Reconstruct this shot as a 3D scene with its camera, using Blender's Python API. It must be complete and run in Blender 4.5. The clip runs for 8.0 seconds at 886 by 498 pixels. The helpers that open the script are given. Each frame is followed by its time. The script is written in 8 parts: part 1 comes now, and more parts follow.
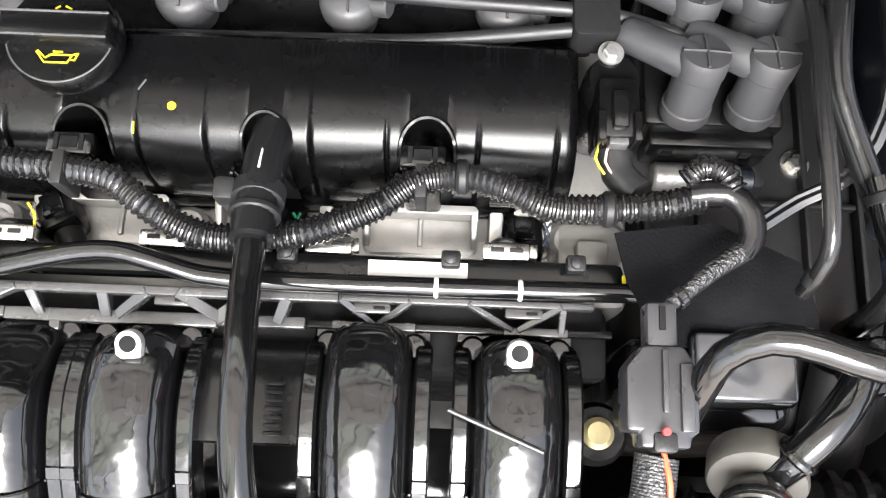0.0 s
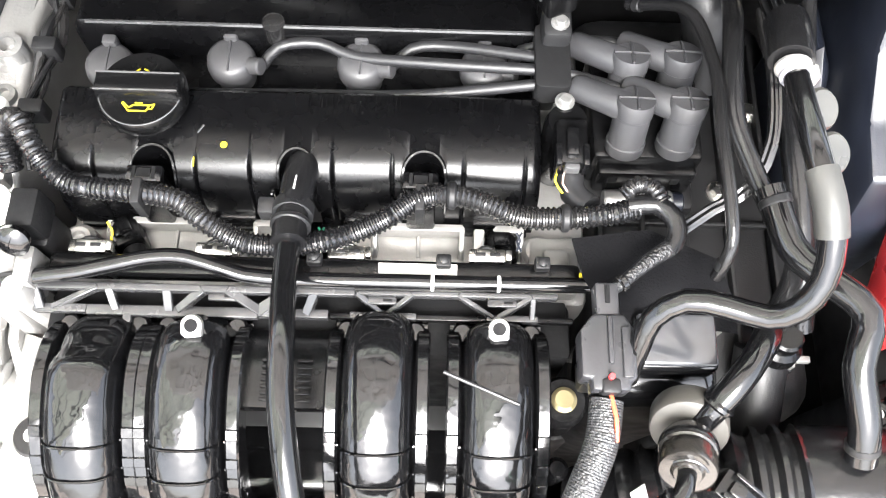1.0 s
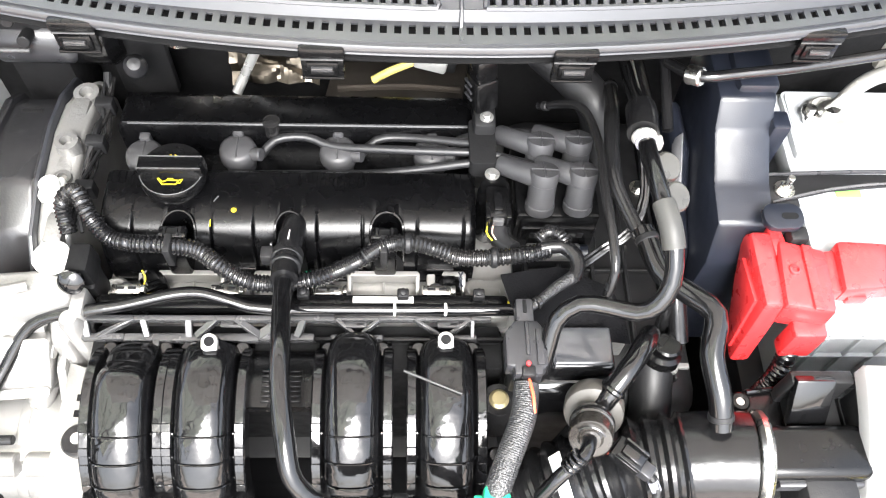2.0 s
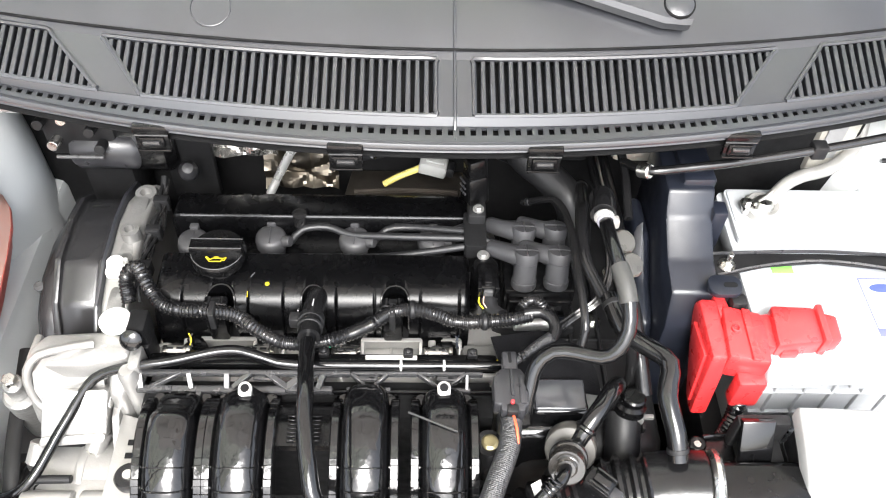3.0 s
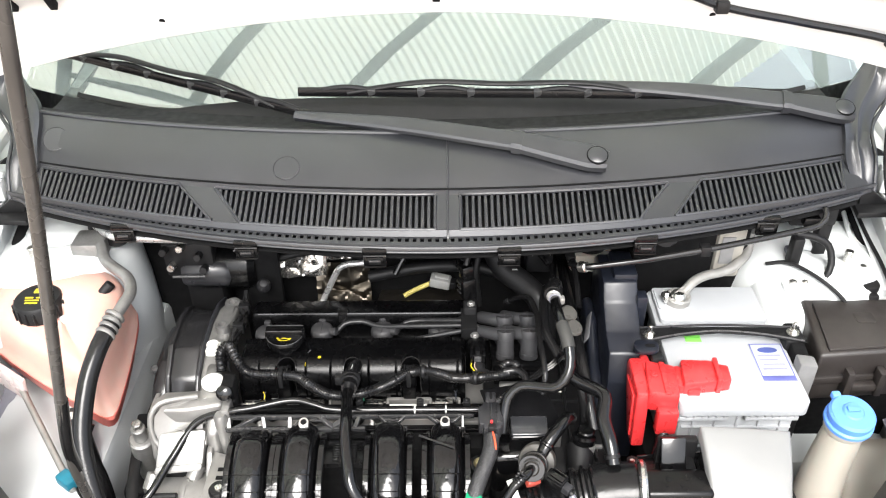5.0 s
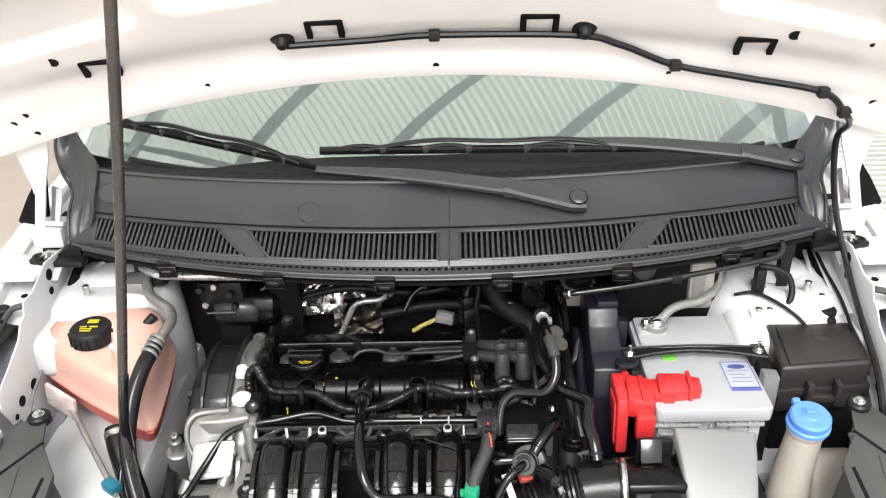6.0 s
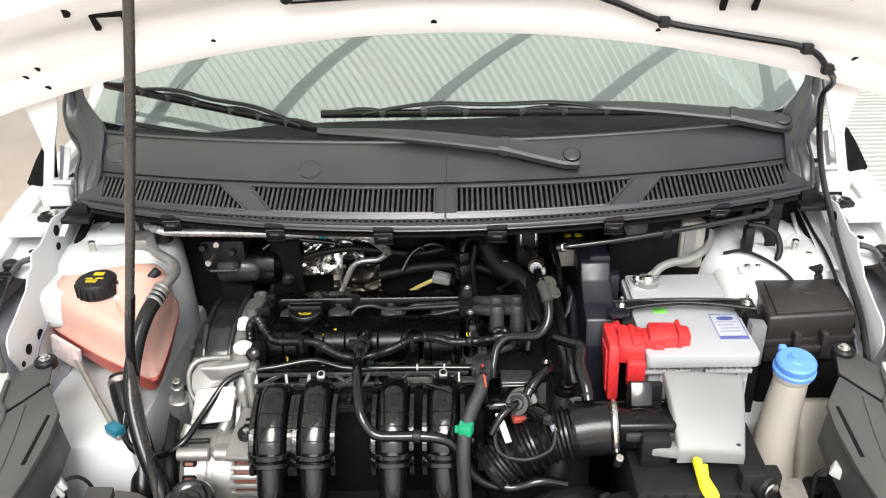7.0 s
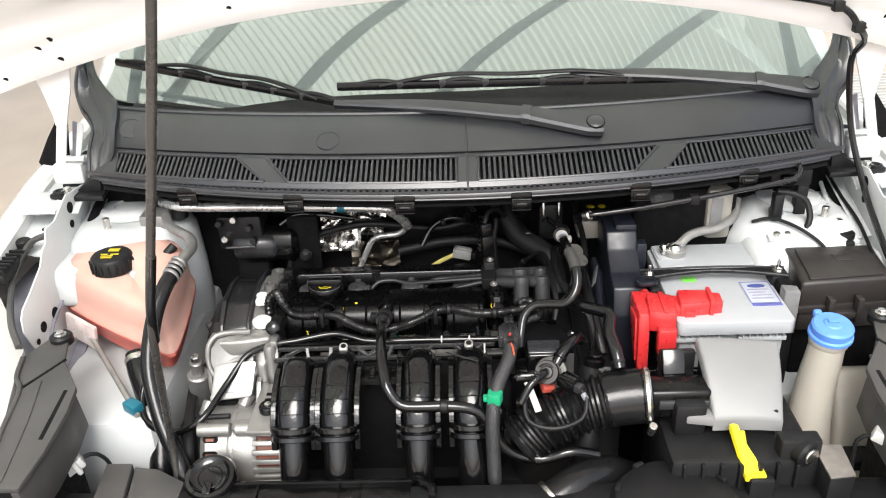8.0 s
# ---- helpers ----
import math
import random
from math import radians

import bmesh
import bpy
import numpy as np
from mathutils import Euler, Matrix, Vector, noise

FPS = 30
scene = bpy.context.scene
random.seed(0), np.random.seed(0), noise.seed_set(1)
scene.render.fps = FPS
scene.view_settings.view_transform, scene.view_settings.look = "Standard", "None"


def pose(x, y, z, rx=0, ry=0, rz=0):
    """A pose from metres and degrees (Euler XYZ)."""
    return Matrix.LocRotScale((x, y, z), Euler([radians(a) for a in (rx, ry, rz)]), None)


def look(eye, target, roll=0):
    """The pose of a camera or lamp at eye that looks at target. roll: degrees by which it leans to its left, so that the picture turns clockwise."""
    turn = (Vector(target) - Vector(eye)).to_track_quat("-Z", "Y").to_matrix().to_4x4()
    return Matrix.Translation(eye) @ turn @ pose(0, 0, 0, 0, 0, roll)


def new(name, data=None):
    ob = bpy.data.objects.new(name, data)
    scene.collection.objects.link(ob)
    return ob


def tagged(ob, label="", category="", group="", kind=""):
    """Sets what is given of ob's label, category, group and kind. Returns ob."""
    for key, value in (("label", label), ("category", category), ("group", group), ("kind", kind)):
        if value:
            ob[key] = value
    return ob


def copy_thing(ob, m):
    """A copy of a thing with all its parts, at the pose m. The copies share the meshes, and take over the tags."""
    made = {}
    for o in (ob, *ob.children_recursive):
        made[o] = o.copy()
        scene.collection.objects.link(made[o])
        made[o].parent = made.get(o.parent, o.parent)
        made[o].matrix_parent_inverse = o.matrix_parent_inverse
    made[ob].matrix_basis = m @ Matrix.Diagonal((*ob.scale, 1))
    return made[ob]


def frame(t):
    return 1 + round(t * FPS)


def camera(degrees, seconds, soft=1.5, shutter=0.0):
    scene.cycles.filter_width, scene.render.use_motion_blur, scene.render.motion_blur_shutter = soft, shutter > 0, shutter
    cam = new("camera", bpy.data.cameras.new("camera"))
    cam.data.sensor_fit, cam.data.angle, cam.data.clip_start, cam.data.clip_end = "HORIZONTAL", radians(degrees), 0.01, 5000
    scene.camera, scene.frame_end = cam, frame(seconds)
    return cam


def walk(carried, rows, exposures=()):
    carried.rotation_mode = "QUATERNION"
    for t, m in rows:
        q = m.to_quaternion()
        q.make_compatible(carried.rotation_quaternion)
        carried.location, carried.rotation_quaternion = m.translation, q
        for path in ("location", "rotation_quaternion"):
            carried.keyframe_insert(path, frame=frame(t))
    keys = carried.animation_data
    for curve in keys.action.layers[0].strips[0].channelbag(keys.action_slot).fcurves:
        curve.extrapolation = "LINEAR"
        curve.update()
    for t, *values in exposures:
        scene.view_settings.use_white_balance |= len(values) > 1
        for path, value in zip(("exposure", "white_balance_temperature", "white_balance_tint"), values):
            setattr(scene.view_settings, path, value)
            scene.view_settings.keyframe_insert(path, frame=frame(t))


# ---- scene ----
cam = camera(56.0, 8.0, soft=1.1)
PATH = [
    (0, (-0.032, 0.141, 1.241), (-0.038, 0.65, -0.693), 1.6),
    (0.5, (-0.033, 0.107, 1.289), (-0.04, 0.707, -0.619), 1.5),
    (1, (-0.036, 0.058, 1.336), (-0.013, 0.772, -0.532), 3.2),
    (1.5, (-0.044, -0.01, 1.404), (0.065, 0.84, -0.403), 7.3),
    (1.7, (-0.038, -0.039, 1.427), (0.069, 0.873, -0.349), 6.2),
    (2.8, (-0.015, -0.186, 1.523), (0.032, 1.049, -0.05), 2.7),
    (3, (-0.025, -0.215, 1.536), (0.046, 1.069, 0.004), 3.1),
    (3.5, (-0.024, -0.291, 1.58), (0.071, 1.092, 0.138), 3.3),
    (4, (-0.009, -0.365, 1.627), (0.049, 1.099, 0.265), 2.6),
    (4.5, (0.013, -0.468, 1.65), (0.0, 1.087, 0.392), 0.4),
    (4.7, (0.012, -0.504, 1.669), (-0.003, 1.069, 0.433), -0.3),
    (5.8, (0.038, -0.741, 1.691), (-0.007, 0.994, 0.696), -2.0),
    (6, (0.04, -0.769, 1.682), (-0.016, 0.978, 0.711), -2.1),
    (6.5, (0.047, -0.825, 1.643), (-0.004, 0.942, 0.706), -2.3),
    (7, (0.045, -0.855, 1.604), (-0.011, 0.916, 0.676), -1.8),
    (7.5, (0.029, -0.859, 1.575), (-0.037, 0.911, 0.646), -1.9),
    (8, (0.013, -0.852, 1.542), (-0.053, 0.923, 0.622), -2.7),
]
EXPOSURES = [(0.0, 2.85, 6350, 10), (0.5, 3.14, 6300, 10), (1.0, 3.30, 6300, 10), (1.5, 3.14, 6300, 10), (3.0, 2.40, 6320, 10), (3.5, 2.19, 6330, 10), (4.0, 2.17, 6340, 10), (4.5, 2.00, 6370, 10), (6.0, 1.10, 6420, 10), (8.0, 1.13, 6450, 10)]
walk(cam, [(t, look(eye, target, roll)) for t, eye, target, roll in PATH], exposures=EXPOSURES)

# ---- daylight: bright overcast sky, soft high sun above a translucent canopy ----
world = bpy.data.worlds.new("daylight")
world.use_nodes = True
scene.world = world
wn, wl = world.node_tree.nodes, world.node_tree.links
sky = wn.new("ShaderNodeTexSky")
sky.sky_type, sky.sun_disc = "NISHITA", False
sky.sun_elevation, sky.sun_rotation = radians(50), radians(180)
sky.air_density, sky.dust_density = 1.0, 4.0
wn["Background"].inputs["Strength"].default_value = 0.15
haze = wn.new("ShaderNodeHueSaturation")
haze.inputs["Saturation"].default_value = 0.35
wl.new(sky.outputs["Color"], haze.inputs["Color"])
wl.new(haze.outputs["Color"], wn["Background"].inputs["Color"])
sun_data = bpy.data.lights.new("sun", "SUN")
sun_data.energy, sun_data.angle, sun_data.color = 1.5, radians(30), (1.0, 0.97, 0.92)
sun = new("sun", sun_data)
sun.matrix_world = look((0.0, -5.2, 6.2), (0, 0, 0))


# ---- mesh helpers ----
def thing(name, loc, label, category, group="", kind=""):
    ob = new(name)
    ob.empty_display_size = 0.02
    ob.matrix_basis = Matrix.Translation(loc)
    return tagged(ob, label, category, group, kind)


def finish(ob, material, sharp=38):
    me = ob.data
    me.materials.append(material)
    for p in me.polygons:
        p.use_smooth = True
    me.set_sharp_from_angle(angle=radians(sharp))


def part(name, bm, material, parent, label="", sharp=38):
    """One mesh under a thing or a part, from a bmesh in world coordinates."""
    me = bpy.data.meshes.new(name)
    bmesh.ops.recalc_face_normals(bm, faces=bm.faces)
    bm.to_mesh(me)
    bm.free()
    ob = new(name, me)
    m, p = Matrix.Identity(4), parent
    while p:
        m = p.matrix_basis @ m if p.parent is None else m
        p = p.parent
    ob.parent = parent
    if parent.parent is None:
        ob.matrix_parent_inverse = parent.matrix_basis.inverted()
    finish(ob, material, sharp)
    return tagged(ob, label)


def move(ob, x, y, z):
    """Push a finished thing with all its parts."""
    ob.matrix_basis = Matrix.Translation((x, y, z)) @ ob.matrix_basis


def solo(name, bm, material, label, category="", group="", kind="", sharp=38):
    """A thing of one mesh."""
    me = bpy.data.meshes.new(name)
    bmesh.ops.recalc_face_normals(bm, faces=bm.faces)
    bm.to_mesh(me)
    bm.free()
    ob = new(name, me)
    finish(ob, material, sharp)
    return tagged(ob, label, category, group, kind)


def merge(bm, tmp, m=None):
    if m is not None:
        bmesh.ops.transform(tmp, matrix=m, verts=tmp.verts)
    me = bpy.data.meshes.new("tmp")
    tmp.to_mesh(me)
    tmp.free()
    bm.from_mesh(me)
    bpy.data.meshes.remove(me)
    return bm


def span(a, b):
    """Pose whose z axis runs from a to b, at a."""
    a, b = Vector(a), Vector(b)
    return Matrix.Translation(a) @ (b - a).to_track_quat("Z", "Y").to_matrix().to_4x4()


def box(lo, hi, bevel=0.003, m=None, bm=None, seg=2, taper=1.0):
    """A rounded block between two corners; taper narrows its top."""
    bm = bm or bmesh.new()
    t = bmesh.new()
    bmesh.ops.create_cube(t, size=1)
    lo, hi = Vector(lo), Vector(hi)
    c, s = (lo + hi) / 2, hi - lo
    for v in t.verts:
        k = taper if v.co.z > 0 else 1.0
        v.co = Vector((c.x + v.co.x * s.x * k, c.y + v.co.y * s.y * k, c.z + v.co.z * s.z))
    if bevel:
        bmesh.ops.bevel(t, geom=t.edges[:], offset=min(bevel, min(s) * 0.45), segments=seg, profile=0.5, affect="EDGES")
    return merge(bm, t, m)


def prism(outline, lo, hi, axis="z", bevel=0.002, bm=None, m=None, seg=2):
    """An outline of (a, b) pushed out along an axis: x takes (y, z), y takes (x, z), z takes (x, y)."""
    bm = bm or bmesh.new()
    t = bmesh.new()
    put3 = {"x": lambda a, b, h: (h, a, b), "y": lambda a, b, h: (a, h, b), "z": lambda a, b, h: (a, b, h)}[axis]
    v0 = [t.verts.new(put3(a, b, lo)) for a, b in outline]
    v1 = [t.verts.new(put3(a, b, hi)) for a, b in outline]
    t.faces.new(v0)
    t.faces.new(v1[::-1])
    n = len(outline)
    for i in range(n):
        t.faces.new((v0[i], v1[i], v1[(i + 1) % n], v0[(i + 1) % n]))
    bmesh.ops.recalc_face_normals(t, faces=t.faces)
    if bevel:
        bmesh.ops.bevel(t, geom=t.edges[:], offset=bevel, segments=seg, profile=0.5, affect="EDGES", clamp_overlap=True)
    return merge(bm, t, m)


def rounded(x0, y0, x1, y1, r, n=5):
    """The outline of a rounded rectangle."""
    out = []
    for cx, cy, a in ((x1 - r, y1 - r, 0), (x0 + r, y1 - r, 90), (x0 + r, y0 + r, 180), (x1 - r, y0 + r, 270)):
        for i in range(n + 1):
            t = radians(a + 90 * i / n)
            out.append((cx + r * math.cos(t), cy + r * math.sin(t)))
    return out


def rings(bm, loops, closed=True, cap=True):
    vs = [[bm.verts.new(p) for p in loop] for loop in loops]
    n = len(vs[0])
    for a, b in zip(vs, vs[1:]):
        for i in range(n if closed else n - 1):
            j = (i + 1) % n
            bm.faces.new((a[i], a[j], b[j], b[i]))
    if cap and closed:
        bm.faces.new(vs[0][::-1])
        bm.faces.new(vs[-1])
    return bm


def lathe(profile, m, bm=None, seg=28):
    """Radius and height pairs spun round the z axis of m."""
    bm = bm or bmesh.new()
    loops = [[m @ Vector((max(r, 1e-5) * math.cos(2 * math.pi * i / seg), max(r, 1e-5) * math.sin(2 * math.pi * i / seg), h)) for i in range(seg)] for r, h in profile]
    return rings(bm, loops)


def rod(a, b, r, bm=None, seg=16, soft=0.15):
    """A round bar with softened ends."""
    h = (Vector(b) - Vector(a)).length
    e = min(r * soft, h * 0.3)
    return lathe([(r - e, 0), (r, e), (r, h - e), (r - e, h)], span(a, b), bm, seg)


def smooth_path(pts, step):
    """Points along a Catmull-Rom curve, about step apart."""
    p = [Vector(q) for q in pts]
    p = [2 * p[0] - p[1]] + p + [2 * p[-1] - p[-2]]
    out = []
    for i in range(1, len(p) - 2):
        n = max(2, int((p[i + 1] - p[i]).length / step))
        for k in range(n):
            t = k / n
            out.append(0.5 * (2 * p[i] + (p[i + 1] - p[i - 1]) * t + (2 * p[i - 1] - 5 * p[i] + 4 * p[i + 1] - p[i + 2]) * t * t + (3 * p[i] - p[i - 1] - 3 * p[i + 1] + p[i + 2]) * t**3))
    out.append(p[-2])
    return out


def tube(pts, r, bm=None, seg=12, step=0.008, ribs=0.0, deep=0.0, flat=1.0, ends=None):
    """A hose along a curve; ribs: pitch of its corrugation, deep: their depth; ends: radii at both ends; flat: squash of the section."""
    bm = bm or bmesh.new()
    step = min(step, ribs / 4) if ribs else step
    path = smooth_path(pts, step)
    up, loops, run = Vector((0, 0, 1)), [], 0.0
    total = sum((b - a).length for a, b in zip(path, path[1:]))
    for i, p in enumerate(path):
        d = (path[min(i + 1, len(path) - 1)] - path[max(i - 1, 0)]).normalized()
        if i:
            side = side - d * side.dot(d)
        else:
            side = d.cross(up)
            if side.length < 0.05:
                side = d.cross(Vector((0, 1, 0)))
        side.normalize()
        over = side.cross(d)
        if i:
            run += (p - path[i - 1]).length
        rr = r if ends is None else ends[0] + (ends[1] - ends[0]) * run / total
        if ribs:
            rr -= deep * (0.5 - 0.5 * math.tanh(2.5 * math.sin(2 * math.pi * run / ribs)))
        loops.append([p + rr * (math.cos(2 * math.pi * k / seg) * side + flat * math.sin(2 * math.pi * k / seg) * over) for k in range(seg)])
    return rings(bm, loops)


def sheet(rows, thick, bm=None, flip=False, skip=None):
    """A plate of rows of points, made thick along its normal; skip(row, column) leaves a hole."""
    bm = bm or bmesh.new()
    t = bmesh.new()
    vs = [[t.verts.new(p) for p in row] for row in rows]
    for k, (a, b) in enumerate(zip(vs, vs[1:])):
        for i in range(len(a) - 1):
            if not (skip and skip(k, i)):
                t.faces.new((a[i], a[i + 1], b[i + 1], b[i]))
    bmesh.ops.recalc_face_normals(t, faces=t.faces)
    bmesh.ops.solidify(t, geom=t.faces[:], thickness=thick * (-1 if flip else 1))
    return merge(bm, t)


def ribbon(pts, widths, thick, bm=None, step=0.01, ridge=0.0, up=(0, -0.4, 0.9)):
    """A flat bar with chamfered edges along a curve; widths run evenly from start to end; ridge: height of a spine on top."""
    bm = bm or bmesh.new()
    path = smooth_path(pts, step)
    loops = []
    for i, p in enumerate(path):
        d = (path[min(i + 1, len(path) - 1)] - path[max(i - 1, 0)]).normalized()
        side = d.cross(Vector(up)).normalized()
        over = side.cross(d)
        u = i / (len(path) - 1) * (len(widths) - 1)
        k = min(int(u), len(widths) - 2)
        w = (widths[k] + (widths[k + 1] - widths[k]) * (u - k)) / 2
        c = min(thick * 0.3, w * 0.3)
        sec = ((-w, -thick / 2), (w, -thick / 2), (w, thick / 2 - c), (w - c, thick / 2), (0, thick / 2 + ridge), (-w + c, thick / 2), (-w, thick / 2 - c))
        loops.append([p + side * a + over * b for a, b in sec])
    return rings(bm, loops)


def bolt(p, n, r, material, parent, name="bolt"):
    """A hexagon head on a washer, on the axis n at p."""
    p, n = Vector(p), Vector(n).normalized()
    bm = lathe([(r * 1.5, 0), (r * 1.5, r * 0.25), (r * 0.99, r * 0.26)], span(p, p + n), seg=20)
    lathe([(r, r * 0.2), (r, r * 0.95), (r * 0.85, r * 1.1)], span(p, p + n), bm, seg=6)
    return part(name, bm, material, parent)


# ---- materials ----
def surface(name, col, rough, metal=0.0, var=0.2, scale=30.0, bump=0.05, fine=400.0, coat=0.0, trans=0.0, ior=1.45, rvar=0.2, dust=0.0, sub=0.0, spec=0.5):
    """Base colour with blotches at one scale and grain at another, uneven gloss and fine relief; dust: pale film in patches."""
    m = bpy.data.materials.new(name)
    m.use_nodes = True
    n, l = m.node_tree.nodes, m.node_tree.links
    b = n["Principled BSDF"]
    co = n.new("ShaderNodeTexCoord").outputs["Object"]

    def noisy(s, detail=4.0):
        t = n.new("ShaderNodeTexNoise")
        t.inputs["Scale"].default_value, t.inputs["Detail"].default_value = s, detail
        l.new(co, t.inputs["Vector"])
        return t.outputs["Fac"]

    big, grain = noisy(scale), noisy(fine, 2.0)
    ramp = n.new("ShaderNodeMapRange")
    ramp.inputs["From Min"].default_value, ramp.inputs["From Max"].default_value = 0.3, 0.7
    ramp.inputs["To Min"].default_value, ramp.inputs["To Max"].default_value = 1 - var, 1 + var
    l.new(big, ramp.inputs["Value"])
    mul = n.new("ShaderNodeVectorMath")
    mul.operation = "SCALE"
    mul.inputs[0].default_value = col
    l.new(ramp.outputs["Result"], mul.inputs["Scale"])
    colour = mul.outputs["Vector"]
    if dust:
        patch = n.new("ShaderNodeMapRange")
        patch.inputs["From Min"].default_value, patch.inputs["From Max"].default_value = 0.45, 0.75
        patch.inputs["To Max"].default_value = dust
        l.new(noisy(scale * 0.37, 6.0), patch.inputs["Value"])
        mix = n.new("ShaderNodeMix")
        mix.data_type = "RGBA"
        mix.inputs["B"].default_value = (0.42, 0.39, 0.35, 1)
        l.new(patch.outputs["Result"], mix.inputs["Factor"])
        l.new(colour, mix.inputs["A"])
        colour = mix.outputs["Result"]
    l.new(colour, b.inputs["Base Color"])
    rr = n.new("ShaderNodeMapRange")
    rr.inputs["From Min"].default_value, rr.inputs["From Max"].default_value = 0.3, 0.7
    rr.inputs["To Min"].default_value, rr.inputs["To Max"].default_value = rough * (1 - rvar), min(1.0, rough * (1 + rvar))
    l.new(noisy(scale * 2.3), rr.inputs["Value"])
    l.new(rr.outputs["Result"], b.inputs["Roughness"])
    b.inputs["Metallic"].default_value, b.inputs["IOR"].default_value = metal, ior
    b.inputs["Coat Weight"].default_value, b.inputs["Coat Roughness"].default_value = coat, 0.08
    b.inputs["Transmission Weight"].default_value = trans
    b.inputs["Specular IOR Level"].default_value = spec
    if sub:
        b.inputs["Subsurface Weight"].default_value, b.inputs["Subsurface Scale"].default_value = sub, 0.01
        b.inputs["Subsurface Radius"].default_value = (1.0, 0.5, 0.4)
    if bump:
        bp = n.new("ShaderNodeBump")
        bp.inputs["Strength"].default_value, bp.inputs["Distance"].default_value = bump, 0.002
        l.new(grain, bp.inputs["Height"])
        l.new(bp.outputs["Normal"], b.inputs["Normal"])
    return m


SATIN = surface("satin_black_plastic", (0.0025, 0.0025, 0.0027), 0.24, bump=0.04, fine=900, spec=0.38)
GLOSS = surface("glossy_black_plastic", (0.0035, 0.0035, 0.0038), 0.12, bump=0.16, fine=45, rvar=0.6, scale=18, spec=0.6)
COVERBLACK = surface("smooth_black_cover_plastic", (0.0015, 0.0015, 0.0017), 0.27, var=0.1, bump=0.012, fine=900, rvar=0.08, spec=0.28)
RUNNER = surface("wavy_glossy_black_moulding", (0.0035, 0.0035, 0.0038), 0.11, bump=0.45, fine=60, rvar=0.7, scale=26, spec=0.55)
COWL = surface("grained_dark_grey_plastic", (0.0160, 0.0170, 0.0205), 0.33, bump=0.10, fine=1500, dust=0.03, scale=9, spec=1.0, rvar=0.1)
DARK = surface("matt_black_plastic", (0.0075, 0.0075, 0.008), 0.5, bump=0.08, fine=700, spec=0.35)
# near black for some dark parts, and for shade painted into holes, slots, gaps
VOID = surface("near_black_parts_and_shade", (0.004, 0.004, 0.0043), 0.8, bump=0.1, spec=0.2)
RUBBER = surface("black_rubber_hose", (0.006, 0.006, 0.0065), 0.22, bump=0.08, fine=260, dust=0.012, spec=0.42)
CONDUIT = surface("split_black_conduit", (0.006, 0.006, 0.0065), 0.16, bump=0.03, dust=0.03, spec=0.7)
BOOT = surface("grey_silicone_boot", (0.027, 0.027, 0.029), 0.5, bump=0.06, dust=0.02)
LEAD = surface("grey_ignition_lead", (0.013, 0.013, 0.014), 0.42, bump=0.03)
ALLOY = surface("cast_aluminium", (0.28, 0.277, 0.27), 0.42, metal=0.75, bump=0.35, fine=260, var=0.18, dust=0.1)
CASTING = surface("bright_sand_casting", (0.30, 0.295, 0.285), 0.40, metal=0.65, bump=0.14, fine=320, var=0.14, scale=22, dust=0.12)
CARRIER = surface("dark_grey_moulding", (0.030, 0.030, 0.031), 0.24, bump=0.05, spec=0.8)
EYELET = surface("bright_zinc_eyelet", (0.42, 0.415, 0.40), 0.32, metal=0.6, bump=0.05)
STEEL = surface("zinc_plated_steel", (0.60, 0.59, 0.56), 0.28, metal=1.0, bump=0.05)
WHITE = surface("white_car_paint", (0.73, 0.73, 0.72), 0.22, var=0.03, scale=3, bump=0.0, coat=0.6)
INNER = surface("duller_white_paint", (0.54, 0.56, 0.56), 0.4, var=0.07, scale=6, bump=0.02, dust=0.06)
PALELEAD = surface("tinned_lead_metal", (0.27, 0.265, 0.25), 0.42, metal=0.4, bump=0.15, fine=300)
BATT = surface("white_battery_case", (0.34, 0.352, 0.365), 0.42, var=0.04, scale=12, bump=0.05)
RED = surface("red_terminal_plastic", (0.50, 0.026, 0.028), 0.30, var=0.1, bump=0.04, spec=0.8)
BLUE = surface("blue_cap_plastic", (0.10, 0.25, 0.70), 0.4, var=0.08, bump=0.03)
GREEN = surface("green_plug_plastic", (0.01, 0.27, 0.13), 0.4)
TEAL = surface("teal_clip_plastic", (0.01, 0.13, 0.19), 0.4)
YELLOW = surface("yellow_tab_plastic", (0.85, 0.74, 0.02), 0.4)
PINK = surface("translucent_reservoir_plastic", (0.55, 0.33, 0.275), 0.35, var=0.08, scale=8, bump=0.02, sub=0.5)
BEIGE = surface("translucent_bottle_plastic", (0.36, 0.335, 0.29), 0.42, var=0.06, scale=10, sub=0.3)
SILVERGREY = surface("grey_airbox_plastic", (0.19, 0.192, 0.19), 0.40, var=0.06, scale=7, bump=0.08, fine=1200, dust=0.08)
CONN = surface("grey_connector_plastic", (0.02, 0.02, 0.022), 0.32, bump=0.03)
PAPER = surface("white_paper_label", (0.56, 0.56, 0.54), 0.5, var=0.03)
INK = surface("printed_ink", (0.05, 0.07, 0.22), 0.5)
MARK = surface("yellow_print", (0.55, 0.44, 0.015), 0.5)
FOIL = surface("crinkled_heat_foil", (0.55, 0.53, 0.50), 0.20, metal=0.95, bump=0.5, fine=90, rvar=0.5)
ORANGE = surface("orange_wire", (0.70, 0.09, 0.04), 0.4)
BROWN = surface("brown_black_plastic", (0.022, 0.0185, 0.017), 0.42, var=0.1, bump=0.08, fine=900, spec=0.6)
NAVY = surface("blue_black_plastic", (0.0075, 0.009, 0.014), 0.36, bump=0.06, fine=900)
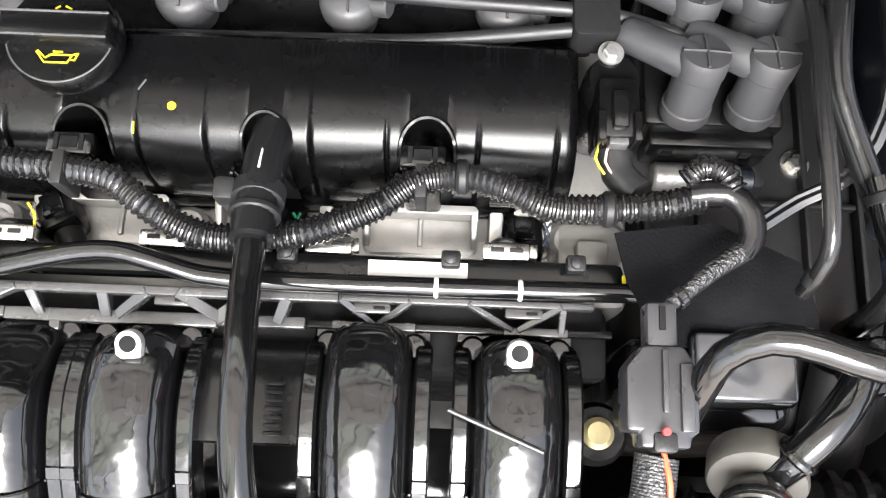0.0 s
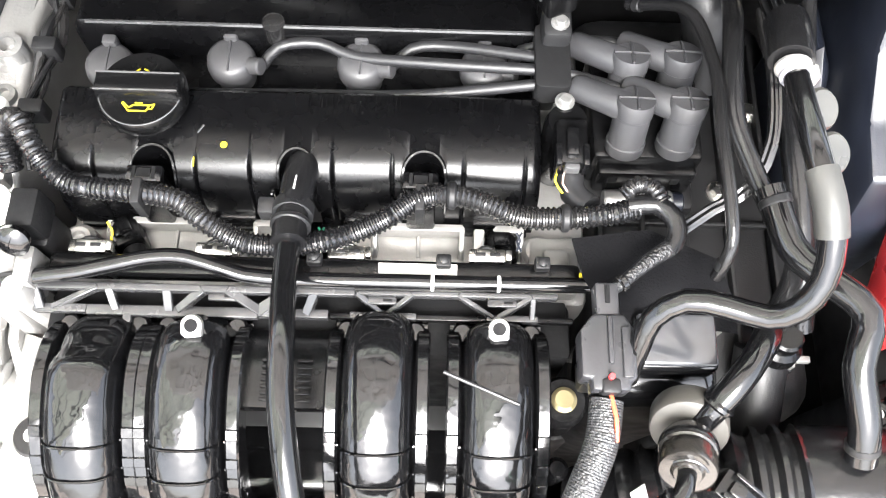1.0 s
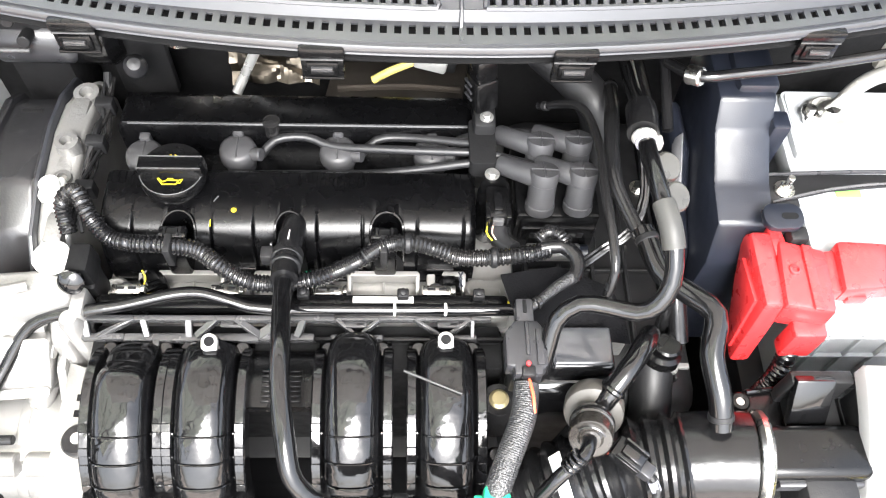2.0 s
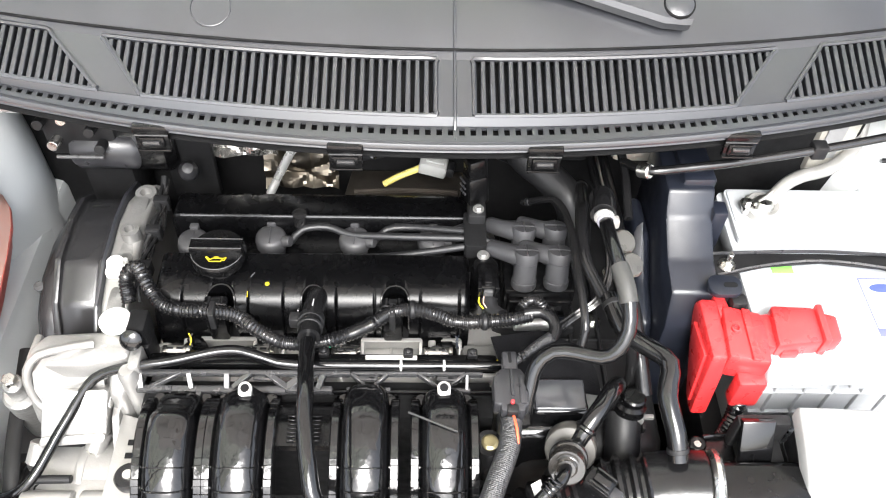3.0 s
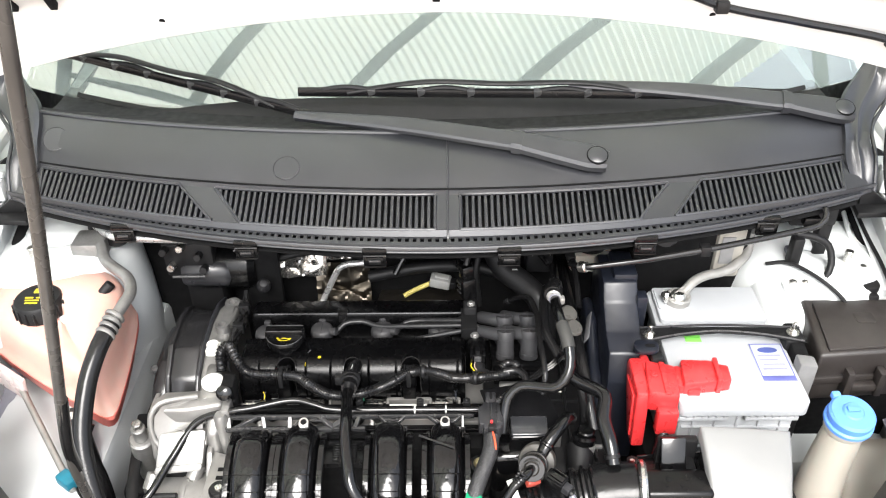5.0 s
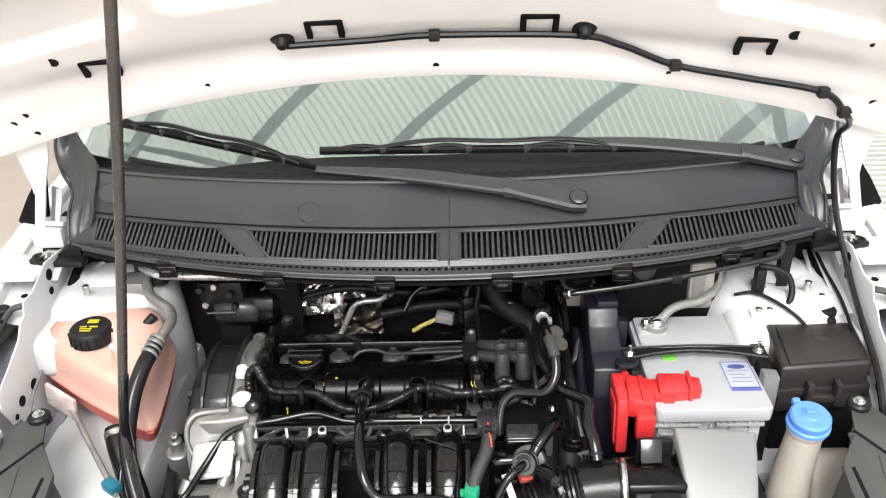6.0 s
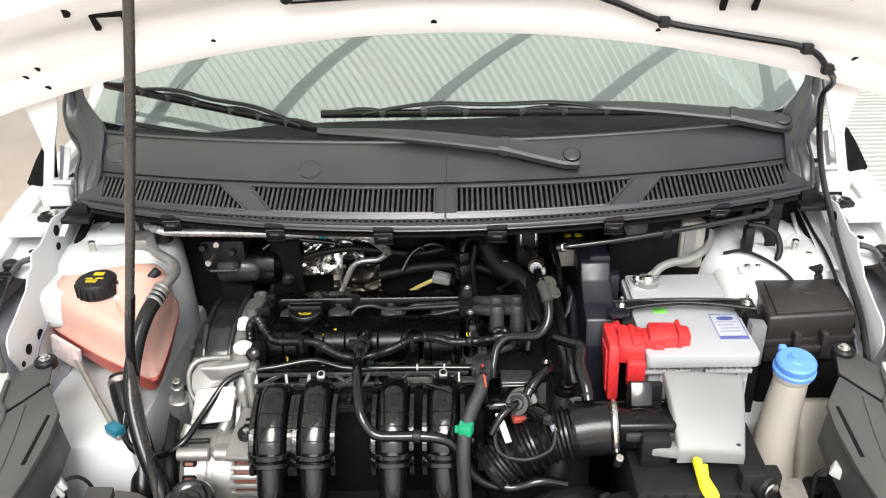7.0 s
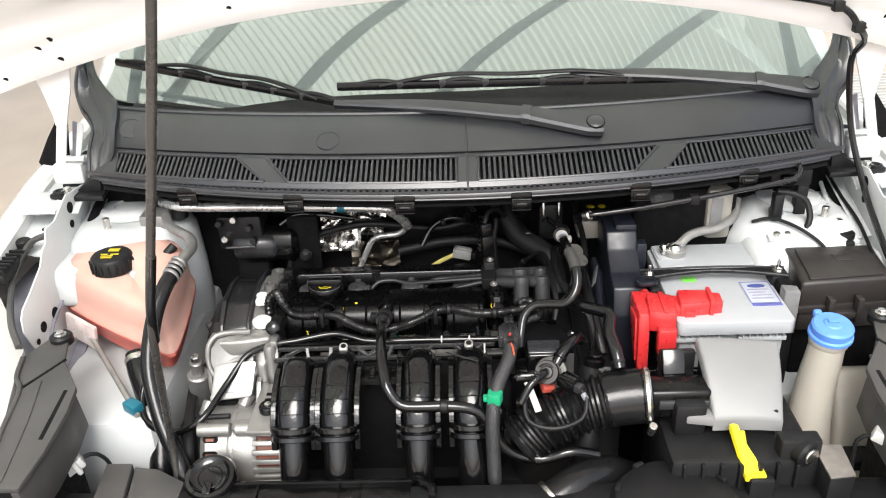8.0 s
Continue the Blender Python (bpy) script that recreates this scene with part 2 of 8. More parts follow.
LATTICE = surface("grey_moulded_plastic", (0.05, 0.05, 0.051), 0.3, bump=0.04, spec=0.7)
SHROUD = surface("dark_grey_shroud_plastic", (0.058, 0.057, 0.055), 0.5, bump=0.08, fine=900, dust=0.05, scale=8, spec=0.35)
COOLANT = surface("coolant_filled_plastic", (0.66, 0.17, 0.14), 0.35, var=0.10, scale=8, bump=0.02, sub=0.5)
BRAID = surface("braided_nylon_sleeve", (0.018, 0.018, 0.019), 0.38, bump=0.8, fine=520, var=0.8, scale=420, spec=0.8)
LAMPEDGE = surface("pale_lamp_body_plastic", (0.46, 0.46, 0.44), 0.45, var=0.08, scale=6, dust=0.08)
BUSH = surface("grey_wheelhouse_liner", (0.20, 0.20, 0.23), 0.6)

# ---- the yard: ground and canopy ----
def ground_material():
    m = surface("pale_paved_floor", (0.58, 0.475, 0.40), 0.6, var=0.12, scale=1.2, bump=0.1, fine=60)
    return m


solo("ground", box((-40, -40, -0.3), (40, 40, 0), 0), ground_material(), "pale beige paved yard floor", "floor", kind="structure")

CANOPY_Z, CANOPY_TURN = 5.2, radians(38)


def canopy_material():
    """Milky sheet that lets the daylight through."""
    m = bpy.data.materials.new("milky_corrugated_sheet")
    m.use_nodes = True
    n, l = m.node_tree.nodes, m.node_tree.links
    n.remove(n["Principled BSDF"])
    tr, df, mix = n.new("ShaderNodeBsdfTranslucent"), n.new("ShaderNodeBsdfDiffuse"), n.new("ShaderNodeMixShader")
    noise_t = n.new("ShaderNodeTexNoise")
    noise_t.inputs["Scale"].default_value = 0.8
    ramp = n.new("ShaderNodeMix")
    ramp.data_type = "RGBA"
    ramp.inputs["A"].default_value, ramp.inputs["B"].default_value = (0.80, 0.86, 0.80, 1), (0.90, 0.90, 0.80, 1)
    l.new(n.new("ShaderNodeTexCoord").outputs["Object"], noise_t.inputs["Vector"])
    l.new(noise_t.outputs["Fac"], ramp.inputs["Factor"])
    l.new(ramp.outputs["Result"], tr.inputs["Color"])
    l.new(ramp.outputs["Result"], df.inputs["Color"])
    mix.inputs["Fac"].default_value = 0.25
    l.new(tr.outputs[0], mix.inputs[1])
    l.new(df.outputs[0], mix.inputs[2])
    l.new(mix.outputs[0], n["Material Output"].inputs["Surface"])
    return m


def canopy():
    """A corrugated roof on slim steel rafters and posts; its open edge lies above the cowl."""
    bm = bmesh.new()
    pitch, per, half, v0, v1, lean = 0.072, 8, 6.0, -1.9, 6.0, math.tan(radians(11))
    cols = int((half + 10.0) / pitch * per)
    turn = Matrix.Rotation(CANOPY_TURN, 3, "Z")
    base = Vector((0, 0.8, CANOPY_Z))
    rows = [[turn @ Vector((-10.0 + i * pitch / per + (v - v0) * lean, v, 0.030 * math.sin(2 * math.pi * i / per))) + base for i in range(cols + 1)] for v in (v0, v1)]
    vs = [[bm.verts.new(p) for p in row] for row in rows]
    for i in range(cols):
        bm.faces.new((vs[0][i], vs[0][i + 1], vs[1][i + 1], vs[1][i]))
    solo("canopy_roof", bm, canopy_material(), "milky translucent corrugated roof sheet over the yard", "roof", kind="structure", sharp=80)
    steel = surface("painted_grey_steel", (0.16, 0.18, 0.18), 0.5)
    frame_ob = thing("canopy_frame", (0, 0.8, 0), "grey steel canopy frame on four posts", "canopy frame", kind="structure")

    def bar(name, a, b, w):
        a, b = turn @ Vector(a) + base, turn @ Vector(b) + base
        part(name, box((-w, -w, 0), (w, w, (b - a).length), 0.004, span(a, b)), steel, frame_ob)

    for k in range(8):
        v = v0 + 0.05 + k * 0.95
        bar("rafter", (-10.0, v - 0.7, -0.10), (half, v + 0.5, -0.10), 0.05)
    for u in (-9.5, -5.0, 5.0):
        bar("beam", (u, v0, -0.2), (u, v1, -0.2), 0.05)
    for u in (-5.0, 5.0):
        for v in (0.3, v1 - 0.2):
            p = turn @ Vector((u, v, 0)) + Vector((0, 0.8, 0))
            part("post", box((p.x - 0.07, p.y - 0.07, 0), (p.x + 0.07, p.y + 0.07, CANOPY_Z - 0.15), 0.006), steel, frame_ob)


canopy()

# ---- car structure ----
def lerp(a, b, t):
    return a + (b - a) * t


def fender(s):
    """Outer wing with its top flange; s is the side."""
    rows = []
    for y, z in ((-0.30, 0.70), (-0.22, 0.78), (-0.05, 0.845), (0.15, 0.895), (0.35, 0.935), (0.55, 0.975), (0.75, 1.0), (1.0, 1.01), (1.5, 1.02)):
        w = 0.835 - 0.10 * max(0, (0.1 - y)) ** 1.2
        i = w - 0.072 if y < 0.85 else w - 0.06
        rows.append([(s * x, y, zz) for x, zz in ((i, z - 0.035), (i, z - 0.006), (i + 0.005, z), (i + 0.03, z + 0.005), (w - 0.03, z - 0.002), (w - 0.008, z - 0.03), (w, z - 0.09), (w + 0.008, z - 0.25), (w - 0.01, 0.30))])
    ob = thing("fender", (s * 0.80, 0.3, 0.3), "white painted steel front fender of the car", "fender", "front fenders")
    part("wing", sheet(rows, 0.002), WHITE, ob)
    part("liner", sheet([[(s * x, y, z) for x in (0.675, 0.72, 0.77)] for y, z in ((0.24, 0.78), (0.30, 0.83), (0.38, 0.86), (0.46, 0.86), (0.56, 0.80))], 0.003), BUSH, ob, "grey wheelhouse liner")
    stop = part("rubber_stop", prism([(s * 0.735, 0.300), (s * 0.768, 0.300), (s * 0.764, 0.400), (s * 0.744, 0.400)], 0.900, 0.920, "z", 0.005), DARK, ob, "ribbed black rubber hood stop")
    for k in range(7):
        part("rib", box((s * 0.752 - 0.014, 0.306 + 0.012 * k, 0.919), (s * 0.752 + 0.014, 0.310 + 0.012 * k, 0.926), 0.0015), DARK, stop)
    part("stop_head", lathe([(0.013, 0.915), (0.013, 0.928), (0.010, 0.931), (0, 0.931)], Matrix.Translation((s * 0.752, 0.41, 0)), seg=20), DARK, stop)
    gutter = []
    for y, z in ((0.40, 0.925), (0.48, 0.950), (0.56, 0.972), (0.75, 0.99), (1.0, 1.0), (1.5, 1.01)):
        gutter.append([(s * x, y, z + dz) for x, dz in ((0.660, -0.035), (0.690, -0.028), (0.735, -0.022), (0.768, -0.010))])
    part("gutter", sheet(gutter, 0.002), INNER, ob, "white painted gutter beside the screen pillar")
    # near-black tube paints the shaded gap along the flange
    part("gap_strip", tube([(s * 0.772, y, z) for y, z in ((0.42, 0.938), (0.56, 0.972), (0.75, 0.992), (1.0, 1.002))], 0.0042, seg=8), VOID, ob)
    part("hinge_cover", prism([(0.53, 0.962), (0.62, 0.975), (0.66, 0.990), (0.60, 1.005), (0.54, 0.990)], s * 0.706 - 0.020, s * 0.706 + 0.020, "x", 0.004), DARK, ob, "black hinge cover")
    part("wheel_arch", sheet([[(s * x, y, z) for x in (0.66, 0.72, 0.79)] for y, z in ((-0.10, 0.60), (0.10, 0.66), (0.25, 0.72), (0.45, 0.78))], 0.003), BUSH, ob, "grey wheel arch liner")
    for y, r in ((0.44, 0.006), (0.62, 0.009), (0.70, 0.006)):
        part("hole", lathe([(r, 0), (r, 0.0015)], Matrix.Translation((s * 0.725, y, 0.948 + (0.02 if y > 0.5 else -0.014))), seg=14), VOID, ob)
    part("bracket", prism([(s * 0.70, 0.44), (s * 0.765, 0.44), (s * 0.765, 0.53), (s * 0.70, 0.53)], 0.962, 0.968, "z", 0.002), INNER, ob)
    # solid plate; its near black paints the shade in the opening behind the hinge
    part("gap", prism([(s * x, z) for x, z in ((0.726, 1.082), (0.750, 1.070), (0.772, 1.040), (0.802, 0.992), (0.790, 0.976), (0.764, 0.974), (0.742, 1.0))], 0.615, 0.625, "y", 0.002), VOID, ob, "near-black plate painting the shaded gap behind the hinge")
    bolt((s * 0.745, 0.47, 0.951), (0, 0, 1), 0.007, STEEL, ob)


for s in (-1, 1):
    fender(s)


def tower(s, y, z, x):
    bm = bmesh.new()
    loops = []
    for r, h in ((0.15 if s > 0 else 0.128, 0.35), (0.145 if s > 0 else 0.128, 0.70), (0.135 if s > 0 else 0.126, z - 0.10), (0.125 if s > 0 else 0.121, z - 0.035), (0.11, z - 0.012), (0.085, z), (0.05, z + 0.003), (0.03, z - 0.006), (0.001, z - 0.006)):
        loops.append([(s * x + (0.95 if s < 0 else 1.05) * r * math.cos(a), y + 1.0 * r * math.sin(a), h) for a in (2 * math.pi * i / 40 for i in range(40))])
    rings(bm, loops)
    ob = thing("strut_tower", (s * x, y, 0.35), "white painted strut tower with a domed top", "strut tower", "strut towers")
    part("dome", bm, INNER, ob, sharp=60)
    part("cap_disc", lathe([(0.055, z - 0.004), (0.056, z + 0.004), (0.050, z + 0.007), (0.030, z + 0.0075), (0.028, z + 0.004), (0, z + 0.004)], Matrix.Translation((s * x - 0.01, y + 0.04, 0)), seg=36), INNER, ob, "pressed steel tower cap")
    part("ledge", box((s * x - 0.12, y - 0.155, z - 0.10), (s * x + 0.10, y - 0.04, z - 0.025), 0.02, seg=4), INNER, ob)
    part("stud", rod((s * x + s * 0.02, y - 0.05, z - 0.01), (s * x + s * 0.02, y - 0.05, z + 0.022), 0.006), STEEL, ob)
    # near-black tube paints the shaded gap beside the tower
    part("gap_strip", tube([(s * 0.672, y - 0.10, z - 0.06), (s * 0.668, y - 0.02, z - 0.01), (s * 0.664, y + 0.05, z + 0.02)], 0.008, seg=10), VOID, ob)
    return ob


tower(-1, 0.50, 0.925, 0.60)
tower(1, 0.50, 0.905, 0.60)


def apron(s):
    """Inner wing: an upright plate with lightening holes and a rail below."""
    ob = thing("inner_wing", (s * 0.68, 0.2, 0.5), "white painted inner wing panel with round holes", "inner wing", "inner wings")
    out = [(0.285, 0.62), (0.40, 0.62), (0.42, 0.86), (0.470, 0.905), (0.52, 0.930), (0.560, 0.958), (0.545, 0.980), (0.455, 0.992), (0.395, 0.970), (0.362, 0.972), (0.352, 0.951), (0.335, 0.945), (0.318, 0.926), (0.268, 0.9045), (0.236, 0.893), (0.226, 0.882), (0.222, 0.860), (0.231, 0.838), (0.238, 0.820), (0.262, 0.812)]
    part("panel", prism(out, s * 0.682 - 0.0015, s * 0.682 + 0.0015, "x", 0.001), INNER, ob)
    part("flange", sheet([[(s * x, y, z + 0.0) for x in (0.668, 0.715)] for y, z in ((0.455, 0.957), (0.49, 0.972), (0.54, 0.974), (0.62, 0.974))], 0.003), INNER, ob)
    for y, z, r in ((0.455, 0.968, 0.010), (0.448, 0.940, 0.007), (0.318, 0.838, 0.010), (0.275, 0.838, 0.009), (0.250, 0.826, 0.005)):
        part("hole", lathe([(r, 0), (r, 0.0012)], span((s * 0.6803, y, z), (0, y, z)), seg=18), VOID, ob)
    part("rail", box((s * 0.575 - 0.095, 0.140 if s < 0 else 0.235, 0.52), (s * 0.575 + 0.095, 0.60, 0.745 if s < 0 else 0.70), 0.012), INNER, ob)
    bolt((s * 0.70, 0.50, 0.979), (0, 0, 1), 0.007, STEEL, ob)
    part("lower_rail", box((s * 0.575 - 0.08, -0.20, 0.44), (s * 0.575 + 0.08, 0.17, 0.58), 0.012), DARK, ob)
    part("seam", tube([(s * 0.655, 0.58, 0.93), (s * 0.65, 0.50, 0.90), (s * 0.655, 0.44, 0.86), (s * 0.66, 0.38, 0.80)], 0.004, seg=8), INNER, ob)


for s in (-1, 1):
    apron(s)

solo("firewall", box((-0.70, 0.56, 0.25), (0.70, 0.60, 1.02), 0.004), VOID, "near-black firewall behind the engine", "firewall", kind="structure")
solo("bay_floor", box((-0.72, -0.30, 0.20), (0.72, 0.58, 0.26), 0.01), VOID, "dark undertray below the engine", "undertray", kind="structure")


# cowl: plan bow and section
def bow(x):
    return (x / 0.64) ** 2


def cowl_point(x, s):
    """s from 0 at the front lip to 1 at the crest."""
    k = bow(x)
    f = (0.343 + 0.147 * k, 1.0195 - 0.010 * k)
    vb, vt = (0.371 + 0.122 * k, 1.027 - 0.009 * k), (0.430 + 0.111 * k, 1.046 - 0.009 * k)
    c = (0.540 + 0.068 * k, 1.089 + 0.006 * k + 0.004 * k ** 4)
    stops = ((0.0, f), (0.165, (vb[0] - 0.005 * (1 - k), vb[1] - 0.0085)), (0.2, vb), (0.5, vt), (1.0, c))
    for (s0, a), (s1, b) in zip(stops, stops[1:]):
        if s <= s1 + 1e-9:
            t = (s - s0) / (s1 - s0)
            lift = 0.006 * math.sin(math.pi * t) if s0 == 0.5 else 0
            return Vector((x, lerp(a[0], b[0], t), lerp(a[1], b[1], t) + lift))


def along(line, u):
    """Point at u, from 0 to 1, on a run of points."""
    f = u * (len(line) - 1)
    k = min(int(f), len(line) - 2)
    return lerp(line[k], line[k + 1], f - k)


VENTS = ((-0.606, -0.380, -0.597, -0.321), (-0.325, -0.006, -0.279, -0.006), (0.030, 0.330, 0.030, 0.279), (0.380, 0.606, 0.331, 0.597))


def cowl():
    ob = thing("cowl", (0, 0.45, 1.0), "dark grey grained plastic cowl panel with four slatted vents", "cowl panel")
    xs = [-0.626 + 1.252 * i / 60 for i in range(61)]
    fine = [-0.655 + 1.31 * i / 252 for i in range(253)]
    rows = [[cowl_point(x, s) for x in fine] for s in (0.0, 0.05, 0.065, 0.13, 0.165, 0.2)]
    part("front_strip", sheet(rows, 0.0016, skip=lambda k, i: k == 2 and i % 2 and 4 < i < 248), COWL, ob, "front strip pierced by a row of drain holes", sharp=40)
    bm = sheet([[cowl_point(x, s) for x in xs] for s in (0.5, 0.53, 0.6, 0.7, 0.8, 0.9, 1.0)], 0.003)
    lip = []
    for dy, dz in ((0.0, 0.0), (-0.003, 0.0003), (-0.005, -0.0025), (-0.0045, -0.0055), (-0.001, -0.007), (-0.0025, -0.0095), (0.0, -0.0125), (0.005, -0.013)):
        lip.append([cowl_point(x, 0) + Vector((0, dy, dz)) for x in xs])
    part("lip", sheet(lip, 0.003), COWL, ob, sharp=50)
    edge = []
    for dy, dz in ((0.0, 0.0), (0.010, 0.001), (0.016, -0.006), (0.02, -0.016), (0.06, -0.022), (0.13, -0.024)):
        edge.append([cowl_point(x, 1) + Vector((0, dy, dz)) for x in xs])
    part("rear_edge", sheet(edge, 0.003), DARK, ob, sharp=50)
    part("panel", bm, COWL, ob, sharp=50)
    part("crest_bead", tube([cowl_point(x, 0.985) + Vector((0, 0, 0.0005)) for x in xs[::3]], 0.0035, seg=8), COWL, ob)
    # near-black bead paints the dark line under the panel's step
    part("step_shade_line", tube([cowl_point(x, 0.535) + Vector((0, 0, 0.0016)) for x in xs[::3]], 0.0014, seg=6), VOID, ob)
    solid = [(-0.626, VENTS[0][0], -0.640, VENTS[0][2])]
    for a, b in zip(VENTS, VENTS[1:]):
        solid.append((a[1], b[0], a[3], b[2]))
    solid.append((VENTS[3][1], 0.626, VENTS[3][3], 0.640))
    for t0, t1, b0, b1 in solid:
        rows = []
        for k in range(6):
            s = k / 5
            rows.append([cowl_point(lerp(lerp(b0, t0, s), lerp(b1, t1, s), j / 6), 0.2 + 0.3 * s) for j in range(7)])
        part("web", sheet(rows, 0.003), COWL, ob, sharp=50)
    # centre seam, round plugs
    part("seam", tube([cowl_point(0.012, s) + Vector((0, 0, 0.001)) for s in (0.02, 0.12, 0.2, 0.5, 0.7, 0.98)], 0.0015, seg=6), COWL, ob)
    for x, s in ((-0.222, 0.665), (-0.588, 0.74)):
        p = cowl_point(x, s)
        n = (cowl_point(x, s + 0.05) - cowl_point(x, s - 0.05)).cross(Vector((-1, 0, 0))).normalized()
        n = n if n.z > 0 else -n
        part("plug", lathe([(0.0195, -0.003), (0.0197, 0.0002), (0.0191, 0.0004), (0.0185, -0.0006), (0.0, -0.0003)], span(p + n * 0.0012, p + n), seg=32), COWL, ob)
    # sheet added below the slats; its near black paints the shade in the vents
    part("tray", sheet([[cowl_point(x, s) + Vector((0, 0, -0.022)) for x in xs] for s in (0.03, 0.3, 0.56)], 0.002), VOID, ob, "near-black sheet painting the dark below the vents")
    # frames round the vents, then slats
    for t0, t1, b0, b1 in VENTS:
        ring = []
        for (x0, x1, s0, s1) in ((b0, b1, 0.2, 0.2), (b1, t1, 0.2, 0.5), (t1, t0, 0.5, 0.5), (t0, b0, 0.5, 0.2)):
            for k in range(12):
                ring.append(cowl_point(lerp(x0, x1, k / 12), lerp(s0, s1, k / 12)) + Vector((0, 0, 0.001)))
        part("vent_frame", tube(ring + [ring[0]], 0.0024, seg=6, step=0.01), COWL, ob)
        lo, hi = min(t0, b0), max(t1, b1)
        n = int((hi - lo) / 0.0086)
        for i in range(1, n):
            x = lo + (hi - lo) * i / n
            sa, sb = 0.0, 1.0
            if x < max(t0, b0):
                u = (x - b0) / (t0 - b0)
                sa, sb = (0.0, u) if b0 < t0 else (u, 1.0)
                if t0 < b0:
                    sa, sb = u, 1.0
            if x > min(t1, b1):
                u = (x - b1) / (t1 - b1)
                sa, sb = (u, 1.0) if b1 < t1 else (0.0, u)
                if b1 < t1:
                    sa, sb = u, 1.0
                else:
                    sa, sb = 0.0, u
            if x < max(t0, b0) and b0 < t0:
                sa, sb = 0.0, u
            if sb - sa < 0.06:
                continue
            a, b = cowl_point(x, 0.2 + 0.3 * sa), cowl_point(x, 0.2 + 0.3 * sb)
            q = span(a, b)
            part("slat", box((-0.0024, -0.005, 0), (0.0024, 0.005, (b - a).length), 0.0008, Matrix.Translation((0, 0, -0.0045)) @ q, seg=1), COWL, ob)
    for x in (-0.455, -0.268, -0.088, 0.095, 0.285, 0.47):
        p = cowl_point(x, 0) + Vector((0, -0.004, 0))
        clip = part("clip", box((x - 0.0165, p.y - 0.004, p.z - 0.011), (x + 0.0165, p.y + 0.004, p.z - 0.001), 0.002), SATIN, ob)
        part("strap", box((x - 0.0155, p.y - 0.003, p.z - 0.030), (x + 0.0155, p.y + 0.002, p.z - 0.010), 0.0015), SATIN, clip)
        part("fold_line", box((x - 0.0155, p.y - 0.0040, p.z - 0.0122), (x + 0.0155, p.y - 0.0026, p.z - 0.0112), 0.0004), LATTICE, clip)
        part("rim", box((x - 0.0115, p.y - 0.0055, p.z - 0.0265), (x + 0.0115, p.y - 0.002, p.z - 0.0135), 0.001), SATIN, clip)
        part("window", box((x - 0.0085, p.y - 0.0062, p.z - 0.0240), (x + 0.0085, p.y - 0.005, p.z - 0.0150), 0.0003), VOID, clip)
        part("tongue", box((x - 0.0078, p.y - 0.0085, p.z - 0.0195), (x + 0.0078, p.y - 0.005, p.z - 0.0160), 0.0006), CARRIER, clip)
        part("foot_bar", box((x - 0.0155, p.y - 0.0055, p.z - 0.0305), (x + 0.0155, p.y - 0.001, p.z - 0.0280), 0.0008), SATIN, clip)
    # side wings that sweep up from the lip round the screen's lower corners
    outer = ((0.652, 0.496, 1.004), (0.650, 0.502, 1.020), (0.655, 0.525, 1.043), (0.652, 0.55, 1.060), (0.676, 0.60, 1.078), (0.706, 0.63, 1.105), (0.702, 0.655, 1.15), (0.70, 0.70, 1.19), (0.69, 0.85, 1.26))
    inner = ((0.618, 0.478, 1.006), (0.612, 0.528, 1.042), (0.614, 0.556, 1.070), (0.616, 0.588, 1.094), (0.632, 0.622, 1.108), (0.664, 0.662, 1.124), (0.690, 0.695, 1.15), (0.70, 0.74, 1.185), (0.69, 0.88, 1.26))
    for s in (-1, 1):
        rim = [Vector((s * x, y, z)) for x, y, z in smooth_path(outer, 0.012)]
        bed = [Vector((s * x, y, z)) for x, y, z in smooth_path(inner, 0.012)]
        rows = []
        for k in range(49):
            a, b = along(rim, k / 48), along(bed, k / 48)
            row = []
            for t, lift in ((0.0, -0.004), (0.04, 0.004), (0.12, 0.0065), (0.30, 0.0015), (0.44, 0.0), (0.50, 0.004), (0.57, 0.004), (0.63, 0.0), (0.85, 0.001), (1.0, 0.003), (1.04, -0.006)):
                row.append(lerp(a, b, t) + Vector((0, -0.6, 0.8)) * lift * min(1.0, k / 8))
            rows.append(row + [p + Vector((0, 0.0015, -0.0025)) for p in row[::-1]])
        part("side_wing", rings(bmesh.new(), rows), COWL, ob, sharp=70)
        part("wing_hem", tube([p + Vector((0, -0.002, 0.001)) for p in rim[::4]], 0.0030, seg=8), COWL, ob)
        gusset = part("corner_gusset", prism([(s * 0.628, 0.475), (s * 0.690, 0.478), (s * 0.730, 0.490), (s * 0.728, 0.508), (s * 0.690, 0.515), (s * 0.64, 0.55)], 0.968, 0.978, "z", 0.003), DARK, ob)
        part("gusset_web", prism([(s * 0.640, 0.972), (s * 0.690, 0.974), (s * 0.652, 1.004), (s * 0.636, 1.004)], 0.500, 0.506, "y", 0.002), DARK, gusset)
        part("gusset_boss", lathe([(0.012, 0.976), (0.012, 0.982), (0.008, 0.983), (0.006, 0.979), (0, 0.979)], Matrix.Translation((s * 0.712, 0.497, 0)), seg=20), DARK, gusset)


cowl()


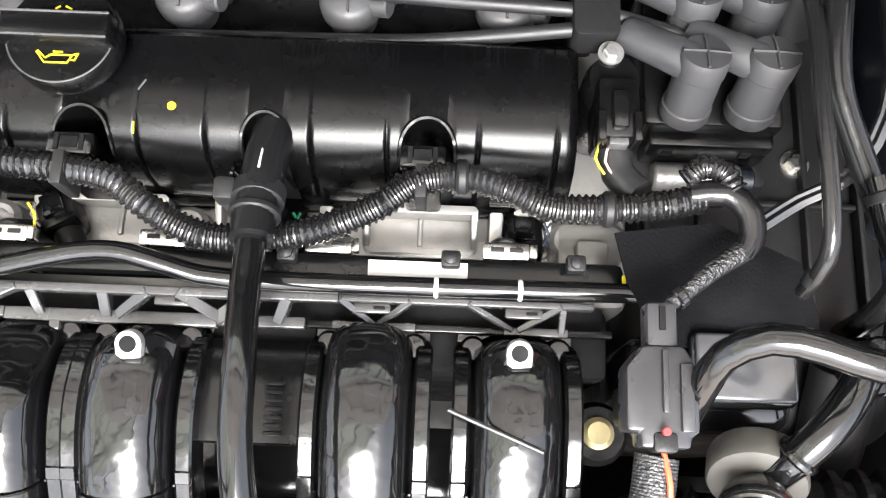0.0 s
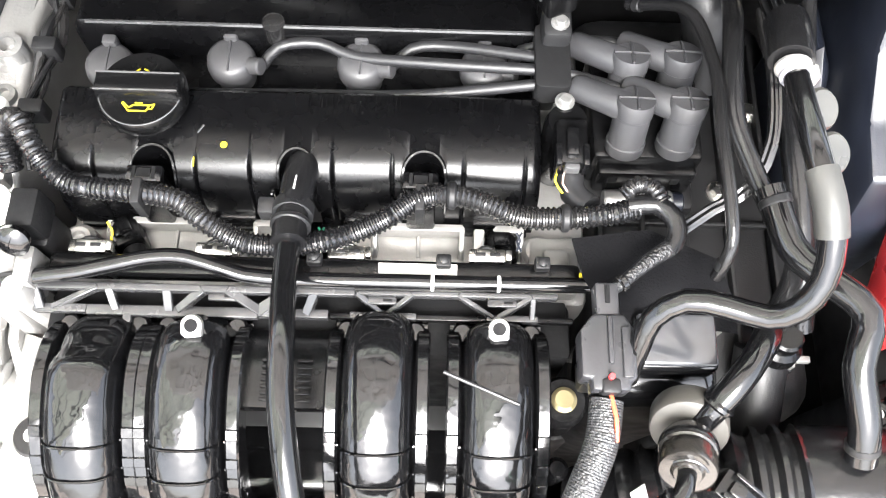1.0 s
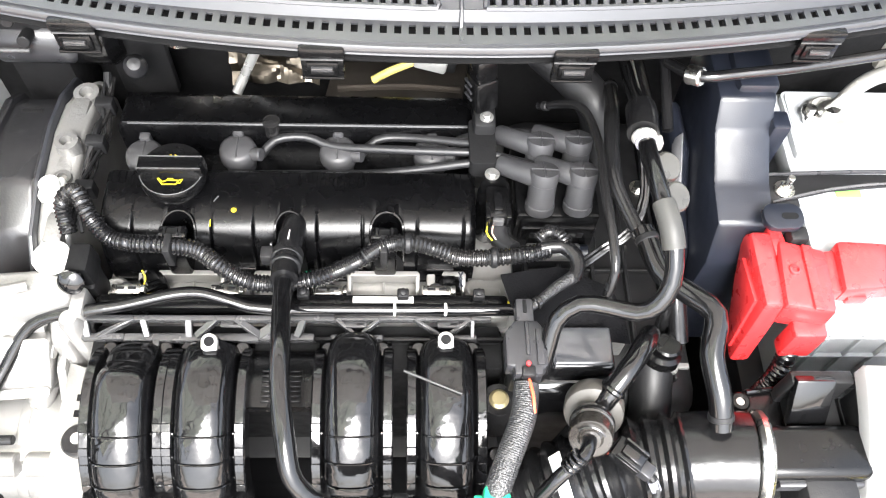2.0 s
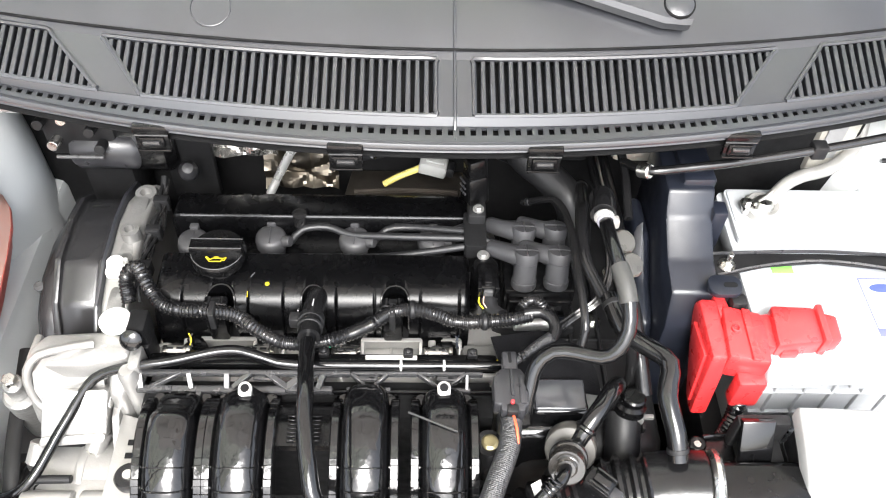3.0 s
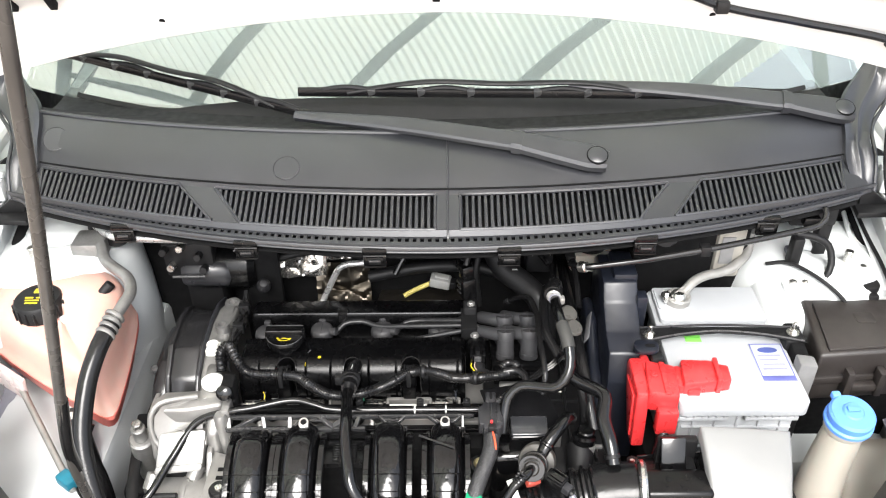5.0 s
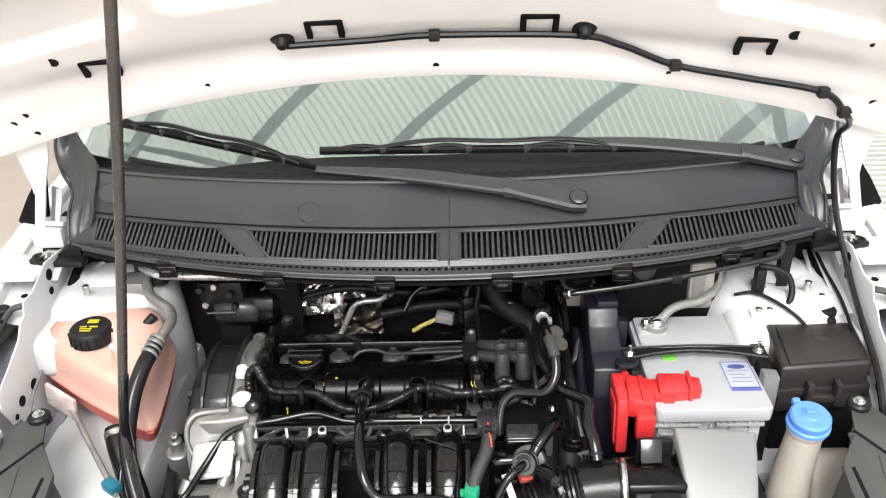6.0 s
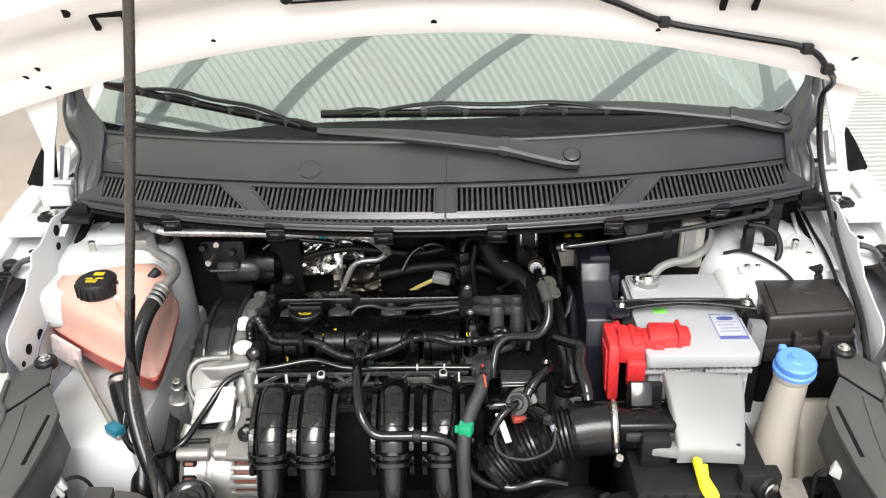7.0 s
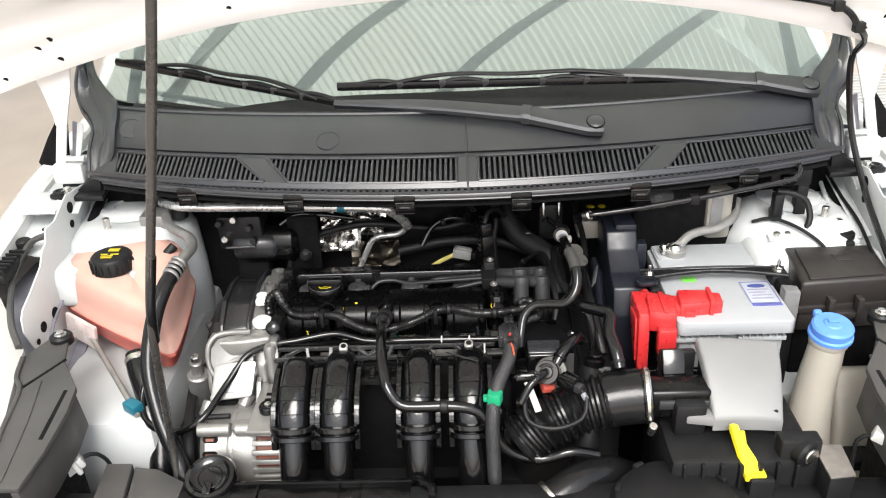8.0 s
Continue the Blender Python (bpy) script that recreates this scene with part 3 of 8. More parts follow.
def windscreen():
    glass = bpy.data.materials.new("tinted_screen_glass")
    glass.use_nodes = True
    b = glass.node_tree.nodes["Principled BSDF"]
    b.inputs["Base Color"].default_value = (0.62, 0.72, 0.70, 1)
    b.inputs["Roughness"].default_value = 0.0
    b.inputs["Transmission Weight"].default_value = 0.85
    b.inputs["IOR"].default_value = 2.3
    rows = []
    for k in range(15):
        u = k / 14
        row = []
        for i in range(41):
            x = -0.72 + 1.44 * i / 40
            q = (x / 0.72) ** 2
            row.append((x * (1 - 0.12 * u), 0.605 + 0.13 * q + 0.85 * u, 1.045 + 0.04 * q + 0.46 * u + 0.05 * math.sin(math.pi * u)))
        rows.append(row)
    ob = solo("windscreen", sheet(rows, 0.004), glass, "tinted curved car windscreen mirroring the roof", "windscreen", sharp=80)
    ob.visible_shadow = False
    frit = []
    for k in range(5):
        row = []
        for i in range(41):
            x = -0.60 + 1.2 * i / 40
            q = (x / 0.72) ** 2
            u = 0.055 * max(0.0, 1 - (abs(x - 0.06) / 0.50) ** 3) * k / 4 + 0.002 * k
            row.append((x, 0.601 + 0.13 * q + 0.85 * u, 1.051 + 0.04 * q + 0.46 * u + 0.05 * math.sin(math.pi * u)))
        frit.append(row)
    part("screen_seal", sheet(frit, 0.002), DARK, ob, "matt black seal along the screen's foot")
    inside = box((-0.70, 0.72, 0.85), (0.70, 1.9, 1.0), 0.02)
    solo("dashboard", inside, DARK, "black plastic dashboard behind the windscreen", "dashboard")
    # unseen wall added so that the space behind the screen stays dark
    solo("cabin_blackout", box((-0.72, 1.95, 0.5), (0.72, 2.0, 1.55), 0.01), DARK, "unseen dark wall added to keep the cabin dark", "cabin", kind="structure")


windscreen()


def car_body():
    """The rest of the car: pillars, roof, flanks, tailgate and wheels."""
    body = thing("car_body", (0, 2.2, 0.3), "white painted body of the hatchback behind the bonnet", "car body")
    tyre = [(0.19, -0.085), (0.27, -0.09), (0.292, -0.07), (0.292, 0.07), (0.27, 0.09), (0.19, 0.085)]
    for sd in (-1, 1):
        rows = []
        for u in (0.0, 0.35, 0.7, 1.0):
            y, z, x = 0.79 + 0.72 * u, 1.06 + 0.46 * u + 0.05 * math.sin(math.pi * u), 0.742 - 0.085 * u
            rows.append([(sd * (x + a), y + b, z + c) for a, b, c in ((-0.028, -0.01, 0.004), (0.0, 0.0, 0.012), (0.022, 0.03, -0.004), (0.024, 0.07, -0.03))])
        part("pillar", sheet(rows, 0.003), WHITE, body, "white windscreen pillar")
        # unseen panel added to keep outside light from showing through the screen
        part("door_light_stop", sheet([[(sd * 0.728, 0.755, 0.85), (sd * 0.716, 0.768, 1.074), (sd * 0.628, 1.50, 1.485)], [(sd * 0.765, 1.45, 0.85), (sd * 0.765, 1.40, 1.02), (sd * 0.640, 1.75, 1.46)]], 0.004), DARK, body, "unseen black panel added to block light behind the screen")
        part("flank", sheet([[(sd * 0.835, y, 0.32), (sd * 0.848, y, 0.62), (sd * 0.835, y, 0.92), (sd * 0.79, y, 1.02)] for y in (1.5, 2.2, 2.9, 3.45)], 0.003), WHITE, body)
        part("side_glass", sheet([[(sd * 0.785, y0, 1.02), (sd * 0.66, y1, 1.46)] for y0, y1 in ((1.15, 1.60), (2.0, 2.0), (2.7, 2.6), (3.3, 3.0))], 0.004), GLOSS, body, "dark tinted side glass")
        for y in (0.12, 2.6):
            ax = span((sd * 0.735, y, 0.292), (sd * 0.9, y, 0.292))
            wheel = part("wheel", lathe(tyre, ax, seg=36), RUBBER, body, "black tyre")
            part("rim", lathe([(0.188, -0.05), (0.19, 0.07), (0.16, 0.075), (0.05, 0.06), (0.0, 0.06)], ax, seg=36), STEEL, wheel)
    part("roof_panel", sheet([[(x * k, y, z - 0.05 * (x / 0.66) ** 2) for x in (-0.66, -0.4, 0.0, 0.4, 0.66)] for y, z, k in ((1.47, 1.515, 1.0), (1.9, 1.55, 1.0), (2.5, 1.54, 1.0), (3.05, 1.48, 0.97))], 0.004), WHITE, body, "white roof panel")
    part("tailgate", sheet([[(x, y, z) for x in (-0.74, -0.3, 0.3, 0.74)] for y, z in ((3.05, 1.48), (3.35, 1.05), (3.48, 0.9), (3.46, 0.32))], 0.004), WHITE, body)


car_body()


def wiper(name, pivot, elbow, tip_arm, blade_a, blade_b):
    ob = thing(name, pivot, "black wiper arm with a hinged rubber blade", "wiper", "windscreen wipers")
    p, e, t = Vector(pivot), Vector(elbow), Vector(tip_arm)
    part("arm_head", ribbon([p + (p - e).normalized() * 0.016, p, lerp(p, e, 0.5), e], (0.030, 0.042, 0.039, 0.035, 0.031), 0.014, ridge=0.001), COWL, ob, sharp=30)
    face = span(p, p + Vector((0, -0.4, 0.9)))
    part("cap_ring", lathe([(0.0155, 0.004), (0.0155, 0.0088), (0.0142, 0.0092)], face, seg=32), VOID, ob)
    part("cap", lathe([(0.0138, 0.004), (0.0138, 0.0094), (0.0126, 0.0103), (0, 0.0106)], face, seg=32), COWL, ob)
    part("knuckle", ribbon([lerp(p, e, 0.93), e, lerp(e, t, 0.02)], (0.033, 0.034, 0.033), 0.018), COWL, ob, sharp=30)
    part("arm", ribbon([e, lerp(e, t, 0.5) + Vector((0, 0, 0.005)), t], (0.031, 0.026, 0.014), 0.010, ridge=0.0015), COWL, ob, sharp=30)
    a, b = Vector(blade_a), Vector(blade_b)
    mid = lerp(a, b, 0.5) + Vector((0, 0, 0.016))
    part("bridge", tube([lerp(a, b, 0.12), lerp(a, mid, 0.62) + Vector((0, 0, 0.008)), mid, lerp(b, mid, 0.62) + Vector((0, 0, 0.008)), lerp(a, b, 0.88)], 0.006, flat=0.6), DARK, ob)
    for q in (0.12, 0.36, 0.64, 0.88):
        c = lerp(a, b, q)
        d = (b - a).normalized()
        part("yoke", tube([c - d * 0.06, c + Vector((0, 0, 0.009)), c + d * 0.06], 0.004, seg=8), DARK, ob)
    for q in (0.18, 0.30, 0.42, 0.58, 0.70, 0.82):
        part("claw", box((-0.006, -0.005, -0.006), (0.006, 0.005, 0.008), 0.0015, Matrix.Translation(lerp(a, b, q)) @ span((0, 0, 0), (0, -0.3, 0.9)).to_3x3().to_4x4()), LATTICE, ob)
    part("blade", tube([a, lerp(a, b, 0.5), b], 0.005, seg=8, flat=1.6), RUBBER, ob)


wiper("wiper", (0.226, 0.474, 1.078), (0.113, 0.499, 1.094), (-0.22, 0.578, 1.098), (-0.66, 0.735, 1.148), (-0.20, 0.592, 1.092))
wiper("wiper", (0.611, 0.576, 1.098), (0.525, 0.582, 1.112), (0.20, 0.620, 1.125), (0.42, 0.600, 1.115), (-0.22, 0.625, 1.115))


def hood_point(x, v):
    """Underside of the raised hood; v metres up from its rear edge."""
    q = (x / 0.66) ** 2
    a = radians(51)
    return Vector((x, 0.492 - 0.02 * q - v * math.cos(a), 1.302 - 0.095 * q + v * math.sin(a)))


def hood():
    ob = thing("hood", (0, 0.45, 1.3), "raised white hood with a pressed inner panel", "hood")
    xs = [-0.755 + 1.51 * i / 176 for i in range(177)]

    def relief(x, v):
        """Pressed channels and pads of the inner panel."""
        d = 0.0
        rim = min(v / 0.05, 1.0)
        d += 0.012 * math.cos(rim * math.pi / 2)
        ridge = math.exp(-((v - 0.075 - 0.02 * (x / 0.5) ** 2) / 0.03) ** 2)
        d -= 0.008 * ridge
        for cx, cv, hx, hv in ((-0.52, 0.235, 0.11, 0.05), (0.50, 0.235, 0.11, 0.05), (-0.27, 0.32, 0.10, 0.12), (0.27, 0.32, 0.10, 0.12), (0.0, 0.34, 0.11, 0.12), (-0.42, 0.58, 0.14, 0.13), (0.42, 0.58, 0.14, 0.13), (0, 0.68, 0.20, 0.12)):
            m = (((x - cx) / hx) ** 6 + ((v - cv) / hv) ** 6) ** (1 / 6)
            d -= 0.020 / (1 + math.exp(min((m - 1) * 55, 60)))
        return d

    up = Vector((0, -math.sin(radians(51)), -math.cos(radians(51))))
    rows = []
    for k in range(121):
        v = 0.95 * k / 120
        rows.append([hood_point(x * (1 - 0.05 * (v / 0.95) ** 2), v) + up * relief(x, v) for x in xs])
    part("inner_panel", sheet(rows, 0.002), WHITE, ob, sharp=70)
    skin = [[hood_point(x * 1.01 * (1 - 0.05 * (v / 0.95) ** 2), v) - up * (0.012 + 0.03 * math.sin(math.pi * min(1, v / 0.95))) for x in xs[::4]] for v in (-0.004, 0.1, 0.3, 0.5, 0.7, 0.85, 0.955)]
    part("outer_skin", sheet(skin, 0.002), WHITE, ob, sharp=70)

    def on(x, v, h=0.0):
        return hood_point(x, v) + up * (relief(x, v) + h + 0.001)

    # slots and holes
    for x in (-0.485, -0.155, 0.150, 0.455):
        v = 0.13
        bm = box((-0.026, -0.0045, -0.006), (0.026, 0.0045, 0.004), 0.001)
        for sx in (-1, 1):
            box((sx * 0.023 - 0.0045, -0.034, -0.006), (sx * 0.023 + 0.0045, 0.003, 0.004), 0.001, bm=bm)
        f = Matrix.Translation(on(x, v)) @ Matrix.Rotation(-0.10 * x / 0.45, 4, "Z") @ Matrix((Vector((1, 0, 0)), up.cross(Vector((1, 0, 0))), up)).transposed().to_4x4()
        bmesh.ops.transform(bm, matrix=f, verts=bm.verts)
        part("slot", bm, VOID, ob)
    for x, v, r in ((-0.655, 0.050, 0.0065), (-0.628, 0.022, 0.005), (-0.722, 0.022, 0.004), (0.655, 0.050, 0.0065), (0.628, 0.022, 0.005), (0.722, 0.022, 0.004), (-0.54, 0.155, 0.009), (0.50, 0.155, 0.010), (-0.63, 0.06, 0.005), (0.60, 0.17, 0.004), (-0.66, 0.16, 0.004), (0.0, 0.022, 0.005), (-0.35, 0.03, 0.004), (0.35, 0.03, 0.004)):
        p = on(x, v)
        part("hole", lathe([(r, -0.003), (r, 0.0015)], span(p, p + up), seg=16), VOID, ob)
    # washer hose with its clips and jets
    h = 0.010
    hose = [on(-0.215, 0.088, h), on(-0.1, 0.082, h), on(0.0, 0.088, h), on(0.20, 0.095, h), on(0.27, 0.078, h), on(0.355, 0.052, h), on(0.46, 0.050, h), on(0.575, 0.055, h), on(0.615, 0.03, h), hood_point(0.64, -0.005) + up * h, Vector((0.64, 0.50, 1.16)), Vector((0.66, 0.50, 1.05)), Vector((0.672, 0.44, 0.965)), Vector((0.665, 0.36, 0.93)), Vector((0.668, 0.27, 0.875)), Vector((0.66, 0.20, 0.82))]
    washer = thing("washer_hose", hose[0], "thin black washer hose clipped under the hood", "hose")
    part("hose", tube(hose, 0.0052, seg=8), RUBBER, washer)
    for i in (2, 5, 7, 8):
        part("clip", box((-0.008, -0.008, -0.008), (0.008, 0.008, 0.008), 0.002, Matrix.Translation(hose[i])), DARK, washer)
    for x, v in ((-0.22, 0.098), (0.215, 0.105)):
        p = on(x, v, 0.0)
        part("jet", lathe([(0.017, 0), (0.018, 0.003), (0.010, 0.006), (0.008, 0.016), (0.006, 0.018)], span(p, p + up), seg=20), DARK, washer)
    # hinges: a broad arm under the hood's corner on a folded bracket
    for s in (-1, 1):
        hb = part("hinge", prism([(s * x, z) for x, z in ((0.715, 1.255), (0.660, 1.245), (0.634, 1.205), (0.644, 1.162), (0.655, 1.132), (0.664, 1.104), (0.680, 1.104), (0.690, 1.160), (0.700, 1.20))], 0.486, 0.492, "y", 0.002), WHITE, ob, "white painted steel hood hinge")
        part("fold", prism([(0.490, 1.104), (0.535, 1.112), (0.530, 1.165), (0.490, 1.20)], s * 0.683 - 0.002, s * 0.683 + 0.002, "x", 0.001), WHITE, hb)
        for x, z in ((0.690, 1.232), (0.668, 1.202)):
            part("bolt", lathe([(0.010, 0), (0.010, 0.003), (0.007, 0.0032), (0.007, 0.008), (0.005, 0.009), (0, 0.009)], span((s * x, 0.486, z), (s * x, 0.40, z)), seg=12), WHITE, hb)
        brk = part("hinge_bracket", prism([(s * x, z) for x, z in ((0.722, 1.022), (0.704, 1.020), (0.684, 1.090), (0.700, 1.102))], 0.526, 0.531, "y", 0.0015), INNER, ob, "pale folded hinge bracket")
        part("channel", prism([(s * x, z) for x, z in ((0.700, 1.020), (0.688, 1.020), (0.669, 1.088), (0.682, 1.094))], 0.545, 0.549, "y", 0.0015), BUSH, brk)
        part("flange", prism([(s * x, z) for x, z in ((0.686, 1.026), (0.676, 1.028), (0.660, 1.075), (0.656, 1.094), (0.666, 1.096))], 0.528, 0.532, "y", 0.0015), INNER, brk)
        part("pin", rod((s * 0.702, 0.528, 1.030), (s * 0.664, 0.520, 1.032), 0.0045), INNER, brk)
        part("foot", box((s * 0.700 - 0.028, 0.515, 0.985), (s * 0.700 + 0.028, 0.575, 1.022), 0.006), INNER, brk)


hood()

prop = thing("hood_prop_rod", (-0.40, 0.03, 0.73), "dark sleeved hood prop rod standing at the front", "prop rod")
part("rod", tube([(-0.420, 0.060, 0.700), (-0.424, 0.075, 0.765), (-0.410, 0.052, 0.835), (-0.390, 0.016, 0.930), (-0.368, -0.014, 1.037), (-0.319, -0.043, 1.227), (-0.277, -0.067, 1.393), (-0.225, -0.098, 1.62)], 0.0054, seg=12), surface("dark_painted_rod", (0.035, 0.033, 0.031), 0.28, dust=0.05, scale=20), prop)
part("grip", tube([(-0.3785, 0.001, 0.985), (-0.368, -0.014, 1.037), (-0.348, -0.026, 1.115)], 0.0062, seg=12), RUBBER, prop, "black rubber grip")

# ---- engine ----
engine = thing("engine", (-0.13, 0.33, 0.35), "four-cylinder petrol engine with a satin black valve cover", "engine")
CX0, CX1 = -0.293, 0.035
SCALLOPS = (-0.224, -0.1285, -0.0435)
COVER = [(0.288, 0.772), (0.288, 0.784), (0.2885, 0.797), (0.2905, 0.812), (0.2960, 0.8265), (0.304, 0.8358), (0.315, 0.8400), (0.335, 0.842), (0.357, 0.842), (0.361, 0.838), (0.362, 0.800), (0.407, 0.800), (0.408, 0.840), (0.411, 0.8445), (0.443, 0.841), (0.453, 0.834), (0.456, 0.772)]


def cover_height(y):
    """Height of the cover's front slope at y."""
    for (y0, z0), (y1, z1) in zip(COVER, COVER[1:]):
        if y0 <= y <= y1 and y1 > y0:
            return lerp(z0, z1, (y - y0) / (y1 - y0))
    return 0.842


def valve_cover():
    n = 520
    grooves = (-0.264, -0.196, -0.160, -0.105, -0.065, -0.017, 0.024)
    loops = []
    for i in range(n + 1):
        x = lerp(CX0, CX1, i / n)
        cut = 0.0
        for xc, r in zip(SCALLOPS, (0.0145, 0.0125, 0.0145)):
            q = abs(x - xc) / r
            if q < 1:
                cut = max(cut, 0.028 + 0.0165 * math.sqrt(1 - q * q))
        dent = sum(0.0034 * math.exp(-((x - g) / 0.0008) ** 2) for g in grooves)
        edge = min(i, n - i)
        end = 0.006 * max(0, 1 - edge / 10) ** 2
        loop = []
        for k, (y, z) in enumerate(COVER):
            if k < 7:
                y += dent if 1 < k < 6 else 0
                if cut:
                    y = max(y, 0.272 + cut - 0.0004 * (6 - k))
            loop.append((x, y, z - end * (1 if 3 <= k <= 14 else 0) - (dent * 0.4 if 3 < k < 6 else 0)))
        loops.append(loop)
    bm = rings(bmesh.new(), loops)
    return part("valve_cover", bm, COVERBLACK, engine, "satin black ribbed plastic valve cover", sharp=45)


cover = valve_cover()
# paler grey bead paints the highlight along the black cover's ridge
part("ridge", tube([(CX0 + 0.01, 0.4095, 0.8445), (-0.135, 0.4095, 0.8445), (CX1 - 0.004, 0.4095, 0.8445)], 0.0015, seg=6), CARRIER, cover)
part("boss", lathe([(0.008, 0.83), (0.008, 0.8465), (0.006, 0.8475), (0, 0.8475)], Matrix.Translation((-0.152, 0.4115, 0)), seg=20), CONDUIT, cover)
for x in (-0.174, -0.086, 0.004):
    part("ledge", box((x - 0.0125, 0.2845, 0.7915), (x + 0.0125, 0.2895, 0.7940), 0.0008), CONDUIT, cover)
part("foot_flange", box((CX0 + 0.004, 0.2825, 0.7735), (CX1 - 0.004, 0.290, 0.7785), 0.0015), SATIN, cover)
part("yellow_dot", lathe([(0.0024, 0), (0.0022, 0.0007), (0, 0.0008)], Matrix.Translation((-0.177, 0.3175, 0.8405)), seg=14), MARK, cover, "yellow paint dot")
part("scratch", tube([(-0.195, 0.3255, 0.8418), (-0.1915, 0.331, 0.8422)], 0.0006, seg=5), LATTICE, cover)
part("chalk_tick", tube([(-0.1965, 0.303, 0.8365), (-0.1965, 0.309, 0.8385)], 0.0004, seg=5), MARK, cover)
part("skirt", box((CX0 + 0.01, 0.286, 0.755), (CX1 - 0.006, 0.445, 0.775), 0.004), DARK, engine)
part("cylinder_head", box((-0.30, 0.232, 0.60), (0.075, 0.46, 0.770), 0.008), CASTING, engine, "cast aluminium cylinder head")
part("engine_block", box((-0.31, 0.16, 0.30), (0.09, 0.47, 0.60), 0.015), DARK, engine)
for x0, x1 in ((-0.250, -0.190), (-0.164, -0.136), (-0.080, -0.014), (0.006, 0.028)):
    mid = (x0 + x1) / 2
    pocket = part("port_pocket", prism(rounded(x0, 0.2600, x1, 0.2860, 0.005), 0.764, 0.776, "z", 0.002), CASTING, engine, "pale cast port pocket")
    part("pocket_rim", prism(rounded(x0 + 0.001, 0.2805, x1 - 0.001, 0.2855, 0.002), 0.774, 0.790, "z", 0.0012), CASTING, pocket)
    for x in (x0 + 0.002, x1 - 0.002):
        part("pocket_rim", prism([(0.262, 0.774), (0.284, 0.774), (0.284, 0.790), (0.268, 0.783)], x - 0.002, x + 0.002, "x", 0.001), CASTING, pocket)
    if x1 - x0 > 0.05:
        part("cast_rib", box((mid - 0.0015, 0.264, 0.775), (mid + 0.0015, 0.281, 0.7785), 0.001), CASTING, pocket)
for x in (-0.285, -0.178, -0.122, 0.038, 0.060):
    part("head_boss", lathe([(0.013, 0.76), (0.012, 0.786), (0.009, 0.789), (0.006, 0.789), (0.005, 0.785), (0, 0.785)], Matrix.Translation((x, 0.268, 0)), seg=20), CASTING, engine)
for x in (-0.262, -0.100, -0.004):
    part("cast_gusset", prism([(0.236, 0.765), (0.282, 0.765), (0.282, 0.792), (0.262, 0.784)], x - 0.004, x + 0.004, "x", 0.0015), CASTING, engine)
part("cast_step", box((0.030, 0.238, 0.765), (0.066, 0.278, 0.790), 0.004), CASTING, engine)
part("cast_step", box((0.040, 0.246, 0.790), (0.058, 0.266, 0.798), 0.003), CASTING, engine)

# oil filler cap
cap = part("oil_filler_cap", lathe([(0.022, 0.838), (0.022, 0.848), (0.028, 0.850), (0.029, 0.853), (0.029, 0.860), (0.027, 0.8635), (0.0, 0.864)], Matrix.Translation((-0.229, 0.345, 0)), seg=40), SATIN, engine, "round black oil filler cap")
part("grip", box((-0.2575, 0.337, 0.861), (-0.2005, 0.353, 0.8725), 0.002, taper=0.95), SATIN, cap)
# paler strips paint the highlights on the black cap's edges
for y in (0.3385, 0.3513):
    part("edge_highlight", box((-0.2560, y - 0.0006, 0.8722), (-0.2020, y + 0.0006, 0.8732), 0.0004), LATTICE, cap)
part("rim_highlight", tube([(-0.229 + 0.0272 * math.cos(a), 0.345 + 0.0272 * math.sin(a), 0.8634) for a in (math.pi * (1.0 + k / 18) for k in range(19))], 0.0005, seg=5), LATTICE, cap)


def strokes(lines, w, z):
    """Flat printed strokes, each a run of straight pieces through (x, y) points."""
    bm = bmesh.new()
    for pts in lines:
        for (x0, y0), (x1, y1) in zip(pts, pts[1:]):
            d = Vector((x1 - x0, y1 - y0, 0))
            box((-w, -0.0002, -w * 0.5), (w, 0.0002, d.length + w * 0.5), 0, span((x0, y0, z), (x1, y1, z)), bm, seg=1)
    return bm


def symbol(lines):
    return [[(-0.229 + a * 0.001, 0.3305 + b * 0.001) for a, b in pts] for pts in lines]


part("oil_can_mark", strokes(symbol([[(-10, 3), (-5.5, -2.6), (6, -2.6), (8, 1.6), (-2.5, 1.6), (-5.2, -0.2), (-9.4, 3.6)], [(8, 1.6), (11, 2.6), (9.5, -1.2), (6.8, -0.8)], [(0.5, 1.6), (0.5, 3.2)], [(-1.5, 3.2), (3, 3.2)]]), 0.0004, 0.8642), MARK, cap, "yellow printed oil can symbol")
part("oil_drop_mark", strokes(symbol([[(-4, 27), (-2, 28.5)], [(1, 28.5), (4, 27)], [(-1, 25.5), (1, 25.5)]]), 0.0005, 0.8642), MARK, cap)

# plug caps and leads
plug = thing("spark_plug_cap", (-0.273, 0.383, 0.80), "grey rubber spark plug cap in the cover's trough", "plug cap", "spark plug caps")
part("cap", lathe([(0.014, 0.800), (0.015, 0.812), (0.0175, 0.814), (0.0178, 0.820), (0.0165, 0.826), (0.013, 0.829), (0, 0.830)], Matrix.Translation((-0.273, 0.383, 0)), seg=28), BOOT, plug)
part("ear", box((-0.278, 0.394, 0.820), (-0.268, 0.402, 0.834), 0.002), BOOT, plug)
part("rib", box((-0.2738, 0.370, 0.8285), (-0.2722, 0.397, 0.8308), 0.0006), BOOT, plug)
part("outlet", rod((-0.268, 0.381, 0.820), (-0.250, 0.376, 0.826), 0.0062), BOOT, plug)
move(plug, 0.006, 0.001, 0.006)
for x in (-0.184, -0.091, -0.003):
    copy_thing(plug, Matrix.Translation((x, 0.394, 0.802)))
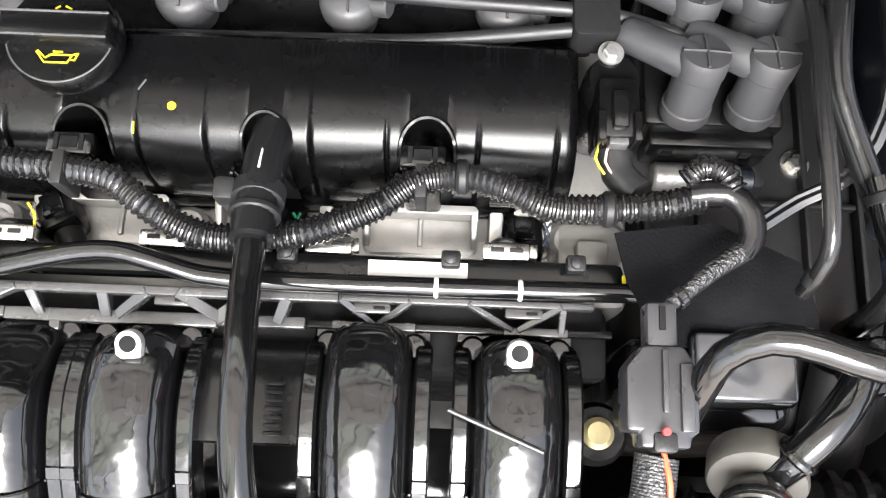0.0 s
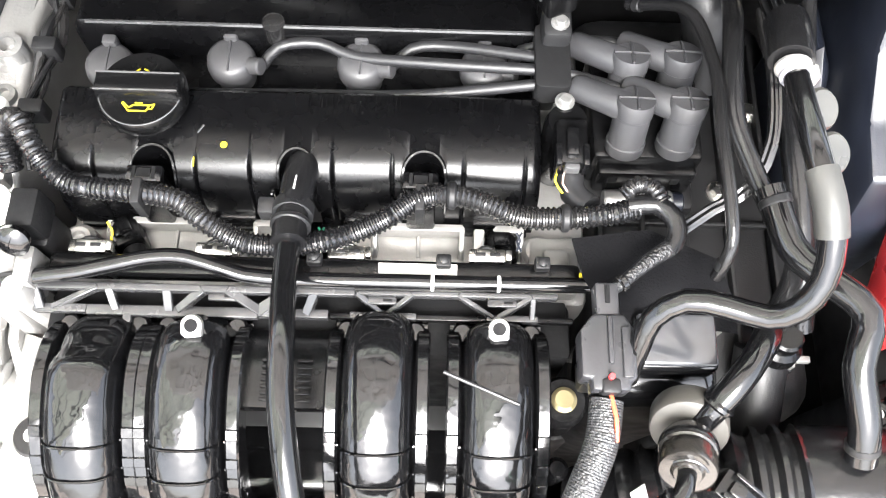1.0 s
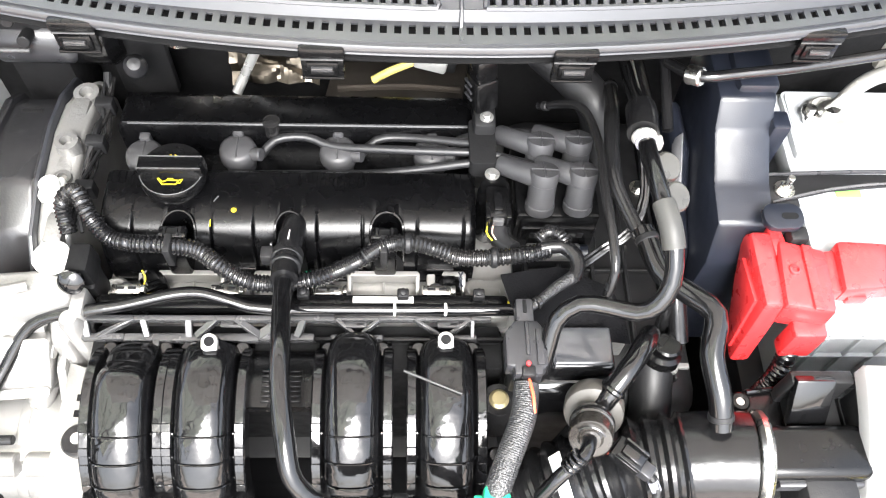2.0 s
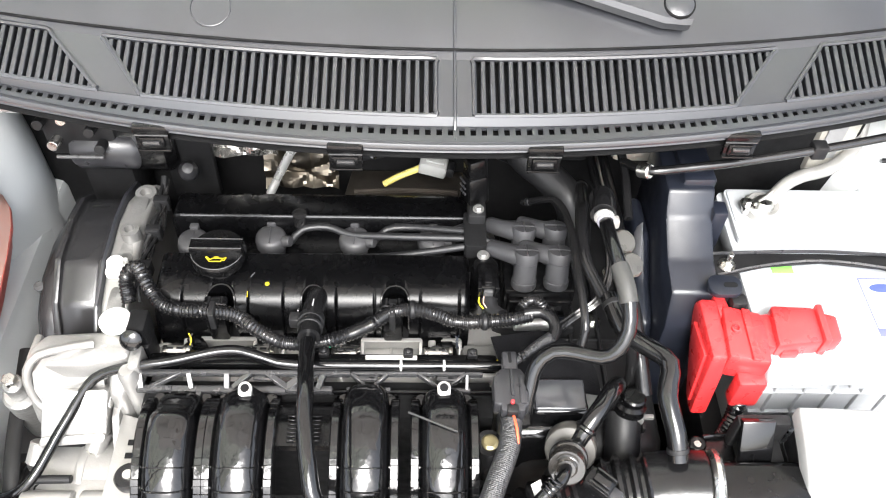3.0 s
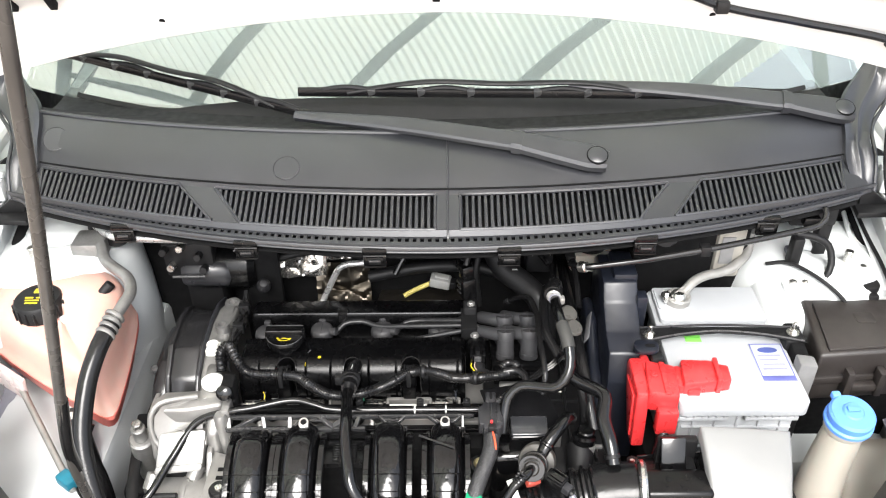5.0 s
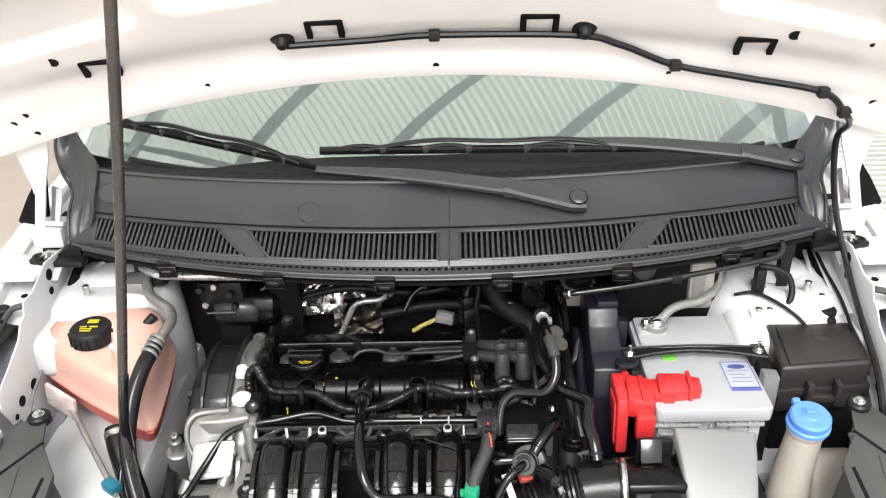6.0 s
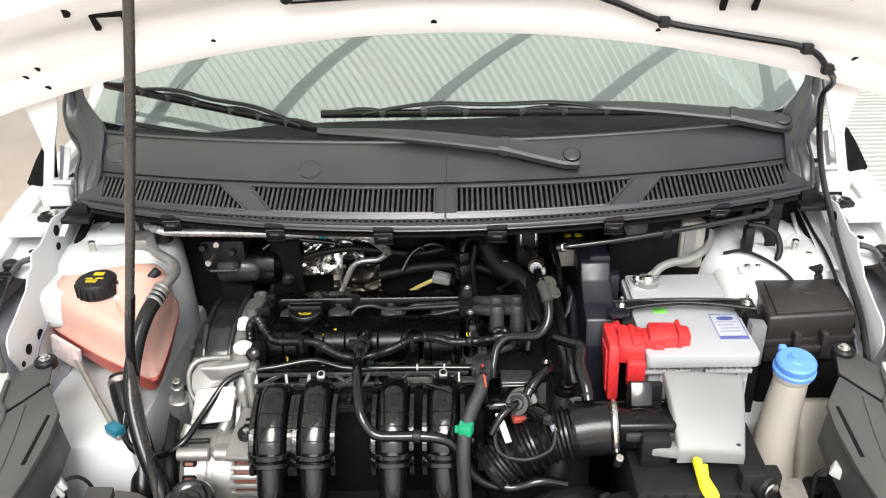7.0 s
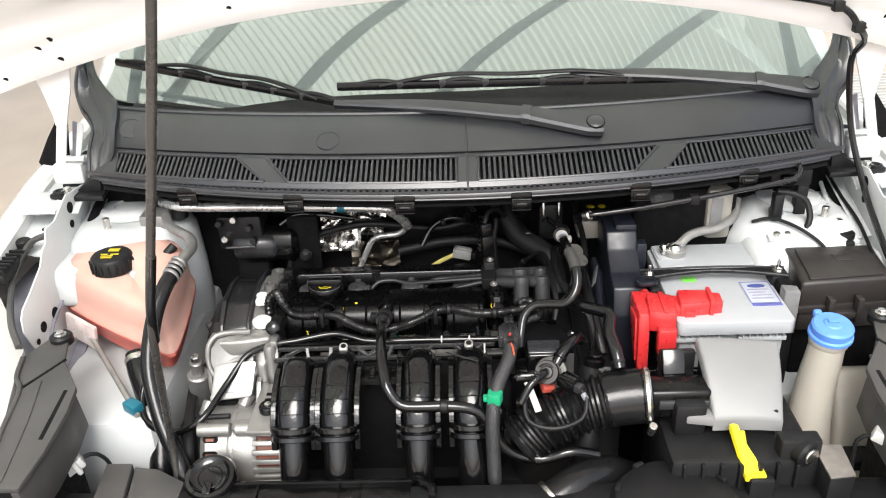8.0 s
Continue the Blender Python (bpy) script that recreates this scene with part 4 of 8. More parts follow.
for pts in (((-0.253, 0.376, 0.826), (-0.232, 0.366, 0.836), (-0.20, 0.360, 0.844), (-0.14, 0.3595, 0.847), (-0.05, 0.361, 0.848), (0.04, 0.362, 0.851)),
            ((-0.160, 0.377, 0.826), (-0.146, 0.386, 0.838), (-0.118, 0.388, 0.840), (-0.092, 0.379, 0.838), (-0.045, 0.371, 0.845), (0.04, 0.372, 0.852)),
            ((-0.068, 0.377, 0.826), (-0.052, 0.387, 0.838), (-0.022, 0.387, 0.842), (0.04, 0.382, 0.852)),
            ((0.019, 0.377, 0.826), (0.026, 0.386, 0.842), (0.045, 0.391, 0.852))):
    solo("ignition_lead", tube([(x - 0.003, y + (0.017 if y > 0.3665 else 0.006), z - (0.008 if y > 0.3665 else 0.020)) if x < 0.03 else (x - 0.003, y + 0.006, z - 0.005) for x, y, z in pts], 0.0041, seg=10), LEAD, "grey rubber ignition lead along the valve cover", "ignition lead", "ignition leads")
part("lead_separator", prism(rounded(0.030, 0.360, 0.054, 0.410, 0.004), 0.834, 0.855, "z", 0.002), VOID, engine, "black tape wrap round the leads")

# coil pack and boots
coil = thing("ignition_coil", (0.11, 0.36, 0.75), "black ignition coil block on an alloy bracket", "ignition coil")
part("body", box((0.078, 0.316, 0.790), (0.156, 0.405, 0.832), 0.004), SATIN, coil)
part("step", box((0.082, 0.306, 0.795), (0.152, 0.318, 0.826), 0.003), SATIN, coil)
for x in (0.094, 0.138):
    part("notch", box((x - 0.003, 0.3052, 0.812), (x + 0.003, 0.3068, 0.820), 0.001), VOID, coil)
part("bracket", rod((0.090, 0.298, 0.798), (0.140, 0.298, 0.798), 0.0085), ALLOY, coil)
part("bracket_end", rod((0.139, 0.298, 0.798), (0.148, 0.298, 0.798), 0.0075), NAVY, coil)
part("base", box((0.066, 0.295, 0.60), (0.16, 0.41, 0.792), 0.006), DARK, coil)
move(coil, -0.004, 0.012, -0.014)
for x, y, z in ((0.0945, 0.334, 0.824), (0.1295, 0.335, 0.824), (0.0950, 0.373, 0.818), (0.1300, 0.375, 0.818)):
    b = thing("coil_boot", (x, y, z), "grey silicone elbow boot on the coil", "coil boot", "coil boots")
    ax = span((x, y, z), (x + 0.0005, y + 0.014, z + 0.040))
    part("barrel", lathe([(0.0128, -0.003), (0.0136, -0.001), (0.0136, 0.0055), (0.0127, 0.0062), (0.0124, 0.029), (0.0130, 0.0298), (0.0132, 0.0395), (0.0124, 0.0420), (0, 0.0428)], ax, seg=28), BOOT, b, sharp=22)
    part("seam", tube([ax @ Vector((0.000, -0.0143, 0.004)), ax @ Vector((0.0, -0.0135, 0.031)), ax @ Vector((0, -0.0118, 0.0422)), ax @ Vector((0, 0.0, 0.0434)), ax @ Vector((0, 0.012, 0.0430))], 0.0009, seg=5), BOOT, b)
    part("top_seam", tube([ax @ Vector((-0.012, 0.001, 0.0430)), ax @ Vector((0, 0.001, 0.0434)), ax @ Vector((0.012, 0.001, 0.0430))], 0.0008, seg=5), BOOT, b)
    top = ax @ Vector((0.002, 0, 0.033))
    end = Vector((x - 0.037, y + 0.034, z + 0.020))
    part("arm", lathe([(0.0095, 0), (0.0105, 0.004), (0.0098, 0.020), (0.0094, (end - top).length - 0.003), (0.0080, (end - top).length)], span(top, end), seg=20), BOOT, b)
    solo("ignition_lead", tube([end + Vector((0.006, -0.002, 0.0)), end + Vector((-0.010, 0.003, -0.004)), Vector((0.042, 0.368 + (y - 0.332) * 0.6 + (x - 0.0975) * 0.28, 0.847))], 0.0041, seg=10), LEAD, "grey ignition lead entering a coil boot", "ignition lead", "ignition leads")

# intake side
rail = thing("fuel_rail", (-0.12, 0.24, 0.80), "black fuel rail with four injectors and bright clips", "fuel rail")
part("rail_bar", box((-0.285, 0.2195, 0.826), (0.066, 0.2345, 0.843), 0.004), SATIN, rail)
part("rail_label", box((-0.068, 0.2225, 0.8432), (-0.016, 0.2310, 0.8440), 0.0002), PAPER, rail, "white paper label on the rail")
for x in (-0.262, -0.178, -0.090, 0.004):
    tag = part("injector_clip", box((x - 0.0125, 0.2345, 0.8365), (x + 0.0125, 0.2440, 0.8410), 0.0015), STEEL, rail, "bright steel injector clip")
    part("slot", box((x - 0.008, 0.2385, 0.8408), (x - 0.001, 0.2412, 0.8415), 0.0003), DARK, tag)
    part("slot", box((x + 0.002, 0.2385, 0.8408), (x + 0.009, 0.2412, 0.8415), 0.0003), DARK, tag)
    part("hook", box((x + 0.0125, 0.2355, 0.834), (x + 0.0165, 0.2430, 0.8425), 0.001), STEEL, tag)
    part("injector", rod((x, 0.238, 0.837), (x, 0.252, 0.785), 0.0095), DARK, rail)
for x, y, turn in ((-0.250, 0.262, 30), (-0.118, 0.258, 8), (0.016, 0.258, 0)):
    f = pose(x, y, 0.806, -18, 0, turn)
    c = part("injector_plug", box((-0.011, -0.018, -0.010), (0.011, 0.010, 0.011), 0.004, f), SATIN, rail)
    part("neck", rod(f @ Vector((0, -0.016, 0)), f @ Vector((0, -0.030, -0.004)), 0.008), DARK, c)
    part("latch", box((-0.006, -0.012, 0.0105), (0.006, 0.004, 0.014), 0.001, f), GLOSS, c)
for x in (-0.025, 0.040, -0.110):
    part("rail_bracket", box((x - 0.005, 0.2275, 0.842), (x + 0.005, 0.2365, 0.850), 0.0015), DARK, rail)
    part("rail_bolt", lathe([(0.0035, 0.85), (0.0035, 0.852), (0.002, 0.853)], Matrix.Translation((x, 0.232, 0)), seg=8), DARK, rail)
part("yellow_plug", lathe([(0.0028, 0), (0.003, 0.002), (0, 0.004)], span((0.0655, 0.226, 0.840), (0.08, 0.226, 0.845)), seg=12), MARK, rail)
fuel = thing("fuel_pipe", (-0.29, 0.22, 0.83), "glossy black fuel pipe running along the rail", "pipe")
part("pipe", tube([(0.070, 0.218, 0.845), (-0.045, 0.2165, 0.848), (-0.140, 0.2170, 0.848), (-0.168, 0.221, 0.852), (-0.190, 0.2265, 0.856), (-0.214, 0.2265, 0.856), (-0.260, 0.217, 0.852), (-0.290, 0.213, 0.850), (-0.335, 0.207, 0.836), (-0.365, 0.172, 0.806), (-0.395, 0.120, 0.780), (-0.44, 0.115, 0.76), (-0.485, 0.135, 0.765), (-0.50, 0.17, 0.79), (-0.485, 0.21, 0.83)], 0.0053, seg=10), GLOSS, fuel)
for x in (-0.033, 0.010):
    part("band", rod((x - 0.0012, 0.2166, 0.848), (x + 0.0012, 0.2166, 0.848), 0.0058, seg=14), PAPER, fuel)
part("end_block", box((-0.300, 0.206, 0.825), (-0.288, 0.232, 0.858), 0.003), ALLOY, fuel)
move(rail, -0.004, 0.014, -0.0255)
move(fuel, -0.003, 0.014, -0.025)

# manifold
manifold = thing("intake_manifold", (-0.12, 0.12, 0.5), "glossy black plastic intake manifold with four runners", "intake manifold")
RUN = (-0.250, -0.186, -0.069, 0.007)
SHOULDER = (0.30, 0.20, 0.14, 0.18)


def runner_section(u, shoulder):
    """Half section of a runner at u along its arch, outer flange first; the tube swells past its shoulder."""
    grow = min(max((u - shoulder) / 0.07, 0.0), 1.0)
    grow = grow * grow * (3 - 2 * grow)
    head = min(u / 0.18, 1.0)
    fw = 0.0265 + 0.0062 * head
    tw = 0.0208 + 0.0016 * grow
    th = 0.0105 + 0.0100 * grow
    sec = [(fw, -0.016), (fw, 0.0040), (fw - 0.0012, 0.0052), (fw - 0.0075, 0.0050), (fw - 0.0090, 0.0034), (tw + 0.0012, -0.0030), (tw, -0.0022)]
    for k in range(1, 7):
        a = math.pi / 2 * k / 6
        sec.append((tw * math.cos(a) ** 0.72 if k < 6 else 0.0, -0.0022 + (th + 0.0022) * math.sin(a) ** 0.72))
    return sec + [(-a, b) for a, b in sec[-2::-1]]


def arch(x):
    return [(x, 0.204, 0.770), (x, 0.202, 0.795), (x, 0.190, 0.8115), (x, 0.168, 0.8175), (x, 0.142, 0.812), (x, 0.118, 0.799), (x, 0.100, 0.781), (x, 0.089, 0.760), (x, 0.084, 0.738)]


def runner_frames(x, shoulder, lift=0.0, wide=1.0):
    """Section points along the arch, with the distance run from 0 to 1."""
    line = smooth_path(arch(x), 0.004)
    out = []
    for i, p in enumerate(line):
        d = (line[min(i + 1, len(line) - 1)] - line[max(i - 1, 0)]).normalized()
        n = Vector((1, 0, 0)).cross(d)
        n = -n if n.z < -0.2 or (abs(n.z) <= 0.2 and n.y > 0) else n
        u = i / (len(line) - 1)
        out.append((u, p, d, n, [p + Vector((a * wide, 0, 0)) + n * (b + lift) for a, b in runner_section(u, shoulder)]))
    return out


for x, shoulder in zip(RUN, SHOULDER):
    stations = runner_frames(x, shoulder)
    r = part("runner", rings(bmesh.new(), [q[4] for q in stations]), RUNNER, manifold, sharp=34)
    part("lower_tube", tube([(x, 0.100, 0.778), (x, 0.084, 0.752), (x, 0.068, 0.722), (x, 0.058, 0.69), (x, 0.054, 0.64), (x, 0.08, 0.52)], 0.0205, seg=24), GLOSS, r)
    for z, w in ((0.770, 0.0335), (0.757, 0.0315)):
        part("collar", lathe([(0.020, -0.004), (w - 0.001, -0.004), (w, -0.003), (w, 0.003), (w - 0.001, 0.004), (0.020, 0.004)], span((x, 0.092 + (z - 0.767) * 0.6, z), (x, 0.116, z + 0.05)), seg=32), GLOSS, r)
    # weld seams over the tube, stepped clip teeth on both flanges
    raised = runner_frames(x, shoulder, 0.0009, 1.005)
    for u0 in (0.56, 0.66, 0.76):
        k = min(range(len(raised)), key=lambda i: abs(raised[i][0] - u0))
        part("weld_line", tube([Vector(p) for p in raised[k][4][4:-4]], 0.0007, seg=5, step=0.004), GLOSS, r)
    for u0 in (0.55, 0.63, 0.71, 0.79):
        k = min(range(len(stations)), key=lambda i: abs(stations[i][0] - u0))
        u, p, d, n, sec = stations[k]
        f = Matrix((Vector((1, 0, 0)), d, n)).transposed().to_4x4()
        for sx in (-1, 1):
            tooth = Matrix.Translation(p + Vector((sx * 0.0284, 0, 0)) + n * 0.0050) @ f
            part("clip_tooth", box((-0.0040, -0.0036, -0.002), (0.0040, 0.0036, 0.0009), 0.0007, tooth, seg=1), GLOSS, r)
    for sx in (-1, 1):
        part("port_lug", lathe([(0.0062, 0), (0.0070, 0.003), (0.0070, 0.010), (0.0055, 0.013), (0, 0.0135)], span((x + sx * 0.0225, 0.204, 0.792), (x + sx * 0.0225, 0.200, 0.82)), seg=18), GLOSS, r)
        part("neck_rib", prism([(0.172, 0.812), (0.204, 0.800), (0.204, 0.812), (0.190, 0.8225)], x + sx * 0.0105 - 0.0016, x + sx * 0.0105 + 0.0016, "x", 0.001), GLOSS, r)
for a, b in zip(RUN, RUN[1:]):
    if b - a > 0.1:
        part("runner_web", sheet([[(lerp(a + 0.031, b - 0.031, k / 4), y, z) for k in range(5)] for y, z in ((0.204, 0.795), (0.190, 0.806), (0.168, 0.8105), (0.150, 0.808), (0.149, 0.800))], 0.004), SATIN, manifold)
        for x in (a + 0.047, b - 0.047):
            for k in range(7):
                part("embossed_line", box((x - 0.0045, 0.1535 + 0.0042 * k, 0.8090), (x + 0.0045, 0.1555 + 0.0042 * k, 0.8118), 0.0003, seg=1), SATIN, manifold)
part("emblem_ring", tube([(RUN[2] + 0.0055 * math.cos(2 * math.pi * k / 24), 0.152 + 0.0115 * math.sin(2 * math.pi * k / 24), 0.8365 - 0.0035 * (1 - math.sin(2 * math.pi * k / 24))) for k in range(25)], 0.0006, seg=5, step=0.004), GLOSS, manifold, "raised oval emblem")
part("plenum", box((-0.28, 0.10, 0.42), (0.05, 0.19, 0.60), 0.03, seg=4), GLOSS, manifold)
# near-black block paints the dark space between carrier and runners
part("shade_plate", box((-0.295, 0.190, 0.60), (0.058, 0.2285, 0.790), 0.004), VOID, manifold)
for x in (-0.218, 0.049):
    part("side_lug", lathe([(0.008, 0.74), (0.008, 0.772), (0.005, 0.776), (0, 0.776)], Matrix.Translation((x, 0.120, 0)), seg=16), GLOSS, manifold)
for x, y, z in ((-0.183, 0.194, 0.838), (0.006, 0.197, 0.836)):
    m = Matrix.Translation((x, y, z)) @ Matrix.Rotation(radians(20), 4, "X")
    post = part("eyelet", prism([(0.0066 * math.cos(a), 0.0066 * math.sin(a)) for a in (math.pi * (0.0 + k / 12) for k in range(13))] + [(-0.0062, -0.0055), (-0.003, -0.0078), (0.0062, -0.0068)], -0.003, 0.003, "z", 0.0012, m=m), EYELET, manifold, "bright zinc mounting eyelet")
    part("bore", lathe([(0.0042, -0.0034), (0.0042, 0.0034), (0.0, 0.0034)], m, seg=20), VOID, post)
    part("peak", prism([(0.206, 0.79), (0.205, 0.826), (0.200, 0.834), (0.190, 0.833), (0.164, 0.824), (0.164, 0.80)], x - 0.004, x + 0.004, "x", 0.002), GLOSS, manifold)
    for sx in (-1, 1):
        part("gusset", sheet([[(x + sx * 0.003, 0.199, 0.834), (x + sx * 0.003, 0.178, 0.829)], [(x + sx * 0.017, 0.196, 0.822), (x + sx * 0.015, 0.172, 0.825)]], 0.002), GLOSS, manifold)

# lattice carrier behind the runners
LT, LB = Vector((0, 0.2240, 0.819)), Vector((0, 0.2125, 0.808))
lat = part("lattice_carrier", box((-0.297, LT.y - 0.0025, LT.z - 0.006), (-0.086, LT.y + 0.0025, LT.z + 0.001), 0.001), CARRIER, manifold, "pale grey moulded carrier with triangular openings")
part("upper_bar", box((-0.086, LT.y - 0.0018, LT.z - 0.006), (0.046, LT.y + 0.0018, LT.z + 0.001), 0.001), CARRIER, lat)
for x0, x1, w in ((-0.297, -0.262, 0.0032), (-0.262, -0.150, 0.0046), (-0.150, -0.104, 0.0036)):
    part("lower_bar", box((x0, LB.y - w, LB.z - 0.006), (x1, LB.y + 0.0025, LB.z + 0.001), 0.001), CARRIER, lat)
for x0, x1 in ((-0.090, -0.046), (0.000, 0.034)):
    part("lower_bar", box((x0, LB.y - 0.0030, LB.z - 0.006), (x1, LB.y + 0.0015, LB.z + 0.001), 0.001), CARRIER, lat)
part("lower_rail", box((-0.104, LB.y - 0.002, LB.z - 0.010), (0.058, LB.y + 0.002, LB.z - 0.004), 0.001), SATIN, lat)
# near-black strip paints the shade inside the carrier's openings
part("shade_backing", box((-0.290, 0.2125, 0.765), (0.055, 0.2285, 0.795), 0.002), VOID, lat)


def strut(a, b, w=0.0026):
    """A flat bar from a on the upper edge to b on the lower one."""
    p, q = Vector((a, LT.y, LT.z - 0.001)), Vector((b, LB.y, LB.z - 0.001))
    part("strut", box((-w, -0.003, 0), (w, 0.003, (q - p).length), 0.0006, span(p, q), seg=1), CARRIER, lat)


for a, b, w in ((-0.294, -0.292, 0.003), (-0.252, -0.284, 0.002), (-0.246, -0.243, 0.0026), (-0.208, -0.208, 0.003), (-0.184, -0.202, 0.003), (-0.170, -0.148, 0.003), (-0.128, -0.150, 0.004), (-0.112, -0.118, 0.003), (-0.086, -0.068, 0.0018), (-0.048, -0.066, 0.0018), (-0.020, 0.004, 0.0016), (0.030, 0.008, 0.0018), (0.030, 0.030, 0.0018)):
    strut(a, b, w)
for x in (-0.172, -0.069, 0.010):
    tab = part("clip_plate", box((x - 0.010, 0.2170, 0.813), (x + 0.010, 0.2225, 0.8165), 0.0015), CARRIER, lat)
    part("tab_slot", box((x + 0.001, 0.2190, 0.8163), (x + 0.007, 0.2208, 0.8170), 0.0003), VOID, tab)
part("drop_tab", box((-0.238, 0.203, 0.802), (-0.232, 0.210, 0.809), 0.0015), CARRIER, lat)

# breather pipe in front of the cover
breather = thing("breather_pipe", (-0.123, 0.31, 0.80), "glossy black breather pipe crossing over the manifold", "pipe")
part("pipe", tube([(-0.1235, 0.318, 0.81), (-0.1245, 0.308, 0.830), (-0.126, 0.287, 0.839), (-0.127, 0.258, 0.846), (-0.126, 0.217, 0.855), (-0.122, 0.178, 0.868), (-0.120, 0.145, 0.868), (-0.114, 0.105, 0.858), (-0.108, 0.082, 0.843), (-0.090, 0.070, 0.823), (-0.06, 0.068, 0.821), (-0.028, 0.068, 0.821), (0.005, 0.068, 0.816), (0.023, 0.066, 0.806), (0.037, 0.063, 0.780), (0.052, 0.06, 0.752), (0.075, 0.06, 0.736), (0.106, 0.06, 0.730), (0.130, 0.06, 0.737), (0.15, 0.062, 0.741), (0.185, 0.066, 0.730)], 0.0078, seg=14), GLOSS, breather)
part("sleeve", tube([(-0.1235, 0.319, 0.822), (-0.1245, 0.306, 0.833), (-0.1258, 0.283, 0.841), (-0.127, 0.258, 0.847), (-0.1265, 0.245, 0.850)], 0.0112, seg=16), RUBBER, breather)
part("clip", rod((-0.127, 0.276, 0.8395), (-0.127, 0.264, 0.8440), 0.0135, seg=20), DARK, breather)
part("clip", rod((-0.127, 0.262, 0.8448), (-0.127, 0.256, 0.8465), 0.0130, seg=20), DARK, breather)
part("tab", box((-0.149, 0.266, 0.834), (-0.138, 0.278, 0.848), 0.002), DARK, breather)
part("stripe", tube([(-0.1245, 0.304, 0.8447), (-0.1255, 0.290, 0.8500), (-0.1258, 0.281, 0.8527)], 0.0008, seg=6), PAPER, breather)
part("joint", rod((-0.036, 0.0680, 0.8212), (-0.024, 0.0680, 0.8208), 0.0095), DARK, breather)

# harness
harness = thing("wiring_harness", (-0.12, 0.25, 0.82), "corrugated black conduit harness across the engine front", "harness")
HP = [(-0.318, 0.300, 0.83), (-0.320, 0.318, 0.850), (-0.307, 0.322, 0.860), (-0.293, 0.302, 0.853), (-0.279, 0.289, 0.842), (-0.260, 0.284, 0.840), (-0.230, 0.281, 0.842), (-0.203, 0.276, 0.842), (-0.180, 0.261, 0.838), (-0.155, 0.251, 0.832), (-0.126, 0.252, 0.830), (-0.097, 0.256, 0.834), (-0.068, 0.267, 0.840), (-0.047, 0.280, 0.844), (-0.025, 0.283, 0.845), (-0.003, 0.278, 0.845), (0.019, 0.269, 0.845), (0.048, 0.269, 0.845), (0.077, 0.272, 0.846), (0.096, 0.277, 0.846), (0.112, 0.272, 0.846), (0.118, 0.25, 0.845), (0.106, 0.23, 0.845), (0.078, 0.205, 0.845)]
part("conduit", tube(HP[:20], 0.0078, seg=14, ribs=0.0036, deep=0.0014), CONDUIT, harness)
part("wrapped_end", tube([(0.088, 0.277, 0.848), (0.106, 0.278, 0.850), (0.117, 0.268, 0.850), (0.118, 0.256, 0.848), (0.113, 0.248, 0.846)], 0.0066, seg=12), RUBBER, harness, "taped black harness end")
part("braided_tail", tube([(0.114, 0.250, 0.847), (0.098, 0.239, 0.848), (0.081, 0.2245, 0.848), (0.066, 0.2135, 0.846)], 0.0048, seg=12, ends=(0.0058, 0.0030)), BRAID, harness, "silvery braided sleeve")
part("tail_ring", rod((0.0835, 0.2265, 0.848), (0.0795, 0.2235, 0.848), 0.0058), CONDUIT, harness)
part("wrap_loop", tube([(0.086, 0.284, 0.850), (0.094, 0.290, 0.853), (0.104, 0.288, 0.853), (0.110, 0.279, 0.852)], 0.0062, seg=12, ribs=0.0034, deep=0.001), CONDUIT, harness)
for i in (14, 17):
    x, y, z = HP[i]
    part("tie", rod((x - 0.003, y, z), (x + 0.003, y, z), 0.0092), DARK, harness)
# sensor plugs in the scallops
for xc, r in zip(SCALLOPS, (0.0145, 0.0125, 0.0145)):
    arch = []
    for k in range(-4, 25):
        a = math.pi * min(max(k, 0), 20) / 20
        y = 0.300 + 0.0165 * math.sin(a) - 0.0055 * (max(-k, 0) + max(k - 20, 0))
        arch.append((xc + r * math.cos(a), y, cover_height(y) + 0.0003))
    part("arch_rim", tube(arch, 0.0013, seg=6, step=0.003), SATIN, cover)
for x in (-0.227, -0.0455):
    sp = thing("sensor_plug", (x, 0.29, 0.80), "black two-pin sensor plug in a cover recess", "sensor plug", "sensor plugs")
    part("body", box((x - 0.010, 0.280, 0.790), (x + 0.010, 0.302, 0.834), 0.003), SATIN, sp)
    for dx, w in ((-0.0065, 0.0012), (0.0065, 0.0012)):
        part("slot", box((x + dx - w, 0.291, 0.8410), (x + dx + w, 0.300, 0.8418), 0.0003), VOID, sp)
    part("rim", box((x - 0.0095, 0.2895, 0.8408), (x + 0.0095, 0.2905, 0.8416), 0.0003), LATTICE, sp)
    part("window", box((x - 0.0045, 0.2925, 0.8410), (x + 0.0045, 0.2985, 0.8416), 0.0004), VOID, sp)
    part("latch", box((x - 0.012, 0.289, 0.833), (x + 0.012, 0.3015, 0.841), 0.002), GLOSS, sp)
    part("clamp", box((x - 0.003, 0.270, 0.825), (x + 0.003, 0.288, 0.850), 0.001), DARK, sp)

# ---- timing end, alternator ----
timing = thing("timing_cover", (-0.39, 0.36, 0.5), "black plastic timing belt cover on the engine's end", "timing cover")
SHELL = surface("moulded_black_cover", (0.014, 0.014, 0.015), 0.22, bump=0.06, fine=500, spec=0.6, dust=0.03, scale=12)
TC = [(0.29, 0.50), (0.44, 0.50), (0.470, 0.60), (0.474, 0.770), (0.462, 0.812), (0.440, 0.828), (0.40, 0.836), (0.345, 0.832), (0.305, 0.808), (0.272, 0.76), (0.262, 0.70), (0.262, 0.60)]
